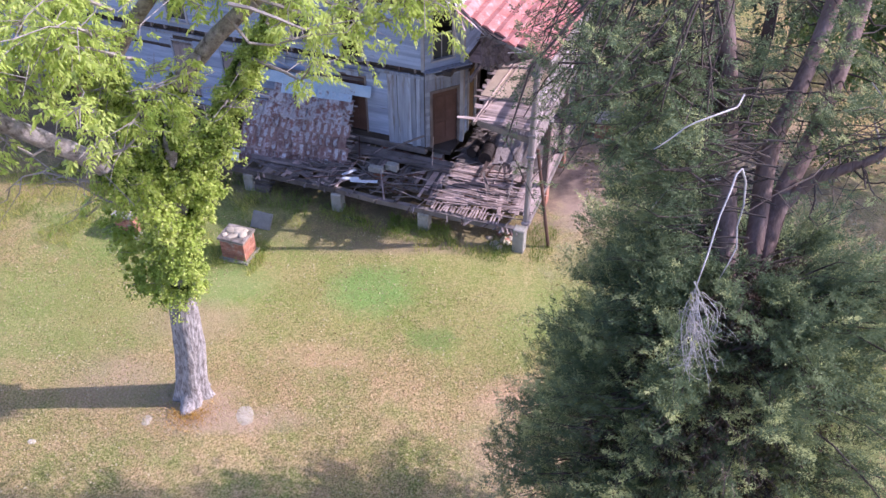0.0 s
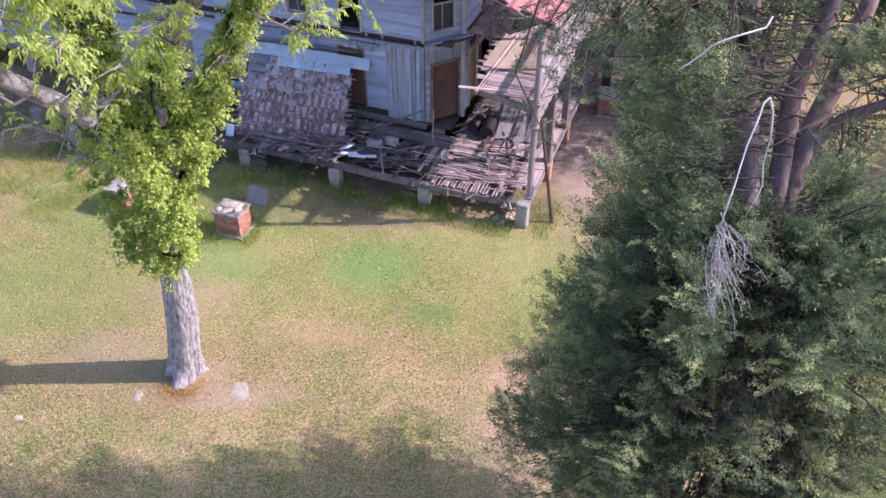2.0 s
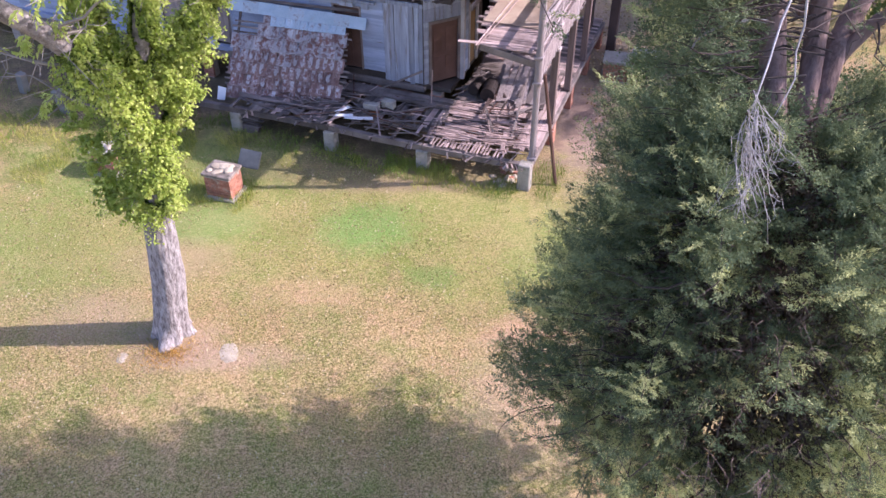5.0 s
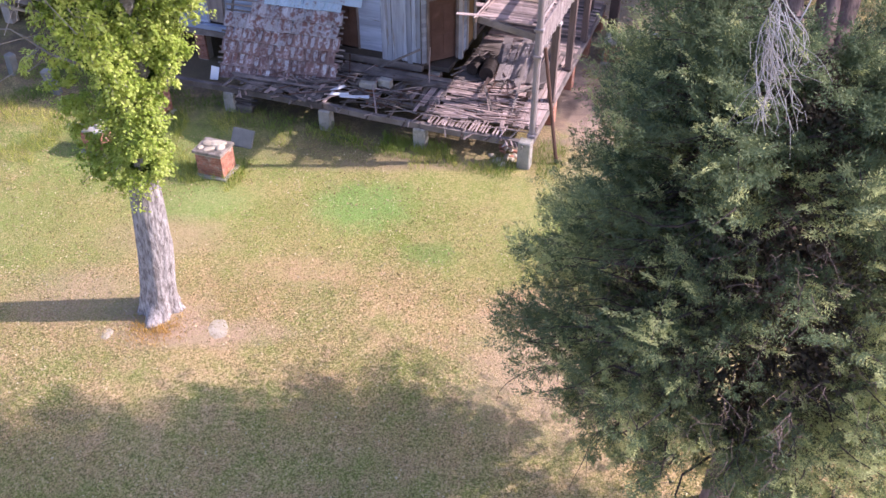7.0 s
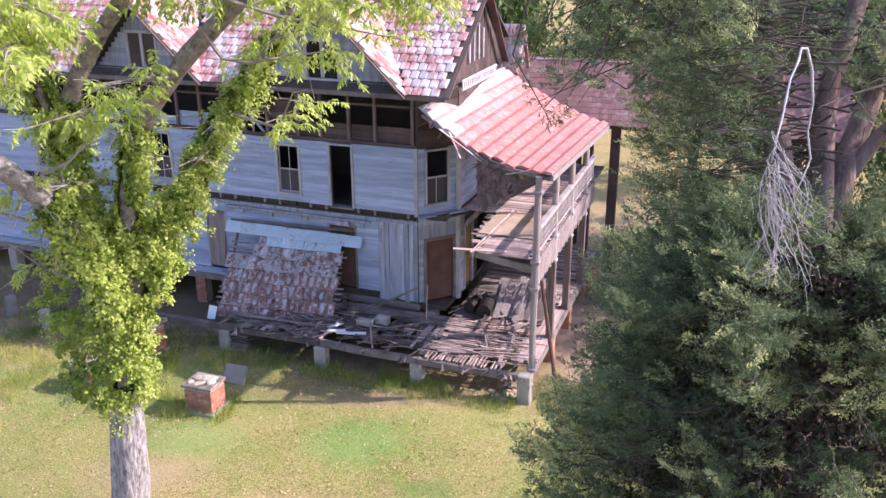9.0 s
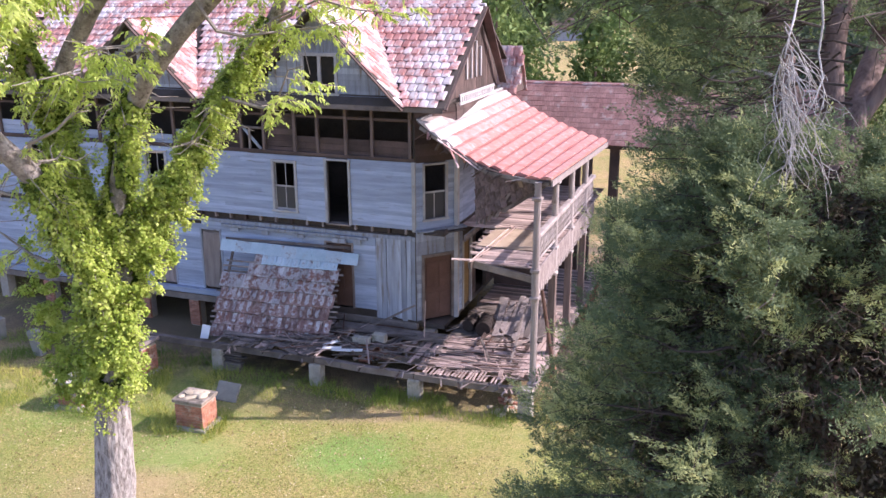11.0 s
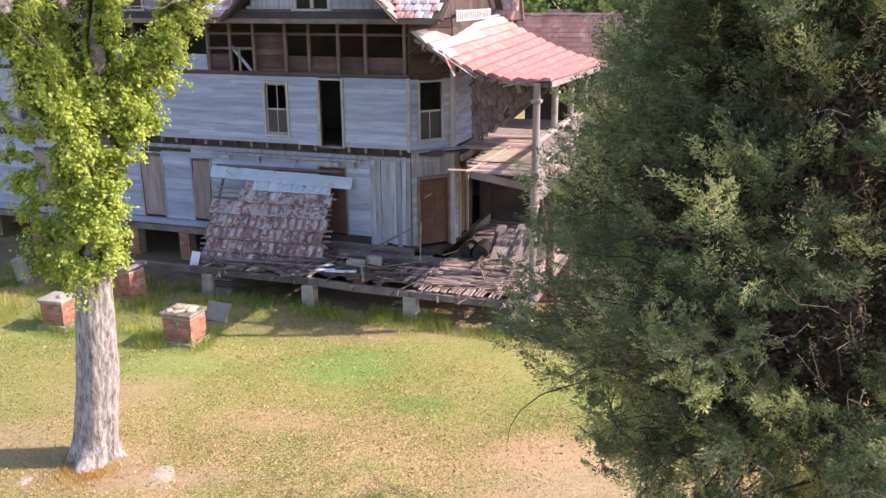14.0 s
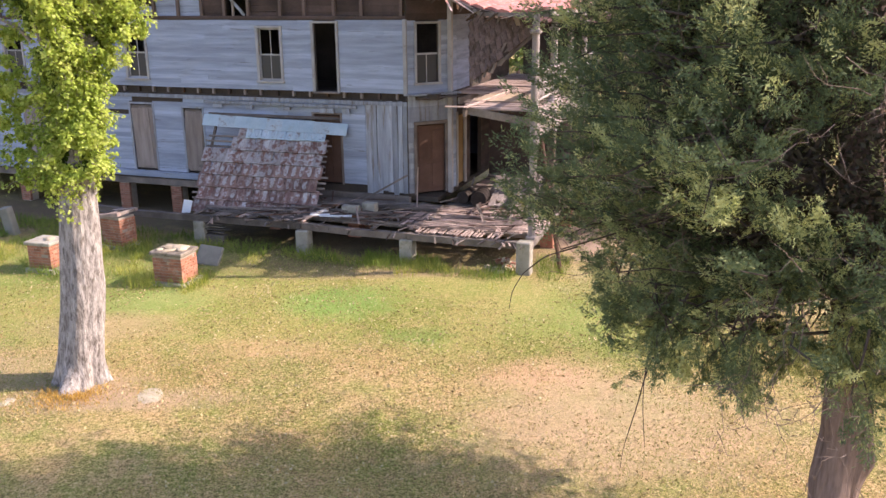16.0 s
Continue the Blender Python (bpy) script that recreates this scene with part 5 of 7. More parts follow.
for (u, v, r, L, tn) in ((2.2, 0.55, 0.24, 0.8, 96), (1.68, 0.75, 0.2, 0.7, 84)):
    ba = hthing("metal_drum", u, v, DZ - 0.02, "rusty metal drum lying on its side on the deck", "drum", "drums under the balcony", turn=tn)
    part("shell", MB().tube([(-L / 2, 0, r), (-L / 2 + 0.03, 0, r), (-0.1, 0, r), (0.1, 0, r), (L / 2 - 0.03, 0, r), (L / 2, 0, r)], [r * 0.97, r, r, r, r, r * 0.97], 20), RUSTM, ba)
    for x in (-L / 2 + 0.02, -0.14, 0.14, L / 2 - 0.02):
        part("hoop", MB().tube([(x - 0.015, 0, r), (x + 0.015, 0, r)], [r * 1.03, r * 1.03], 20), RUSTM, ba)
ramp = hthing("collapsed_floor", 3.45, 1.15, DZ - 0.03, "collapsed grey balcony boards sloping down onto the deck", "fallen floor")
for k in range(11):
    part("floorboard", MB().beam((-1.0 + k * 0.165, -0.75 + rnd.uniform(-0.2, 0.2), 0.05), (-1.15 + k * 0.175 + rnd.uniform(-0.12, 0.12), 1.45 + rnd.uniform(-0.3, 0.3), 0.62 + rnd.uniform(-0.12, 0.12)), 0.19, 0.03), rnd.choice([POSTW, POSTW, BARE]), ramp)
bs = hthing("board_stack", 6.62, 7.0, 0, "pale grey boards stacked behind the gallery", "boards")
for k in range(5):
    part("board", MB().cbox(-0.55 + rnd.uniform(-0.05, 0.05), 0.55, -0.42 + k * 0.17, -0.27 + k * 0.17, 0.3 + rnd.uniform(0, 0.02), 0.34, 0.006), VERT, bs)
part("bearer", MB().cbox(-0.45, -0.33, -0.4, 0.42, -0.02, 0.30, 0.01).cbox(0.33, 0.45, -0.4, 0.42, -0.02, 0.30, 0.01), BARE, bs)

# ---- brick pedestals, slab, stones ----
BR = bpy.data.meshes.get("brick_unit")


def pedestal(u, v, w, d, h, label, turn, tray=False, rough_cap=CONC):
    p = hthing("brick_pedestal", u, v, 0, label, "brick pedestal", "brick pedestals on the lawn", turn)
    part("plinth", MB().cbox(-w / 2 - 0.10, w / 2 + 0.10, -d / 2 - 0.10, d / 2 + 0.10, -0.08, 0.10, 0.02), CONC, p)
    core = part("core", MB().box(-w / 2 + 0.012, w / 2 - 0.012, -d / 2 + 0.012, d / 2 - 0.012, 0.1, h - 0.08), MORTAR, p)
    rows = int((h - 0.2) / 0.082)
    for r in range(rows):
        for face in range(4):
            L = w if face < 2 else d
            x = -L / 2 - (0.11 if r % 2 else 0.0)
            while x < L / 2 - 0.01:
                a, b = max(x, -L / 2), min(x + 0.205, L / 2)
                if b - a > 0.03 and rnd.random() > 0.02:
                    z = 0.105 + r * 0.082
                    t = rnd.uniform(0.0, 0.008)
                    if face == 0:
                        piece("brick", core, BR, (a, -d / 2 - t, z), (b - a, 0.08, 0.068))
                    elif face == 1:
                        piece("brick", core, BR, (a, d / 2 - 0.08 + t, z), (b - a, 0.08, 0.068))
                    elif face == 2:
                        piece("brick", core, BR, (-w / 2 - t, a, z), (0.08, b - a, 0.068))
                    else:
                        piece("brick", core, BR, (w / 2 - 0.08 + t, a, z), (0.08, b - a, 0.068))
                x += 0.217
    if tray:
        lid = part("loose_frame", MB().cbox(-w / 2 - 0.12, w / 2 + 0.1, -d / 2 - 0.12, -d / 2 + 0.04, 0, 0.12, 0.015).cbox(-w / 2 - 0.12, w / 2 + 0.1, d / 2 - 0.04, d / 2 + 0.1, 0, 0.12, 0.015), PALE, p, "slanting frame of weathered boards", at=pose(0, 0, h - 0.06, 0, -9, 0))
        for x0, x1 in ((-w / 2 - 0.1, -w / 2 + 0.04), (w / 2 - 0.06, w / 2 + 0.09), (-0.16, 0.0)):
            part("board", MB().cbox(x0, x1, -d / 2 + 0.042, d / 2 - 0.042, 0.01, 0.11, 0.012), BARE, lid)
        return p
    part("cap", MB().cbox(-w / 2 - 0.06, w / 2 + 0.06, -d / 2 - 0.06, d / 2 + 0.06, h - 0.1, h, 0.02), rough_cap, p)
    return p


def stone(at, size, label, seed):
    """A rough stone: a lumpy ball cut flat below."""
    rr = random.Random(seed)
    bm = bmesh.new()
    bmesh.ops.create_icosphere(bm, subdivisions=2, radius=1.0)
    off = Vector((rr.random() * 9, rr.random() * 9, rr.random() * 9))
    for vv in bm.verts:
        k = 1 + 0.28 * noise.noise(vv.co * 1.3 + off) + 0.1 * noise.noise(vv.co * 3 + off)
        vv.co = Vector((vv.co.x * size[0], vv.co.y * size[1], max(vv.co.z, -0.35) * size[2])) * k
    me = bpy.data.meshes.new("stone")
    bm.to_mesh(me)
    bm.free()
    me.materials.append(STONE)
    ob = new("stone", me)
    ob.matrix_world = Matrix.Translation(at) @ Matrix.Translation((0, 0, size[2] * 0.33)) @ Matrix.Rotation(rr.random() * 6, 4, "Z")
    return tagged(ob, label, "stone", "loose stones")


pedestal(-4.18, -6.42, 0.86, 0.72, 0.92, "low red brick pedestal with concrete cap and stones on top", 2, rough_cap=PEDCAP)
for i, (du, dv, sx, sy, sz) in enumerate(((-0.22, 0.08, 0.19, 0.15, 0.05), (0.06, 0.14, 0.26, 0.18, 0.055), (0.27, -0.02, 0.15, 0.17, 0.07), (0.0, -0.17, 0.21, 0.11, 0.04), (0.2, 0.2, 0.14, 0.12, 0.05), (-0.3, -0.2, 0.11, 0.09, 0.04))):
    stone(hp(-4.18 + du, -6.42 + dv, 0.915), (sx, sy, sz), "pale flat stone on the pedestal", 20 + i)
pedestal(-8.35, -6.55, 0.72, 0.66, 0.86, "low weathered brick pedestal with a cracked concrete cap", 4)
stone(hp(-8.25, -6.5, 0.85), (0.22, 0.14, 0.07), "broken concrete piece on the pedestal", 40)
pedestal(-7.95, -4.05, 0.72, 0.66, 1.05, "brick pedestal with a slanting loose frame of boards", -4, tray=True)
pedestal(5.75, 5.2, 0.9, 0.8, 0.9, "red brick pedestal among dead leaves", 6)
sl = hthing("concrete_slab", -4.25, -4.75, 0, "flat concrete slab leaning in the grass", "slab", turn=-8)
part("body", MB().cbox(-0.36, 0.36, -0.3, 0.3, 0, 0.10, 0.02), DARKCONC, sl, at=pose(0, 0, 0.22, 52, 5, 14))
lp = hthing("stone_post", -12.1, -4.1, 0, "leaning pale concrete post in the grass", "post", turn=5)
part("body", MB().cbox(-0.17, 0.17, -0.15, 0.15, -0.1, 0.95, 0.03), DARKCONC, lp, at=pose(0, 0, 0, 4, -8, 0))
sp2 = hthing("stone_post", -14.6, -3.4, 0, "leaning pale concrete post in the grass", "post", turn=-5)
part("body", MB().cbox(-0.15, 0.15, -0.15, 0.15, -0.1, 0.8, 0.03), DARKCONC, sp2, at=pose(0, 0, 0, 0, 6, 0))
stone((-5.38, 14.95, -0.03), (0.44, 0.27, 0.05), "flat pale stone in the lawn by the tree", 61)
stone((-8.04, 14.83, -0.02), (0.2, 0.13, 0.035), "small pale stone in the lawn by the tree", 62)
stone((-10.9, 14.12, -0.025), (0.13, 0.09, 0.035), "small pale stone in the lawn", 63)
for i in range(10):
    stone(hp(3.4 + rnd.uniform(0, 0.8), -2.9 + rnd.uniform(-0.25, 0.5), 0), (rnd.uniform(0.08, 0.18), rnd.uniform(0.07, 0.14), rnd.uniform(0.06, 0.13)), "broken brick and stone rubble under the deck corner", 70 + i)

# ---- the ivy-clad tree ----


def bend(rs_, p, q, n, sag):
    """Points from p to q with a random crook."""
    p, q = np.array(p, float), np.array(q, float)
    t = np.linspace(0, 1, n)[:, None]
    size = sag * np.linalg.norm(q - p) * 1.5
    a, b, c = rs_.normal(size=(3, 3)) * size
    return p + (q - p) * t + a * np.sin(np.pi * t) + b * 0.6 * np.sin(2 * np.pi * t) + c * 0.3 * np.sin(3 * np.pi * t)


tree_at = np.array((-6.9, 15.75, 0.0))
tree = thing("pecan_tree", tuple(tree_at), "tall pale-barked tree with ivy-covered fork and fresh yellow-green leaves", "tree")
tr = np.random.RandomState(11)


def rel(pts, at):
    return [tuple(np.array(p, float) - at) for p in pts]


TRUNK = [(-6.99, 15.75, -0.1), (-6.97, 15.75, 0.15), (-6.92, 15.75, 0.5), (-6.82, 15.75, 1.1), (-6.70, 15.75, 2.0), (-6.60, 15.73, 3.3), (-6.47, 15.7, 4.6), (-6.42, 15.7, 5.6), (-6.44, 15.7, 6.5)]
trunk_mb = MB()
TRAD = [0.50, 0.46, 0.425, 0.405, 0.395, 0.355, 0.30, 0.28, 0.26]
TZ = [p[2] for p in TRUNK]
TFINE = [(np.interp(z, TZ, [p[0] for p in TRUNK]), np.interp(z, TZ, [p[1] for p in TRUNK]), z) for z in np.concatenate([np.linspace(-0.1, 0.8, 16), np.linspace(0.86, 6.5, 70)])]
NR = 96
prev = None
for p in TFINE:
    z = p[2]
    r = float(np.interp(z, TZ, TRAD))
    k = len(trunk_mb.v)
    for j in range(NR):
        a = 2 * math.pi * j / NR
        root = max(0.0, 1 - max(z, 0) / 0.62) ** 2 * 0.75 * max(0.0, math.cos(2.5 * a + 0.9)) ** 3 + max(0.0, 1 - max(z, 0) / 0.9) ** 2 * 0.16 * math.cos(7 * a + 1)
        lobe = 0.05 * math.cos(5 * a + 0.9 + z * 0.15)
        furrow = 0.045 * noise.noise((math.cos(a) * 7, math.sin(a) * 7, z * 1.1)) + 0.03 * noise.noise((math.cos(a) * 15, math.sin(a) * 15, z * 2.4))
        rr = r * (1 + root + lobe + furrow + 0.04 * noise.noise((math.cos(a) * 2, math.sin(a) * 2, z * 1.3)))
        trunk_mb.v.append((p[0] + rr * math.cos(a) - tree_at[0], p[1] + rr * math.sin(a) - tree_at[1], z))
    if prev is not None:
        for j in range(NR):
            trunk_mb.f.append((prev + j, prev + (j + 1) % NR, k + (j + 1) % NR, k + j))
    prev = k
part("trunk", trunk_mb, BARK, tree, smooth=True)
def along(pts, t):
    """Points at fractions t of a polyline."""
    pts = np.array(pts, float)
    seg = np.linalg.norm(np.diff(pts, axis=0), axis=1)
    cum = np.concatenate([[0], np.cumsum(seg)]) / seg.sum()
    return np.stack([np.interp(t, cum, pts[:, k]) for k in range(3)], axis=1)


BOUGHS = [
    ([(-6.42, 15.6, 5.6), (-6.45, 15.15, 6.8), (-6.53, 14.5, 7.9), (-6.62, 14.0, 8.75), (-6.95, 13.55, 9.45), (-7.45, 13.2, 10.05), (-7.9, 12.85, 10.6), (-8.6, 12.2, 11.5)], [0.24, 0.22, 0.20, 0.19, 0.175, 0.165, 0.15, 0.08], 0.50),
    ([(-6.4, 15.75, 5.9), (-6.2, 15.9, 6.4), (-5.67, 16.2, 7.23), (-4.78, 16.6, 8.7), (-4.33, 16.9, 9.52), (-3.78, 17.1, 10.28), (-3.1, 17.2, 11.3), (-2.4, 17.0, 12.6)], [0.25, 0.23, 0.21, 0.185, 0.17, 0.145, 0.11, 0.05], 0.80),
    ([(-6.4, 15.7, 5.9), (-6.19, 15.7, 7.33), (-5.8, 15.65, 8.6), (-5.57, 15.5, 9.55), (-5.07, 15.2, 10.25), (-4.31, 15.0, 11.12), (-3.26, 14.8, 12.07), (-2.2, 14.4, 13.2)], [0.22, 0.2, 0.185, 0.175, 0.165, 0.155, 0.13, 0.06], 0.48),
    ([(-6.45, 15.7, 6.0), (-6.6, 15.65, 7.4), (-6.7, 15.5, 8.6), (-6.78, 15.35, 9.4), (-6.95, 15.2, 10.12), (-7.2, 15.1, 11.3), (-7.35, 15.0, 13.0)], [0.2, 0.18, 0.165, 0.15, 0.135, 0.11, 0.05], 0.80),
    ([(-6.76, 15.4, 9.2), (-6.66, 15.3, 10.0), (-6.41, 15.2, 10.6), (-5.82, 15.0, 11.41), (-5.23, 14.8, 12.07), (-4.6, 14.6, 13.2)], [0.15, 0.15, 0.15, 0.14, 0.12, 0.05], 0.25),
]
for pts, rad, cover in BOUGHS:
    part("limb", MB().tube(rel(along(pts, np.linspace(0, 1, 22)), tree_at), list(np.interp(np.linspace(0, 1, 22), np.linspace(0, 1, len(rad)), rad)), 16, 0.14, random.Random(len(pts))), LIMBBARK, tree, smooth=True)


def ivy_leaf(rs, centre, normal, length, width, down=0.7, loose=0.5):
    """Five-cornered leaves, broad at the stalk, that lie on a clump like shingles with hanging tips, folded along the rib."""
    n = len(centre)
    nrm = unit(unit(normal) + rs.normal(size=(n, 3)) * loose)
    ax = unit(rs.normal(size=(n, 3)) * 0.55 + np.array([0, 0, -down]))
    ax = unit(ax - nrm * np.sum(ax * nrm, 1, keepdims=True))
    side = np.cross(nrm, ax)
    L, W = length[:, None], width[:, None]
    low = centre + ax * L * 0.28 - nrm * W * 0.10
    return np.stack([centre, low + side * W / 2, centre + ax * L * 0.66 + side * W * 0.30, centre + ax * L - nrm * L * 0.12, centre + ax * L * 0.66 - side * W * 0.30, low - side * W / 2], axis=1)


# ivy: small clumps that hug the trunk's upper half and the limbs, sprigs that stand out of them, a layer against the
# bark coloured dark for the shade inside
clumps, sprigs, mat_c, mat_n, ic, inn = [], [], [], [], [], []


def sleeve(pts, rad, t0, t1, out, thin, dense=3200):
    """A lumpy coat of ivy round the stretch t0 to t1 of a limb; thin: how far it dwindles towards t1."""
    long_ = float(np.linalg.norm(np.diff(along(pts, np.linspace(t0, t1, 12)), axis=0), axis=1).sum())
    m = int(long_ * 2 * math.pi * (float(np.mean(rad)) + 0.1) * dense)
    f = tr.rand(m)
    t = t0 + (t1 - t0) * f
    c = along(pts, t)
    d = unit(along(pts, np.minimum(1, t + 0.03)) - along(pts, np.maximum(0, t - 0.03)))
    o = unit(np.cross(d, tr.normal(size=(m, 3))))
    r0 = np.interp(t, np.linspace(0, 1, len(rad)), rad)
    lump = np.array([noise.noise((q[0] * 3.4, q[1] * 3.4, q[2] * 2.6)) + 0.5 * noise.noise((q[0] * 8, q[1] * 8, q[2] * 7)) for q in c + o * 0.35])
    gap = np.array([noise.noise((q[0] * 1.6, q[1] * 1.6, q[2] * 1.3 + 7)) for q in c + o * 0.35])
    keep = (gap > -0.42 + 0.25 * thin * f) & (tr.rand(m) > 0.55 * thin * f)
    r = r0 + (out * (1 - 0.6 * thin * f)) * np.clip(0.45 + 0.75 * lump, 0.1, 1.2) * tr.uniform(0.55, 1.08, m) + 0.02
    ic.append((c + o * r[:, None])[keep])
    inn.append((o + np.array([0, 0, 0.25]))[keep])
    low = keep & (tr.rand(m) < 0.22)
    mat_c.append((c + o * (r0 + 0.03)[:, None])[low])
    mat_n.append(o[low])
    for k in np.flatnonzero(keep & (tr.rand(m) < 0.012)):
        sprigs.append((c[k] + o[k] * r[k], unit(o[k] + np.array([0, 0, tr.uniform(-0.3, 0.4)])), tr.uniform(0.10, 0.30)))


sleeve(TRUNK, TRAD, 0.66, 1.0, 0.29, 0.0)
for (pts, rad, cover), out in zip(BOUGHS, (0.15, 0.24, 0.16, 0.19, 0.08)):
    sleeve(pts, rad, 0.0, cover, out, 0.6)
# the curtain that hangs clear of the trunk on its shaded side, and the lowest trails
for dx, dy, z, r in ((-0.62, -0.25, 4.25, 0.15), (-0.78, -0.3, 4.5, 0.17), (-0.95, -0.1, 4.75, 0.16), (-0.62, -0.3, 4.95, 0.19), (-1.0, 0.0, 5.2, 0.2), (-0.7, -0.3, 5.45, 0.2), (-1.12, 0.1, 5.75, 0.2), (-0.85, -0.35, 6.05, 0.22), (-1.15, -0.1, 6.35, 0.2), (-0.9, 0.1, 6.75, 0.22), (-1.05, -0.2, 7.1, 0.18),
                     (-0.62, 0.15, 7.4, 0.2), (0.42, -0.2, 4.4, 0.12), (0.5, -0.2, 4.75, 0.16), (0.45, -0.3, 5.2, 0.2), (0.62, 0, 5.75, 0.2), (0.72, -0.1, 6.2, 0.2), (1.02, 0.0, 6.75, 0.22), (1.3, 0.2, 7.0, 0.22), (0.9, 0.1, 7.35, 0.2), (1.55, 0.45, 7.6, 0.2), (1.2, 0.3, 7.85, 0.2), (-0.38, -0.35, 4.1, 0.1), (-0.9, -0.15, 4.1, 0.1)):
    for j in range(6):
        o = unit(np.array([dx, dy, 0.2]) + tr.normal(size=3) * 0.5)
        clumps.append((np.array([-6.55 + dx, 15.7 + dy, z]) + tr.normal(size=3) * r * 0.7, o, r * tr.uniform(0.35, 0.65)))
    sprigs.append((np.array([-6.55 + dx * 1.1, 15.7 + dy, z]), unit(np.array([dx, dy - 0.2, 0.1]) + tr.normal(size=3) * 0.3), tr.uniform(0.2, 0.4)))
for c, o, r in clumps:
    m = int(3600 * r * r) + 46
    d = unit(tr.normal(size=(m, 3)) + o * 0.9)
    rr = r * (0.70 + 0.42 * tr.rand(m))
    ic.append(c + d * rr[:, None] * np.array([1, 1, 1.15]))
    inn.append(d * 0.75 + o * 0.35 + np.array([0, 0, 0.4]))
stalks = MB()
for p, o, ln in sprigs:
    q = p + o * ln + np.array([0, 0, -0.12])
    pts = bend(tr, p, q, 5, 0.08)
    stalks.tube(rel(pts, tree_at), [0.007, 0.006, 0.005, 0.004, 0.003], 4)
    m = int(ln * 95) + 8
    ic.append(along(pts, tr.uniform(0.15, 1.05, m)) + tr.normal(size=(m, 3)) * 0.055)
    inn.append(np.tile(o * 0.5 + np.array([0, -0.1, 0.7]), (m, 1)))
for k in range(30):
    a = tr.rand() * 6.28
    top = along(TRUNK, np.array([tr.uniform(0.64, 0.74)]))[0] + np.array([math.cos(a) - 0.45, math.sin(a) - 0.1, 0]) * tr.uniform(0.36, 0.6)
    ln = tr.uniform(0.25, 0.95)
    m = int(ln * 50)
    ic.append(top + np.stack([tr.normal(0, 0.05, m), tr.normal(0, 0.05, m), -tr.rand(m) * ln], 1))
    inn.append(tr.normal(size=(m, 3)) * 0.4 + np.array([0.2, -0.6, 0.3]))
tagged(part("ivy_stalk", stalks, TWIG, tree), kind="stuff")
ic, inn = np.concatenate(ic) - tree_at, np.concatenate(inn)
n = len(ic)
il = tr.uniform(0.034, 0.078, n)
tagged(part("ivy", leaf_mesh("ivy", ivy_leaf(tr, ic, inn, il, il * tr.uniform(0.85, 1.1, n)), IVY), None, tree), "dense green ivy round the trunk", kind="stuff")
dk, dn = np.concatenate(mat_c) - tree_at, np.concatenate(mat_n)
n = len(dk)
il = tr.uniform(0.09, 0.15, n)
tagged(part("inner_ivy", leaf_mesh("inner_ivy", ivy_leaf(tr, dk, dn, il, il * 0.9), IVY_SHADE), None, tree), "ivy leaves against the bark in a darker colour for shade", kind="stuff")


def compound(rs, base, axis, length, pairs=5):
    """Feather-like leaves: drooping stalks with paired slim leaflets."""
    n = len(base)
    ax = unit(axis)
    side = unit(np.cross(ax, np.array([0, 0, 1.0]) + rs.normal(size=(n, 3)) * 0.3))
    out = []
    for k in range(pairs):
        f = 0.25 + 0.75 * (k + 0.5) / pairs
        c = base + ax * length[:, None] * f
        c[:, 2] -= length * 0.55 * f * f
        for s in (-1, 1):
            d = unit(ax * 0.55 + side * s * 0.8 + np.array([0, 0, -0.55]) + rs.normal(size=(n, 3)) * 0.22)
            ln = (0.075 + 0.04 * math.sin(math.pi * f)) * rs.uniform(0.8, 1.25, n)
            out.append(leaves(rs, c, d, ln, ln * 0.40, 0.25))
    return np.concatenate(out)


# fine branches with drooping fresh leaves
twigs = MB()
leaf_c, leaf_a = [], []
ends = []
for pts, rad, cover in BOUGHS[1:]:
    for k in range(4):
        t = tr.uniform(0.74, 1.0)
        p = along(pts, np.array([t]))[0]
        d = tr.normal(size=3) * np.array([1.25, 0.9, 0.42])
        d = d / np.linalg.norm(d)
        q = p + d * tr.uniform(0.6, 1.5) + np.array([0, 0, 0.25])
        ends.append((p, q, 1.0))
for pts, rad, cover in BOUGHS[:4]:
    for k in range(3):
        p = along(pts, np.array([tr.uniform(0.2, 0.6)]))[0]
        d = unit(tr.normal(size=3) * np.array([1.2, 1.0, 0.35]))
        ends.append((p, p + d * tr.uniform(0.35, 0.8) + np.array([0, 0, 0.15]), 0.22))
for p, q, w in (((-3.6, 16.8, 10.4), (-0.9, 15.4, 11.4), 1), ((-3.5, 14.6, 12.1), (0.2, 13.8, 12.1), 1), ((-4.1, 16.7, 9.8), (-2.3, 15.2, 10.5), 1), ((-3.97, 14.8, 11.6), (-1.6, 15.2, 11.3), 1), ((-7.0, 13.5, 9.5), (-8.8, 13.4, 9.9), 0.1),
                ((-7.2, 13.3, 9.8), (-8.6, 12.4, 10.9), 0.15), ((-7.1, 15.1, 10.4), (-9.4, 15.2, 10.7), 1), ((-3.0, 16.9, 11.2), (-1.2, 16.4, 12.4), 1), ((-4.7, 15.1, 10.7), (-5.4, 13.0, 10.8), 1), ((-6.9, 15.4, 6.6), (-8.6, 15.0, 7.7), 0.25), ((-6.7, 13.9, 8.9), (-5.4, 12.6, 10.6), 1), ((-6.6, 14.2, 8.4), (-8.6, 13.6, 8.5), 0.12)):
    ends.append((np.array(p), np.array(q), w))
for k in range(24):
    q = np.array([tr.uniform(-8.6, -5.0), tr.uniform(10.9, 14.3), tr.uniform(11.2, 13.6)])
    q[0] -= 0.35 * (q[2] - 11)
    ends.append((q + np.array([tr.normal(0, 0.5), 0.9, -0.6]), q, 1.15))
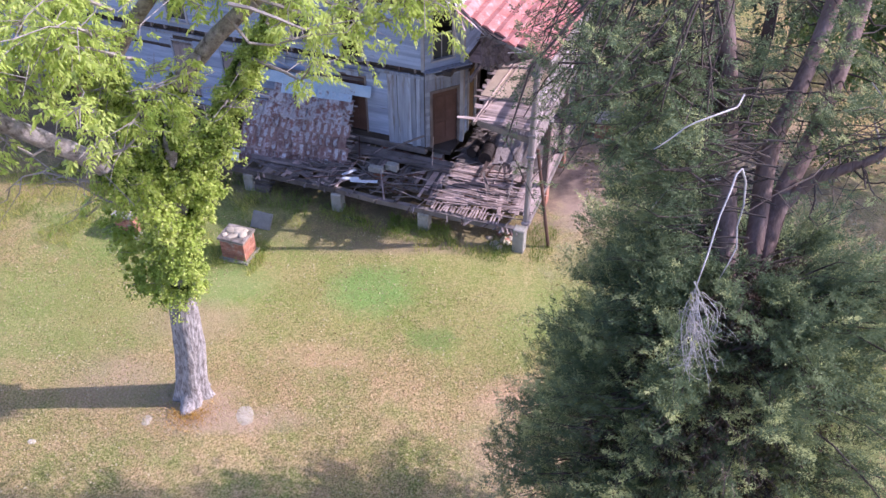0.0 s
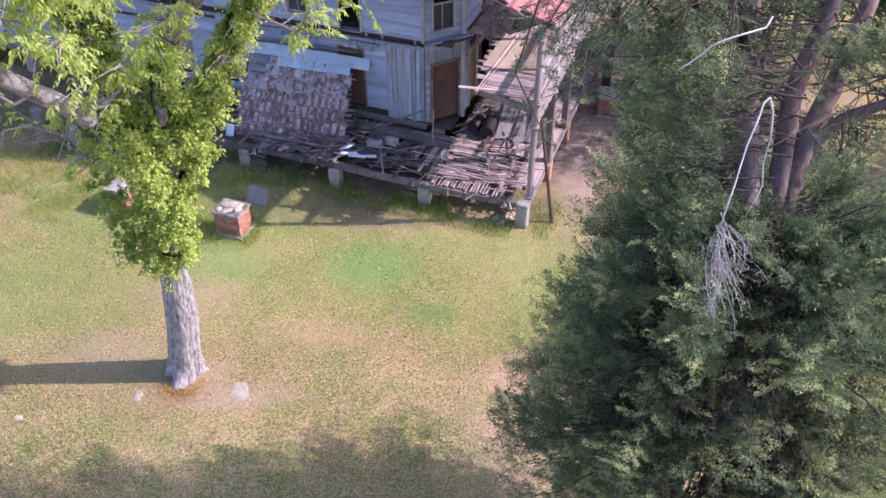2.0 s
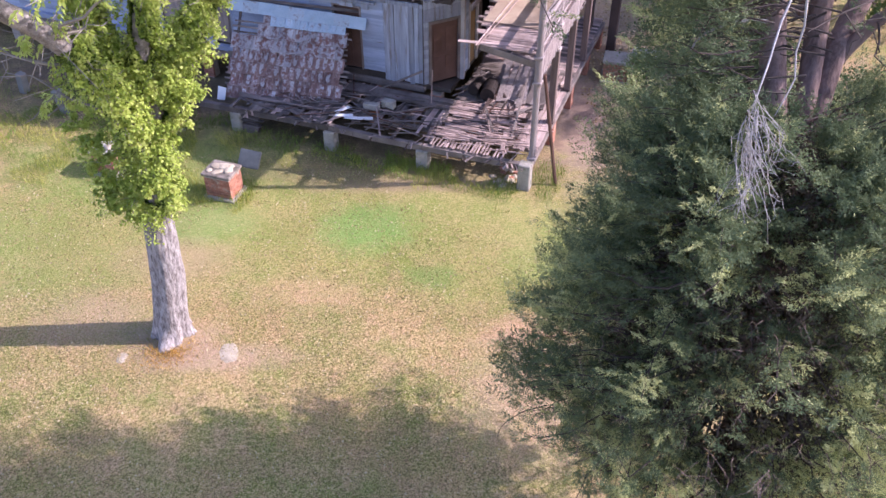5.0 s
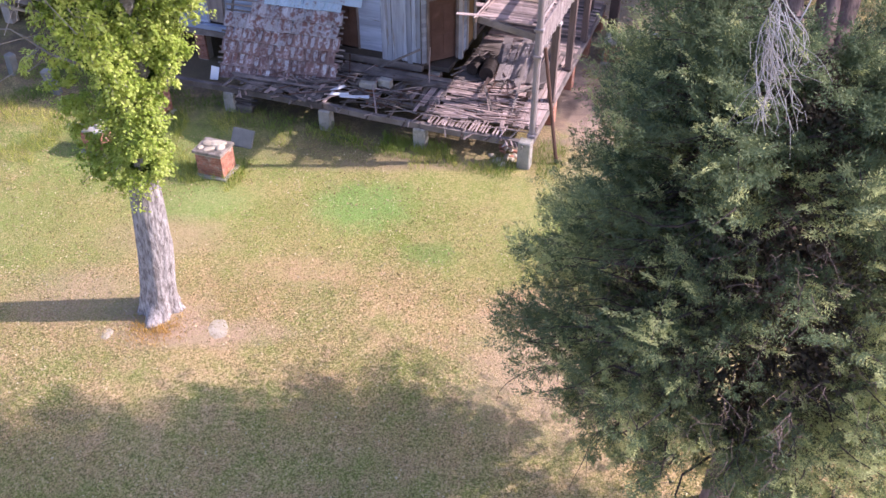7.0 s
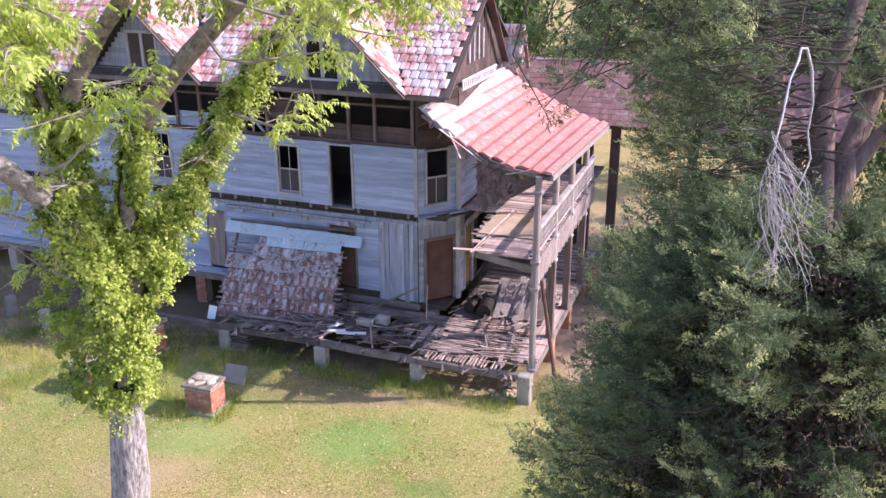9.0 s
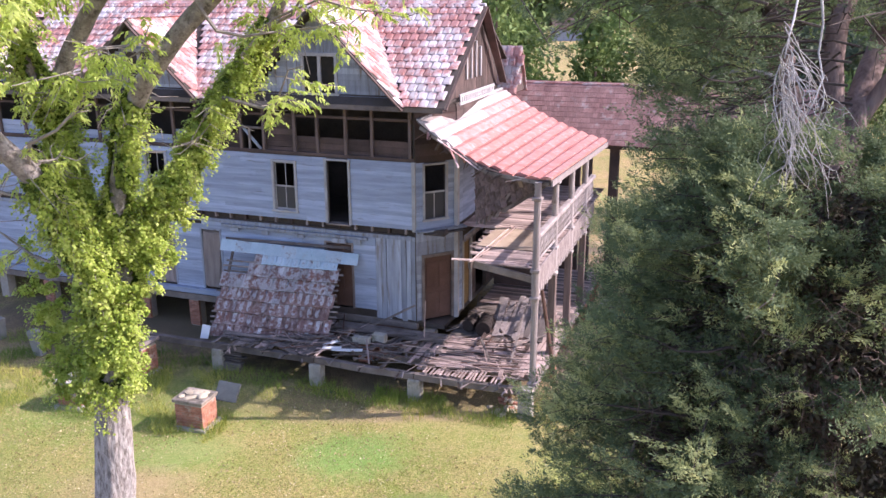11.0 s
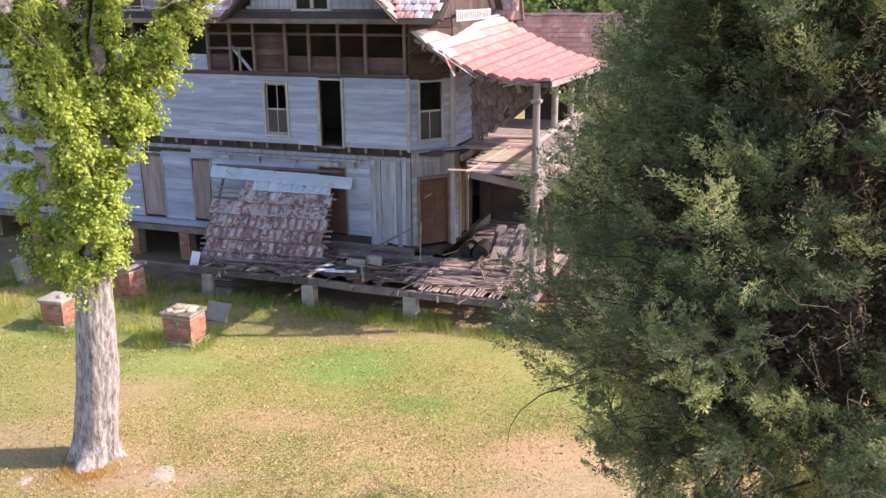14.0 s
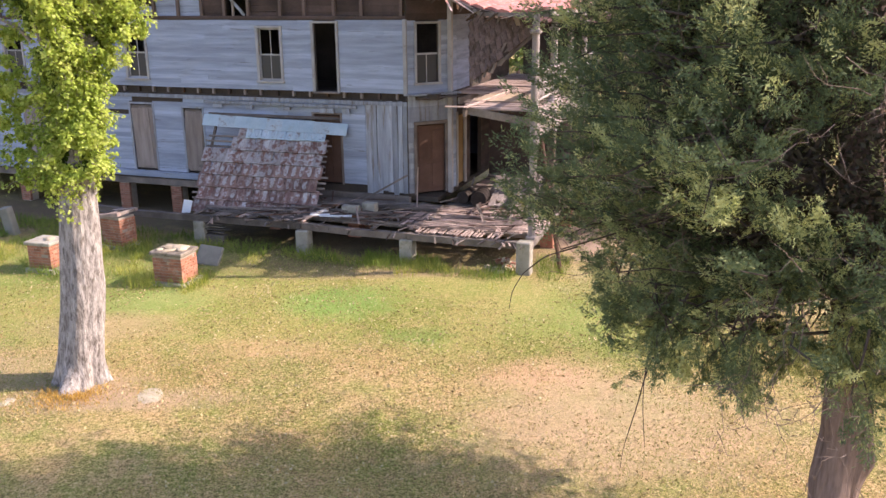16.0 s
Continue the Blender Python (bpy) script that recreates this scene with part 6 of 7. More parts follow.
for k in range(12):
    q = np.array([tr.uniform(-2.6, 1.1), tr.uniform(13.0, 15.0), tr.uniform(12.0, 13.0)])
    ends.append((q + np.array([-1.5, tr.normal(0, 0.5), 0.4]), q, 0.75))
for p, q, lush in ends:
    pts = bend(tr, p, q, 6, 0.07)
    twigs.tube(rel(pts, tree_at), [0.04, 0.033, 0.026, 0.02, 0.014, 0.008], 5)
    for s in range(9):
        b = along(pts, np.array([tr.uniform(0.3, 1.0)]))[0]
        e = b + tr.normal(size=3) * np.array([0.5, 0.5, 0.25]) + np.array([0, 0, -0.12])
        tp = bend(tr, b, e, 3, 0.1)
        twigs.tube(rel(tp, tree_at), [0.012, 0.009, 0.005], 4)
        if tr.rand() < 0.9 * lush:
            m = tr.randint(4, 9)
            f = tr.rand(m)
            leaf_c.append(b + (e - b) * f[:, None] * 1.1)
            leaf_a.append(unit(tr.normal(size=(m, 3)) * np.array([0.9, 0.9, 0.4]) + (e - b) * 0.8 + np.array([0, 0, 0.1])))
tagged(part("twig_mass", twigs, TWIG, tree), kind="stuff")
leaf_c, leaf_a = np.concatenate(leaf_c) - tree_at, np.concatenate(leaf_a)
n = len(leaf_c)
tagged(part("crown", quads("crown", compound(tr, leaf_c, leaf_a, tr.uniform(0.20, 0.40, n)), PECAN), None, tree), "fresh yellow-green drooping leaves", kind="stuff")

# ---- the cedar ----
cr = np.random.RandomState(23)
ced_at = np.array((5.25, 9.85, 0.0))
cedar = thing("cedar_tree", tuple(ced_at), "large dark cedar with reddish trunk and dead silver branches", "tree")
CT = [(5.28, 9.85, -0.1), (5.27, 9.85, 0.3), (5.25, 9.85, 1.0), (5.3, 9.85, 1.8), (5.22, 9.85, 2.8), (5.15, 9.9, 4.5), (4.95, 9.9, 6.5), (4.7, 9.85, 8.5)]
cz, crad = [p[2] for p in CT], [0.34, 0.30, 0.28, 0.295, 0.255, 0.235, 0.215, 0.2]
ct_mb, prev = MB(), None
KNOTS = ((5.85, 1.5, 0.24, 0.22), (2.7, 1.15, 0.12, 0.3), (0.2, 1.55, 0.24, 0.20), (3.5, 2.1, 0.18, 0.22), (4.4, 1.0, 0.14, 0.16), (5.4, 2.6, 0.16, 0.2), (4.9, 0.45, 0.12, 0.2))
for z in np.linspace(-0.1, 8.5, 90):
    k = len(ct_mb.v)
    px_, py_ = (np.interp(z, cz, [p[q] for p in CT]) for q in (0, 1))
    r = float(np.interp(z, cz, crad))
    for j in range(64):
        a = 2 * math.pi * j / 64
        f = 0.10 * math.cos(3 * a + z * 0.5) + 0.07 * noise.noise((math.cos(a) * 3, math.sin(a) * 3, z * 0.8)) + 0.11 * noise.noise((math.cos(a) * 8, math.sin(a) * 8, z * 1.1))
        f += max(0, 1 - max(z, 0) / 0.5) * 0.25 * (0.5 + 0.5 * math.cos(4 * a))
        for ka, kz, amp, size in KNOTS:
            da = (a - ka + math.pi) % (2 * math.pi) - math.pi
            f += amp * math.exp(-(da / 0.5) ** 2 - ((z - kz) / size) ** 2)
        ct_mb.v.append((px_ + r * (1 + f) * math.cos(a) - ced_at[0], py_ + r * (1 + f) * math.sin(a) - ced_at[1], z))
    if prev is not None:
        for j in range(64):
            ct_mb.f.append((prev + j, prev + (j + 1) % 64, k + (j + 1) % 64, k + j))
    prev = k
part("trunk", ct_mb, CBARK, cedar, smooth=True)
STEMS = [([(4.7, 9.85, 8.3), (4.55, 10.3, 9.2), (4.44, 11.0, 10.6), (4.36, 11.5, 11.82), (4.12, 11.9, 13.16), (3.8, 12.1, 14.8), (3.6, 12.2, 16.4)], [0.21, 0.20, 0.175, 0.15, 0.12, 0.08, 0.03]),
         ([(4.8, 9.9, 8.0), (5.0, 10.5, 9.3), (5.03, 10.8, 10.1), (5.07, 11.2, 11.13), (5.47, 11.6, 11.9), (5.86, 12.2, 12.86), (6.2, 12.6, 15.0)], [0.19, 0.17, 0.15, 0.13, 0.12, 0.10, 0.03]),
         ([(4.9, 9.9, 7.6), (5.1, 10.4, 9.0), (5.34, 10.9, 10.19), (5.89, 11.6, 11.01), (6.25, 12.1, 11.83), (6.63, 12.8, 12.78), (7.1, 13.2, 15.0)], [0.2, 0.18, 0.155, 0.14, 0.125, 0.11, 0.03]),
         ([(5.44, 10.95, 10.1), (5.72, 10.8, 10.74), (5.97, 10.7, 10.95), (6.5, 10.6, 11.3), (7.0, 10.6, 12.2)], [0.10, 0.09, 0.075, 0.06, 0.02])]
for pts, rad in STEMS:
    fine = along(pts, np.linspace(0, 1, 16))
    part("stem", MB().tube(rel(fine, ced_at), list(np.interp(np.linspace(0, 1, 16), np.linspace(0, 1, len(rad)), rad)), 12, 0.16, random.Random(5)), CBARK, cedar, smooth=True)
ZP, RP = [3.0, 3.5, 4.4, 5.6, 7.0, 8.2, 9.2, 10.0, 10.6], [2.0, 3.0, 3.75, 4.05, 3.85, 3.4, 2.7, 1.9, 0.9]
cores, c_b, c_a, c_l, c_g = MB(), [], [], [], []


def feather(base, axis, length, count, young):
    """One flat spray: a stalk with side shoots in a plane, closely set with short scale leaves, tips curling up."""
    ax = unit(axis)
    side = unit(np.cross(ax, np.array([0.0, 0, 1.0]) + cr.normal(size=3) * 0.7))
    g = cr.rand(count, 1)
    h = cr.rand(count, 1)
    s = np.where(cr.rand(count, 1) < 0.5, -1.0, 1.0)
    shoot = np.round(g * 9) / 9 * 0.92
    reach = 0.36 * length * (1.08 - shoot) * h
    d = ax * 0.62 + side * s * 0.78
    pos = base + ax * length * shoot + d * reach + cr.normal(size=(count, 3)) * 0.02 * (length / 0.4)
    pos[:, 2] += 0.10 * length * (shoot[:, 0] ** 2)
    if young > 1.2:
        pos = base + ax * length * shoot + d * reach + cr.normal(size=(count, 3)) * 0.014
        pos[:, 2] += 0.16 * length * (shoot[:, 0] ** 2)
    c_b.append(pos)
    c_a.append(unit(d + ax * 0.4 + cr.normal(size=(count, 3)) * 0.45))
    c_l.append(cr.uniform(0.032, 0.066, count))
    c_g.append((0.35 + 0.65 * np.maximum(shoot, h))[:, 0] * young)


def bough(p, q, sprays, count, size=0.5, droop=0.0):
    """A branch whose outer part carries sprays that fan out from it, with bare wood towards the trunk."""
    p, q = np.array(p, float), np.array(q, float)
    pts = bend(cr, p, q, 6, 0.06)
    r0 = 0.010 + 0.006 * np.linalg.norm(q - p)
    cores.tube(rel(pts, ced_at), [r0, r0 * 0.8, r0 * 0.6, r0 * 0.45, r0 * 0.3, r0 * 0.15], 5)
    d = unit(q - p)
    # pale boughs crowd the sunny low side, few on top: light put into colour
    fresh = cr.rand() < (0.74 if q[2] < 7.2 and q[0] > 4.2 and q[1] < 9 else 0.5 if q[2] < 6.3 and q[0] > 3.6 else 0.03 if q[2] > 8.9 else 0.26)
    for b in range(sprays):
        f = 1.0 - 0.55 * (b / sprays) ** 0.9
        c0 = along(pts, np.array([f]))[0]
        s = cr.choice([-1, 1])
        fan = unit(np.cross(d, np.array([0, 0, 1.0]))) * s * cr.uniform(0.15, 0.9)
        a = unit(d * 0.9 + fan + cr.normal(size=3) * 0.28 + np.array([0, 0, 0.42 - droop]))
        young = cr.choice([0.3, 0.7, 1.6], p=[0.05, 0.25, 0.70] if fresh else [0.80, 0.16, 0.04])
        long_ = 1.25 if young > 1.2 else 1.0
        feather(c0 + cr.normal(size=3) * 0.05, a, size * long_ * cr.uniform(0.55, 1.15), int(count * long_), young)


def crown_bough(z0, a0, reach, twigs_, sprays=7, count=104):
    """A limb of the crown: several boughs that leave the trunk together and spread into one plume."""
    for k in range(twigs_):
        z = max(3.1, z0 + cr.normal(0, 0.20))
        ang = a0 + cr.normal(0, 0.10)
        R = np.interp(z, ZP, RP) * reach * cr.uniform(0.52, 1.04)
        west = max(0.0, -math.cos(ang)) ** 1.5
        R *= (1 - west * float(np.interp(z, [4.5, 6.0, 7.0, 8.0, 8.8, 10.2], [0.05, 0.09, 0.22, 0.27, 0.36, 0.3]))) * (1 + float(np.interp(z, [4.2, 6.0], [0.16, 0.05])) * max(0.0, math.cos(ang - 4.0)) ** 2) * (1 + 0.22 * max(0.0, math.sin(ang)) ** 2)
        cx = np.interp(z, [0, 4.5, 8.5, 11], [5.25, 5.15, 4.7, 4.3])
        root = np.array([cx, 9.88, max(3.2, z0 - 0.10 * R)])
        tip = np.array([cx + R * math.cos(ang), 9.88 + R * math.sin(ang), z + 0.06 * R])
        bough(root + (tip - root) * 0.25, tip, sprays, count)


LOBES = 128
for lobe in range(LOBES):
    z0 = 3.6 + 6.1 * ((lobe + cr.rand()) / LOBES) ** 1.05
    crown_bough(z0, lobe * 2.39996 + cr.normal(0, 0.22), cr.choice([0.74, 0.88, 0.98, 1.06], p=[0.25, 0.3, 0.25, 0.2]), 6, 10)
# the lower skirt
for k in range(60):
    ang = k * 2.39996 + cr.normal(0, 0.15)
    z = cr.uniform(3.4, 4.6)
    R = float(np.interp(z, ZP, RP)) * cr.uniform(0.5, 0.98)
    tip = np.array([5.2 + R * math.cos(ang), 9.88 + R * math.sin(ang), z])
    for j in range(2):
        bough(tip * 0.4 + np.array([5.2, 9.88, z + 0.4]) * 0.6, tip + cr.normal(size=3) * 0.14, 9, 84, 0.46, 0.25)
# ragged lower fringe: single drooping clumps under the skirt
for k in range(112):
    ang = cr.uniform(2.5, 6.2)
    R = cr.uniform(0.7, 3.3)
    zb = float(np.interp(R, [0.7, 2.0, 3.3], [2.95, 3.05, 3.45])) + abs(cr.normal(0, 0.22))
    tip = np.array([5.2 + R * math.cos(ang), 9.88 + R * math.sin(ang), zb])
    bough(tip + np.array([cr.normal(0, 0.25), cr.normal(0, 0.25), 0.85]), tip, 8, 80, 0.36, 0.9)
# far western boughs that reach towards the gallery, with bays between them
for zc, xt, yt, spread in ((3.7, 1.6, 9.6, 0.2), (4.6, 0.8, 10.4, 0.25), (5.3, 0.68, 9.4, 0.26), (5.55, 1.7, 12.4, 0.22), (5.95, 0.74, 8.4, 0.2), (6.4, 0.95, 9.6, 0.2), (7.2, 1.7, 10.4, 0.2), (7.9, 2.05, 11.5, 0.22), (8.3, 2.45, 12.7, 0.2), (8.6, 2.0, 10.0, 0.2), (6.9, 0.95, 9.2, 0.2), (7.4, 1.15, 9.4, 0.18), (7.85, 1.35, 8.9, 0.18), (8.3, 1.62, 9.2, 0.16), (8.75, 1.85, 9.3, 0.16), (9.2, 1.85, 9.2, 0.2)):
    for k in range(8):
        tip = np.array([xt + 0.28 + 0.9 * cr.rand() ** 1.6, yt + cr.normal(0, 0.3), zc + cr.normal(0, spread)])
        bough(tip + np.array([1.7, 0.15 * (9.9 - yt), -0.1]), tip, 9, 84, 0.42)
# the front of the crown's top
for k in range(110):
    tip = np.array([cr.uniform(2.9, 7.6), cr.uniform(8.2, 9.8), cr.uniform(8.8, 10.2)])
    bough(np.array([4.9, 9.8, tip[2] - 0.6]) * 0.6 + tip * 0.4, tip, 9, 90, 0.46)
# thin upper growth round the stems
for k in range(150):
    pts, rad = STEMS[cr.randint(4)]
    p = along(pts, np.array([cr.uniform(0.45, 1.0)]))[0]
    ang = cr.rand() * 2 * np.pi
    L = cr.uniform(0.4, 1.6)
    q = p + np.array([math.cos(ang) * L, math.sin(ang) * L, cr.uniform(-0.3, 0.4)])
    bough(p, q, 5, 70, 0.42)
# the shaded upper boughs towards the rear wing
for k in range(200):
    y = cr.uniform(9.6, 12.4)
    f = cr.rand()
    if k < 150:
        tip = np.array([y / 10 * (2.4 + 1.4 * f), y, cr.uniform(8.6, 11.9)])
    else:
        tip = np.array([y / 10 * (2.35 + 1.2 * f), y, cr.uniform(11.0, 12.3)])
    bough(tip + np.array([1.1, -0.2, 0.1]), tip, 6, 66, 0.42)
for k in range(130):
    pts, rad = STEMS[0]
    p = along(pts, np.array([cr.uniform(0.4, 1.0)]))[0]
    q = np.array([cr.uniform(1.1, 3.6), cr.uniform(9.5, 12.6), cr.uniform(11.0, 13.4)])
    bough(p, q, 6, 66, 0.42)
cb, ca, cl, cg = np.concatenate(c_b) - ced_at, np.concatenate(c_a), np.concatenate(c_l), np.concatenate(c_g)
tagged(part("branch_wood", cores, DARKTWIG, cedar), kind="stuff")
new_tip = cg > cr.uniform(0.55, 0.95, len(cg))
for nm, sel, mt, lb in (("foliage", ~new_tip, CEDAR, "dense dark green cedar sprays"), ("new_growth", new_tip, CEDAR_TIP, "paler cedar sprays: young tips, and sunlit sides given the lighter colour")):
    b = leaves(cr, cb[sel], ca[sel], cl[sel], cl[sel] * 0.25 + 0.013)
    tagged(part(nm, leaf_mesh(nm, b[:, [0, 1, 2]], mt), None, cedar), lb, kind="stuff")
# brown needles deep in the crown, their colour darkened for the shade inside
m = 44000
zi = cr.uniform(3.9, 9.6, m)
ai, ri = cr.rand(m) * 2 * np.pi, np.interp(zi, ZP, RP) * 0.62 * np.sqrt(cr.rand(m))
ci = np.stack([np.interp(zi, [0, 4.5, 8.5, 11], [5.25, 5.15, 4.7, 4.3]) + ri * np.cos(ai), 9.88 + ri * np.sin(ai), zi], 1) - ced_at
tagged(part("inner_foliage", quads("inner_foliage", leaves(cr, ci, cr.normal(size=(m, 3)), cr.uniform(0.06, 0.13, m), cr.uniform(0.025, 0.05, m)), CEDAR_INNER), None, cedar), "brown needles inside the crown, darkened for its inner shade", kind="stuff")
# dead wood: the looped branch and its bleached spray of twigs, bare side branches
loop = [(3.08, 7.70, 11.15), (3.16, 7.85, 11.34), (3.29, 8.1, 11.48), (3.48, 8.5, 11.78), (3.70, 8.9, 11.90), (3.80, 9.1, 12.0), (3.92, 9.25, 11.98), (4.03, 9.3, 11.75), (4.06, 9.22, 11.4), (4.02, 9.15, 11.1), (4.03, 9.0, 10.85), (3.93, 8.9, 10.65), (3.80, 8.75, 10.5)]
part("dead_branch", MB().tube(rel(loop, ced_at), [0.007, 0.008, 0.010, 0.012, 0.014, 0.016, 0.017, 0.014, 0.011, 0.010, 0.009, 0.007, 0.004], 7, 0.5, random.Random(3)), DEADW, cedar, "bleached looping dead branch", smooth=True)
part("dead_branch", MB().tube(rel(along([(3.9, 9.75, 12.8), (3.7, 9.35, 12.85), (3.22, 8.97, 12.92), (2.97, 8.87, 12.88), (2.78, 8.87, 12.68), (2.57, 8.75, 12.61)], np.linspace(0, 1, 13)), ced_at), list(np.linspace(0.014, 0.009, 13)), 7, 0.2, random.Random(8)), DEADW, cedar, "bare silver dead branch", smooth=True)
part("dead_branch", MB().tube(rel(along([(4.4, 10.95, 10.65), (4.0, 10.75, 10.78), (3.7, 10.6, 10.8), (3.29, 10.4, 10.74), (3.14, 10.3, 10.49)], np.linspace(0, 1, 9)), ced_at), list(np.linspace(0.034, 0.01, 9)), 7), DEADW, cedar, "bare grey dead branch", smooth=True)
part("dead_branch", MB().tube(rel(along([(6.75, 11.0, 10.9), (6.7, 11.0, 11.21), (6.41, 11.0, 11.7), (6.5, 11.05, 12.0), (6.2, 11.0, 12.3)], np.linspace(0, 1, 9)), ced_at), list(np.linspace(0.02, 0.008, 9)), 7), DEADW, cedar, "bare grey dead branch", smooth=True)
spray = MB()
for k in range(40):
    p = np.array([3.09, 7.68, 11.08]) + cr.normal(size=3) * np.array([0.05, 0.05, 0.16])
    d = np.array([cr.normal(0.12, 0.16), cr.normal(-0.16, 0.16), -cr.uniform(0.35, 1.08)])
    if k < 5:
        d = np.array([cr.uniform(0.35, 0.75), cr.normal(0, 0.15), -cr.uniform(0.7, 1.0)])
    pts = bend(cr, p, p + d, 9, 0.06)
    spray.tube(rel(pts, ced_at), [0.0052, 0.0048, 0.0043, 0.0039, 0.0034, 0.0030, 0.0025, 0.0020, 0.0014], 4)
    for j in range(2):
        b = pts[cr.randint(3, 8)]
        spray.tube(rel(bend(cr, b, b + cr.normal(size=3) * 0.07 + np.array([0.03, 0, -0.16]), 4, 0.1), ced_at), [0.004, 0.0035, 0.003, 0.002], 4)
tagged(part("dead_spray", spray, DEADW, cedar, "hanging tangle of bleached dead twigs"), kind="stuff")
bare = MB()
for k in range(30):
    pts, rad = STEMS[cr.randint(4)]
    p = along(pts, np.array([cr.uniform(0.2, 1.0)]))[0]
    q = p + np.array([cr.normal(0, 1.0), cr.normal(0, 0.8), cr.normal(-0.1, 0.35)])
    bp_ = bend(cr, p, q, 6, 0.045)
    bare.tube(rel(bp_, ced_at), [0.022, 0.018, 0.015, 0.012, 0.008, 0.004], 5)
    for j in range(2):
        b = bp_[3 + j]
        bare.tube(rel(bend(cr, b, b + cr.normal(size=3) * 0.4 + np.array([0, 0, -0.25]), 4, 0.1), ced_at), [0.010, 0.008, 0.006, 0.003], 4)
for p, q in (((2.62, 9.3, 4.1), (2.45, 8.9, 2.2)), ((2.55, 9.1, 3.3), (2.2, 9.0, 1.9))):
    bare.tube(rel(bend(cr, p, q, 14, 0.035), ced_at), list(np.linspace(0.011, 0.002, 14)), 5)
bare.tube(rel(along([(1.7, 9.5, 4.5), (1.3, 9.45, 4.4), (1.05, 9.4, 4.22), (0.92, 9.4, 4.0), (0.89, 9.4, 3.78)], np.linspace(0, 1, 14)), ced_at), list(np.linspace(0.011, 0.003, 14)), 5)
dry = MB()
for zc, xc, yc, many, size in ((4.6, 2.3, 9.0, 30, 0.35), (5.6, 2.3, 8.2, 30, 0.35), (4.2, 3.2, 6.9, 46, 0.5), (6.6, 3.6, 6.6, 34, 0.45), (5.2, 4.6, 6.1, 34, 0.45), (7.2, 5.6, 6.7, 30, 0.4), (8.2, 4.1, 7.6, 26, 0.4), (6.9, 2.3, 9.0, 28, 0.4), (4.4, 5.9, 6.4, 30, 0.45)):
    for k in range(many):
        p = np.array([xc, yc, zc]) + cr.normal(size=3) * size
        out = unit(p - np.array([5.0, 9.88, p[2] - 0.3]))
        q = p + unit(out + cr.normal(size=3) * 0.7) * cr.uniform(0.25, 0.65)
        tw = bend(cr, p, q, 5, 0.07)
        dry.tube(rel(tw, ced_at), [0.0042, 0.0036, 0.003, 0.0024, 0.0014], 4)
        for j in range(2):
            dry.tube(rel(bend(cr, tw[1 + j], tw[1 + j] + unit(out + cr.normal(size=3) * 0.9) * 0.22, 3, 0.1), ced_at), [0.0026, 0.002, 0.0014], 4)
tagged(part("dry_twig", dry, DRYTWIG, cedar, "brown and grey dry twigs showing between the sprays"), kind="stuff")
tagged(part("bare_wood", bare, DARKTWIG, cedar), kind="stuff")


# ---- other trees and the woods behind ----
def woodland_tree(x, y, h, r, label, seed, clumps=60, per=120, mat=WOODS, bark=CBARK, low=0.25, size=0.34):
    q = np.random.RandomState(seed)
    at = np.array((x, y, 0.0))
    t = thing("tree", (x, y, 0), label, "tree", "trees behind the house")
    top = np.array([q.normal(0, 0.4), q.normal(0, 0.4), h * 0.85])
    tp = bend(q, (0, 0, -0.1), top, 6, 0.02)
    part("trunk", MB().tube([tuple(p) for p in tp], [0.03 * h * 0.62, 0.02 * h * 0.62, 0.016 * h * 0.62, 0.012 * h * 0.62, 0.008 * h * 0.62, 0.03], 9), bark, t, smooth=True)
    limbs = MB()
    cs, ass = [], []
    for k in range(clumps):
        f = q.uniform(low, 1.0)
        a = q.rand() * 6.28
        rad = r * (1 - 0.75 * max(0, f - 0.45)) * q.uniform(0.25, 1.0)
        p = along(tp, np.array([max(0.15, f * 0.85)]))[0]
        c = np.array([math.cos(a) * rad, math.sin(a) * rad, h * f + q.normal(0, 0.3)])
        limbs.tube([tuple(v) for v in bend(q, p, c, 4, 0.06)], [0.05, 0.035, 0.02, 0.01], 5)
        n = per
        cs.append(c + q.normal(size=(n, 3)) * np.array([0.55, 0.55, 0.38]) * (0.35 + 0.1 * r))
        ass.append(q.normal(size=(n, 3)) + np.array([0, 0, -0.3]))
    tagged(part("limb_wood", limbs, bark, t), kind="stuff")
    cs, ass = np.concatenate(cs), np.concatenate(ass)
    n = len(cs)
    tagged(part("crown", quads("crown", leaves(q, cs, ass, q.uniform(0.6, 1.1, n) * size, q.uniform(0.3, 0.55, n) * size, 0.2), mat), None, t), kind="stuff")
    return t


for i, (x, y, h, r, m) in enumerate(((15.5, 35, 10, 3.4, CEDARG), (17.5, 29, 12, 4.0, WOODS), (21, 36, 13, 4.5, WOODS), (16, 46, 12, 4.5, WOODS), (24, 24, 12, 4.0, CEDARG))):
    woodland_tree(x, y, h, r, "leafy tree growing behind the house", 200 + i, 70, 110, m)


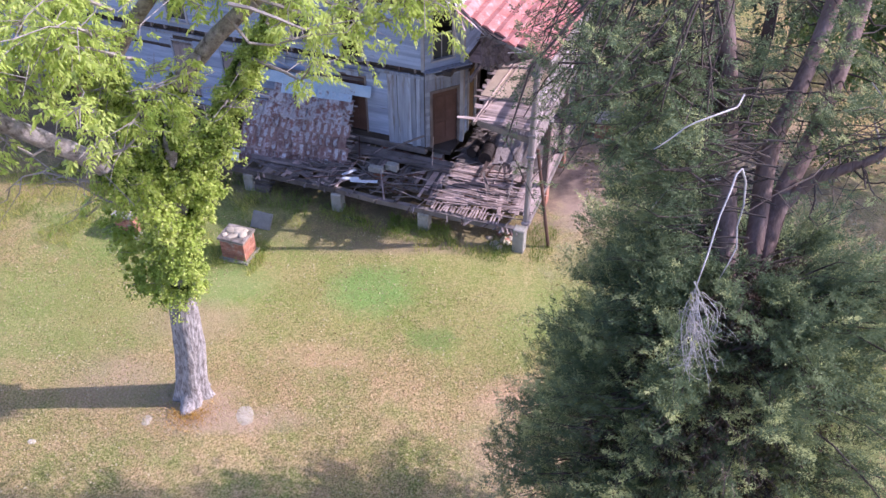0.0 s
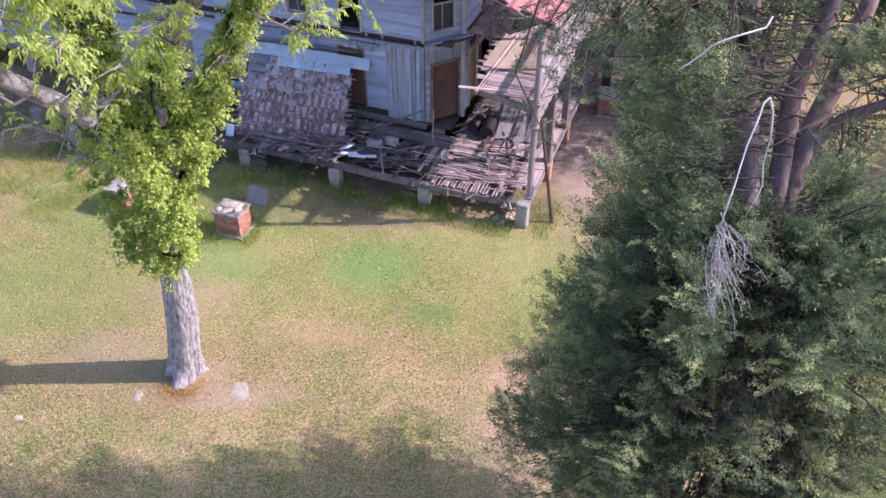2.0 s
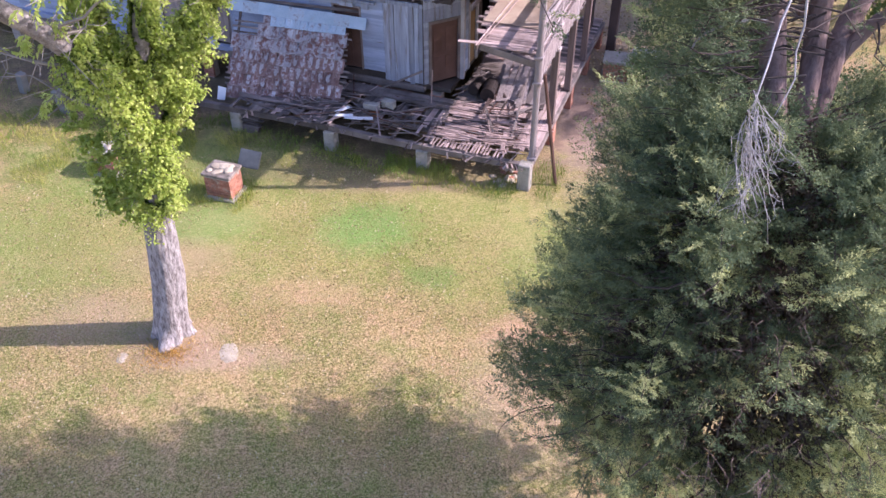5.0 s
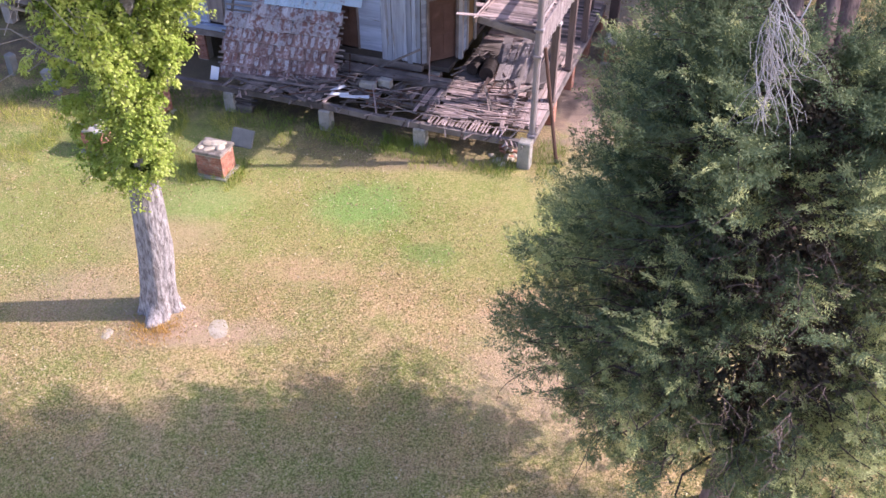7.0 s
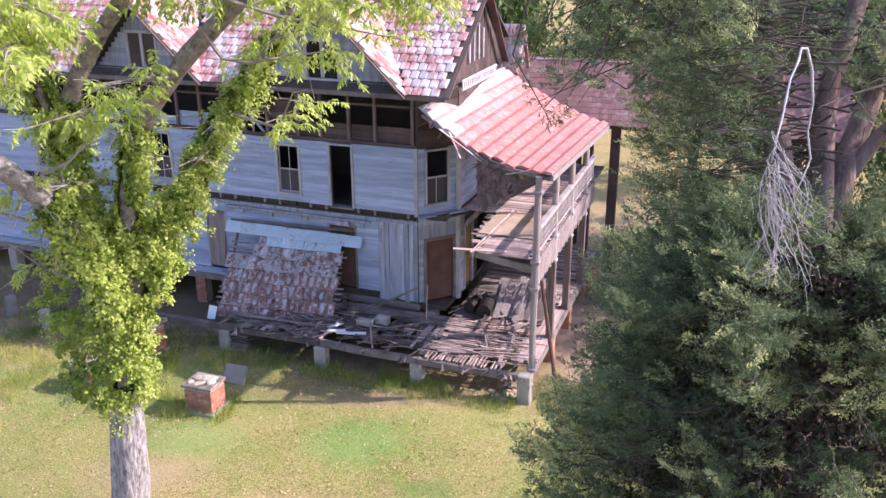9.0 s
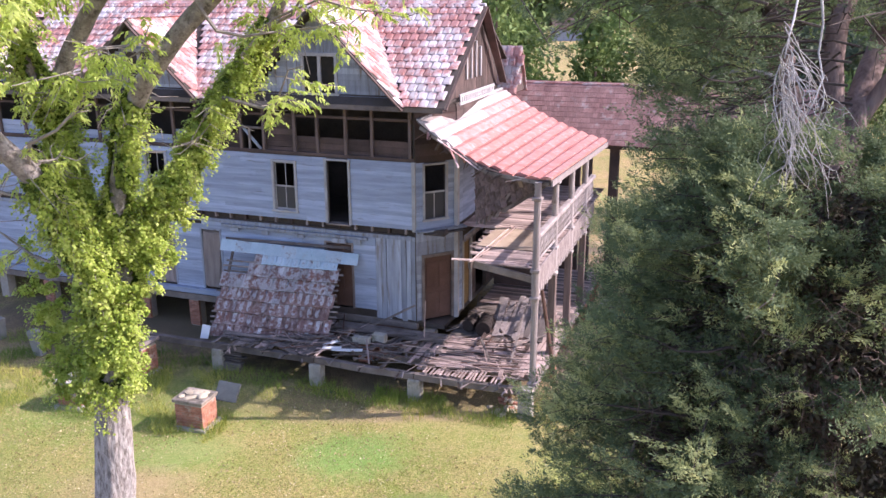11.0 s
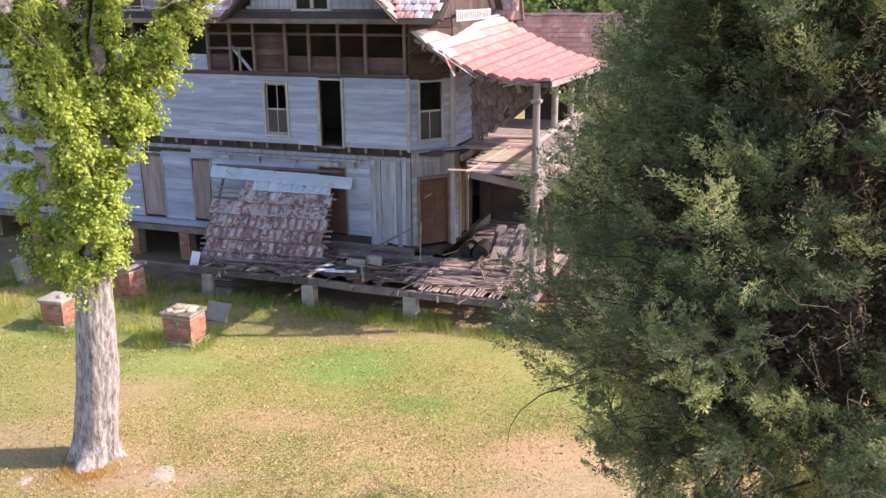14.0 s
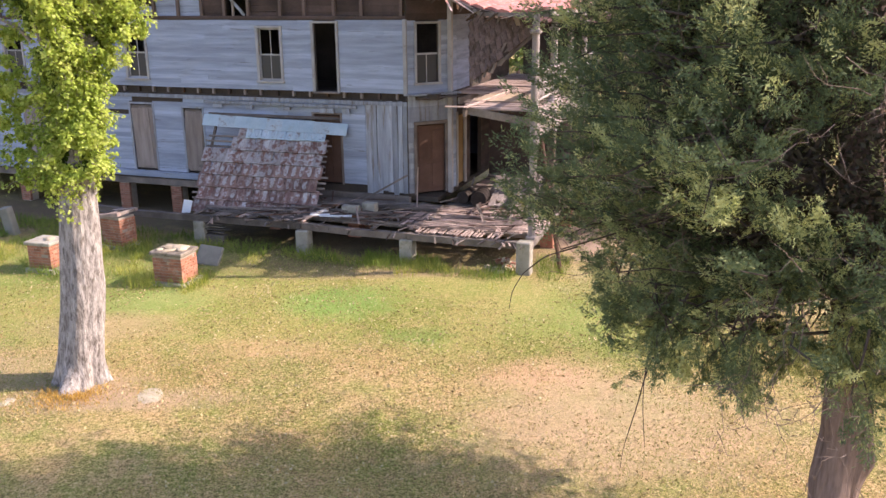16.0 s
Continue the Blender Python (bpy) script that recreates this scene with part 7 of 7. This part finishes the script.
def far_woods(dist, half, count, tall, leaf, seed, gap):
    """A belt of trees beyond the field: trunks and leaf clumps, as one mass; gap: a stretch left open."""
    q = np.random.RandomState(seed)
    w = thing("far_woods", (0, dist, 0), "belt of leafy trees beyond the field", "woods", kind="stuff")
    tm = MB()
    cs, ass = [], []
    for k in range(count):
        x, y = q.uniform(-half, half), q.uniform(-10, 18)
        h = q.uniform(0.5, 1) * tall
        if gap[0] < x / (y + dist) < gap[1]:
            continue
        tm.tube([(x, y, 0), (x + q.normal(0, 0.3), y, h * 0.8)], [0.22, 0.08], 5)
        for c in range(30):
            f = q.uniform(0.12, 1)
            rad = h * 0.27 * (1.1 - 0.7 * f) * q.uniform(0.3, 1)
            a = q.rand() * 6.28
            c0 = np.array([x + math.cos(a) * rad, y + math.sin(a) * rad, h * f])
            cs.append(c0 + q.normal(size=(42, 3)) * np.array([1.6, 1.6, 1.2]) * leaf)
    cs = np.concatenate(cs)
    n = len(cs)
    tagged(part("trunks", tm, CBARK, w), kind="stuff")
    tagged(part("crowns", quads("crowns", leaves(q, cs, q.normal(size=(n, 3)), q.uniform(0.9, 1.8, n) * leaf, q.uniform(0.5, 0.9, n) * leaf), WOODS), None, w), kind="stuff")


far_woods(85, 75, 100, 17, 0.5, 77, (0.115, 0.175))
far_woods(300, 190, 70, 26, 1.3, 78, (0, 0))
barn = thing("barn", (38, 225, 0), "low grey barn far beyond the field", "barn")
part("wall", MB().box(-7, 7, 0, 9, 0, 3.2), VERT, barn)
part("roof", MB().slab(((-7.5, -0.6, 3.1), (7.5, -0.6, 3.1), (7.5, 4.5, 5.6), (-7.5, 4.5, 5.6)), 0.1).slab(((-7.5, 4.5, 5.6), (7.5, 4.5, 5.6), (7.5, 9.6, 3.1), (-7.5, 9.6, 3.1)), 0.1), DARKW, barn)


# ---- undergrowth, tall grass, lawn blades, fallen leaves ----
def shrub(x, y, h, r, seed, mat=WOODS, label="low leafy shrub in the undergrowth"):
    q = np.random.RandomState(seed)
    s = thing("shrub", (x, y, 0), label, "shrub", "undergrowth")
    st = MB()
    cs = []
    for k in range(14):
        a = q.rand() * 6.28
        e = np.array([math.cos(a) * r * q.rand(), math.sin(a) * r * q.rand(), h * q.uniform(0.5, 1)])
        st.tube([tuple(v) for v in bend(q, (0, 0, -0.05), e, 4, 0.08)], [0.02, 0.016, 0.01, 0.005], 4)
        cs.append(e + q.normal(size=(70, 3)) * np.array([0.28, 0.28, 0.22]))
    part("stems", st, TWIG, s)
    cs = np.concatenate(cs)
    n = len(cs)
    tagged(part("leaves", quads("leaves", leaves(q, cs, q.normal(size=(n, 3)), q.uniform(0.08, 0.17, n), q.uniform(0.05, 0.10, n), 0.2), mat), None, s), kind="stuff")


for i, (x, y, h, r) in enumerate(((8.2, 24.5, 1.0, 0.8), (9.8, 27.5, 1.4, 1.0), (7.4, 28.8, 0.9, 0.8), (11.5, 24.0, 1.3, 1.0), (12.2, 29.0, 1.6, 1.1), (9.0, 33.0, 1.5, 1.1), (6.6, 21.0, 0.8, 0.6), (14.5, 26.0, 1.6, 1.2), (8.6, 19.8, 0.9, 0.8), (10.4, 21.2, 1.2, 0.9))):
    shrub(x, y, h, r, 300 + i, CEDARG if i % 3 == 0 else WOODS)


def blades(name, pts, hmin, hmax, wide, lean, mat, label, category, seed):
    q = np.random.RandomState(seed)
    n = len(pts)
    ax = np.stack([q.normal(0, lean, n), q.normal(0, lean, n), np.ones(n)], 1)
    ob = new(name, leaf_mesh(name, leaves(q, pts, ax, q.uniform(hmin, hmax, n), np.full(n, wide) * q.uniform(0.9, 1.7, n))[:, [0, 1, 2]], mat))
    return tagged(ob, label, category, kind="stuff")


gq = np.random.RandomState(5)
n = 300000
gp = np.stack([gq.uniform(-17, 9, n), gq.uniform(9.5, 25, n), np.zeros(n)], 1)
hv_ = (gp[:, 0] + 0.646) * 0.3486 + (gp[:, 1] - 26.406) * 0.937
dens = np.array([noise.noise((x * 0.5, y * 0.5, 4)) for x, y, z in gp])
gp = gp[(hv_ < -2.9) & (gq.rand(n) < 0.55 + 0.6 * dens)]
blades("lawn_grass", gp, 0.03, 0.08, 0.014, 0.8, GRASSM, "short sparse mown grass of the lawn", "grass", 6)
tg = []
for u0, u1, v0, v1, m in ((-5.6, 4.4, -3.9, -2.8, 4200), (-14, -5.5, -5.2, -2.4, 7000), (-9.6, -7.2, -7.3, -5.6, 1600), (-5.0, -3.2, -7.3, -5.6, 900), (-1.2, 2.6, -3.5, -2.7, 2200), (-18, -10, -7.5, -2.5, 4500), (4.6, 5.6, -3.4, -1.5, 700)):
    uu, vv = gq.uniform(u0, u1, m), gq.uniform(v0, v1, m)
    k = np.array([noise.noise((a * 0.9, b * 0.9, 9)) for a, b in zip(uu, vv)]) > -0.12
    tg += [tuple(H @ Vector((a, b, 0))) for a, b in zip(uu[k], vv[k])]
blades("tall_grass", np.array(tg), 0.12, 0.42, 0.016, 0.35, TALLG, "uneven tall grass round the deck and pedestals", "grass", 8)
tg = []
for u0, u1, v0, v1, m in ((-9.9, -5.0, -6.6, -3.4, 5200), (-16.0, -9.0, -8.2, -5.2, 6000), (-5.4, -3.2, -7.4, -6.2, 1100), (-3.6, 4.4, -4.6, -3.3, 2600)):
    uu, vv = gq.uniform(u0, u1, m), gq.uniform(v0, v1, m)
    k = np.array([noise.noise((a * 0.8, b * 0.8, 3)) for a, b in zip(uu, vv)]) > 0.02
    tg += [tuple(H @ Vector((a, b, 0))) for a, b in zip(uu[k], vv[k])]
TALLY = leafy("yellowing_tall_grass", (0.24, 0.30, 0.05), (0.42, 0.44, 0.09), (0.60, 0.54, 0.16), 0.8, 0.4, 1.1)
blades("seeding_grass", np.array(tg), 0.14, 0.42, 0.014, 0.4, TALLY, "bright yellow-green seeding grass round the pedestals", "grass", 12)
n = 1100
a_, r_ = gq.normal(0.1, 0.6, n), 0.5 + np.abs(gq.normal(0, 0.32, n))
wp = np.stack([-7.0 + r_ * np.sin(a_), 15.55 - np.abs(r_ * np.cos(a_)), np.zeros(n)], 1)
STRAW = leafy("straw_weed", (0.42, 0.24, 0.05), (0.56, 0.34, 0.08), (0.64, 0.45, 0.15), 0.8, 0.3, 1.5)
blades("dry_weeds", wp, 0.05, 0.17, 0.014, 0.5, STRAW, "yellow dry weeds at the foot of the tree", "weeds", 9)
n = 26000
lp_ = np.stack([gq.uniform(-16, 9, n), gq.uniform(9, 24, n), np.full(n, 0.02)], 1)
FALLEN = leafy("fallen_leaf", (0.20, 0.13, 0.06), (0.42, 0.32, 0.16), (0.62, 0.54, 0.36), 0.8, 0.1, 2.0)
ob = new("fallen_leaves", quads("fallen_leaves", leaves(gq, lp_, np.stack([gq.normal(size=n), gq.normal(size=n), gq.uniform(0, 0.5, n)], 1), gq.uniform(0.03, 0.08, n), gq.uniform(0.02, 0.05, n)), FALLEN))
tagged(ob, "scattered dry fallen leaves on the lawn", "leaves", kind="stuff")
n = 9000
lp_ = np.stack([gq.uniform(5.2, 15, n), gq.uniform(20, 38, n), np.full(n, 0.02)], 1)
ob = new("leaf_litter", quads("leaf_litter", leaves(gq, lp_, np.stack([gq.normal(size=n), gq.normal(size=n), gq.uniform(0, 0.4, n)], 1), gq.uniform(0.06, 0.14, n), gq.uniform(0.04, 0.09, n)), FALLEN))
tagged(ob, "brown leaf litter under the trees", "leaves", kind="stuff")
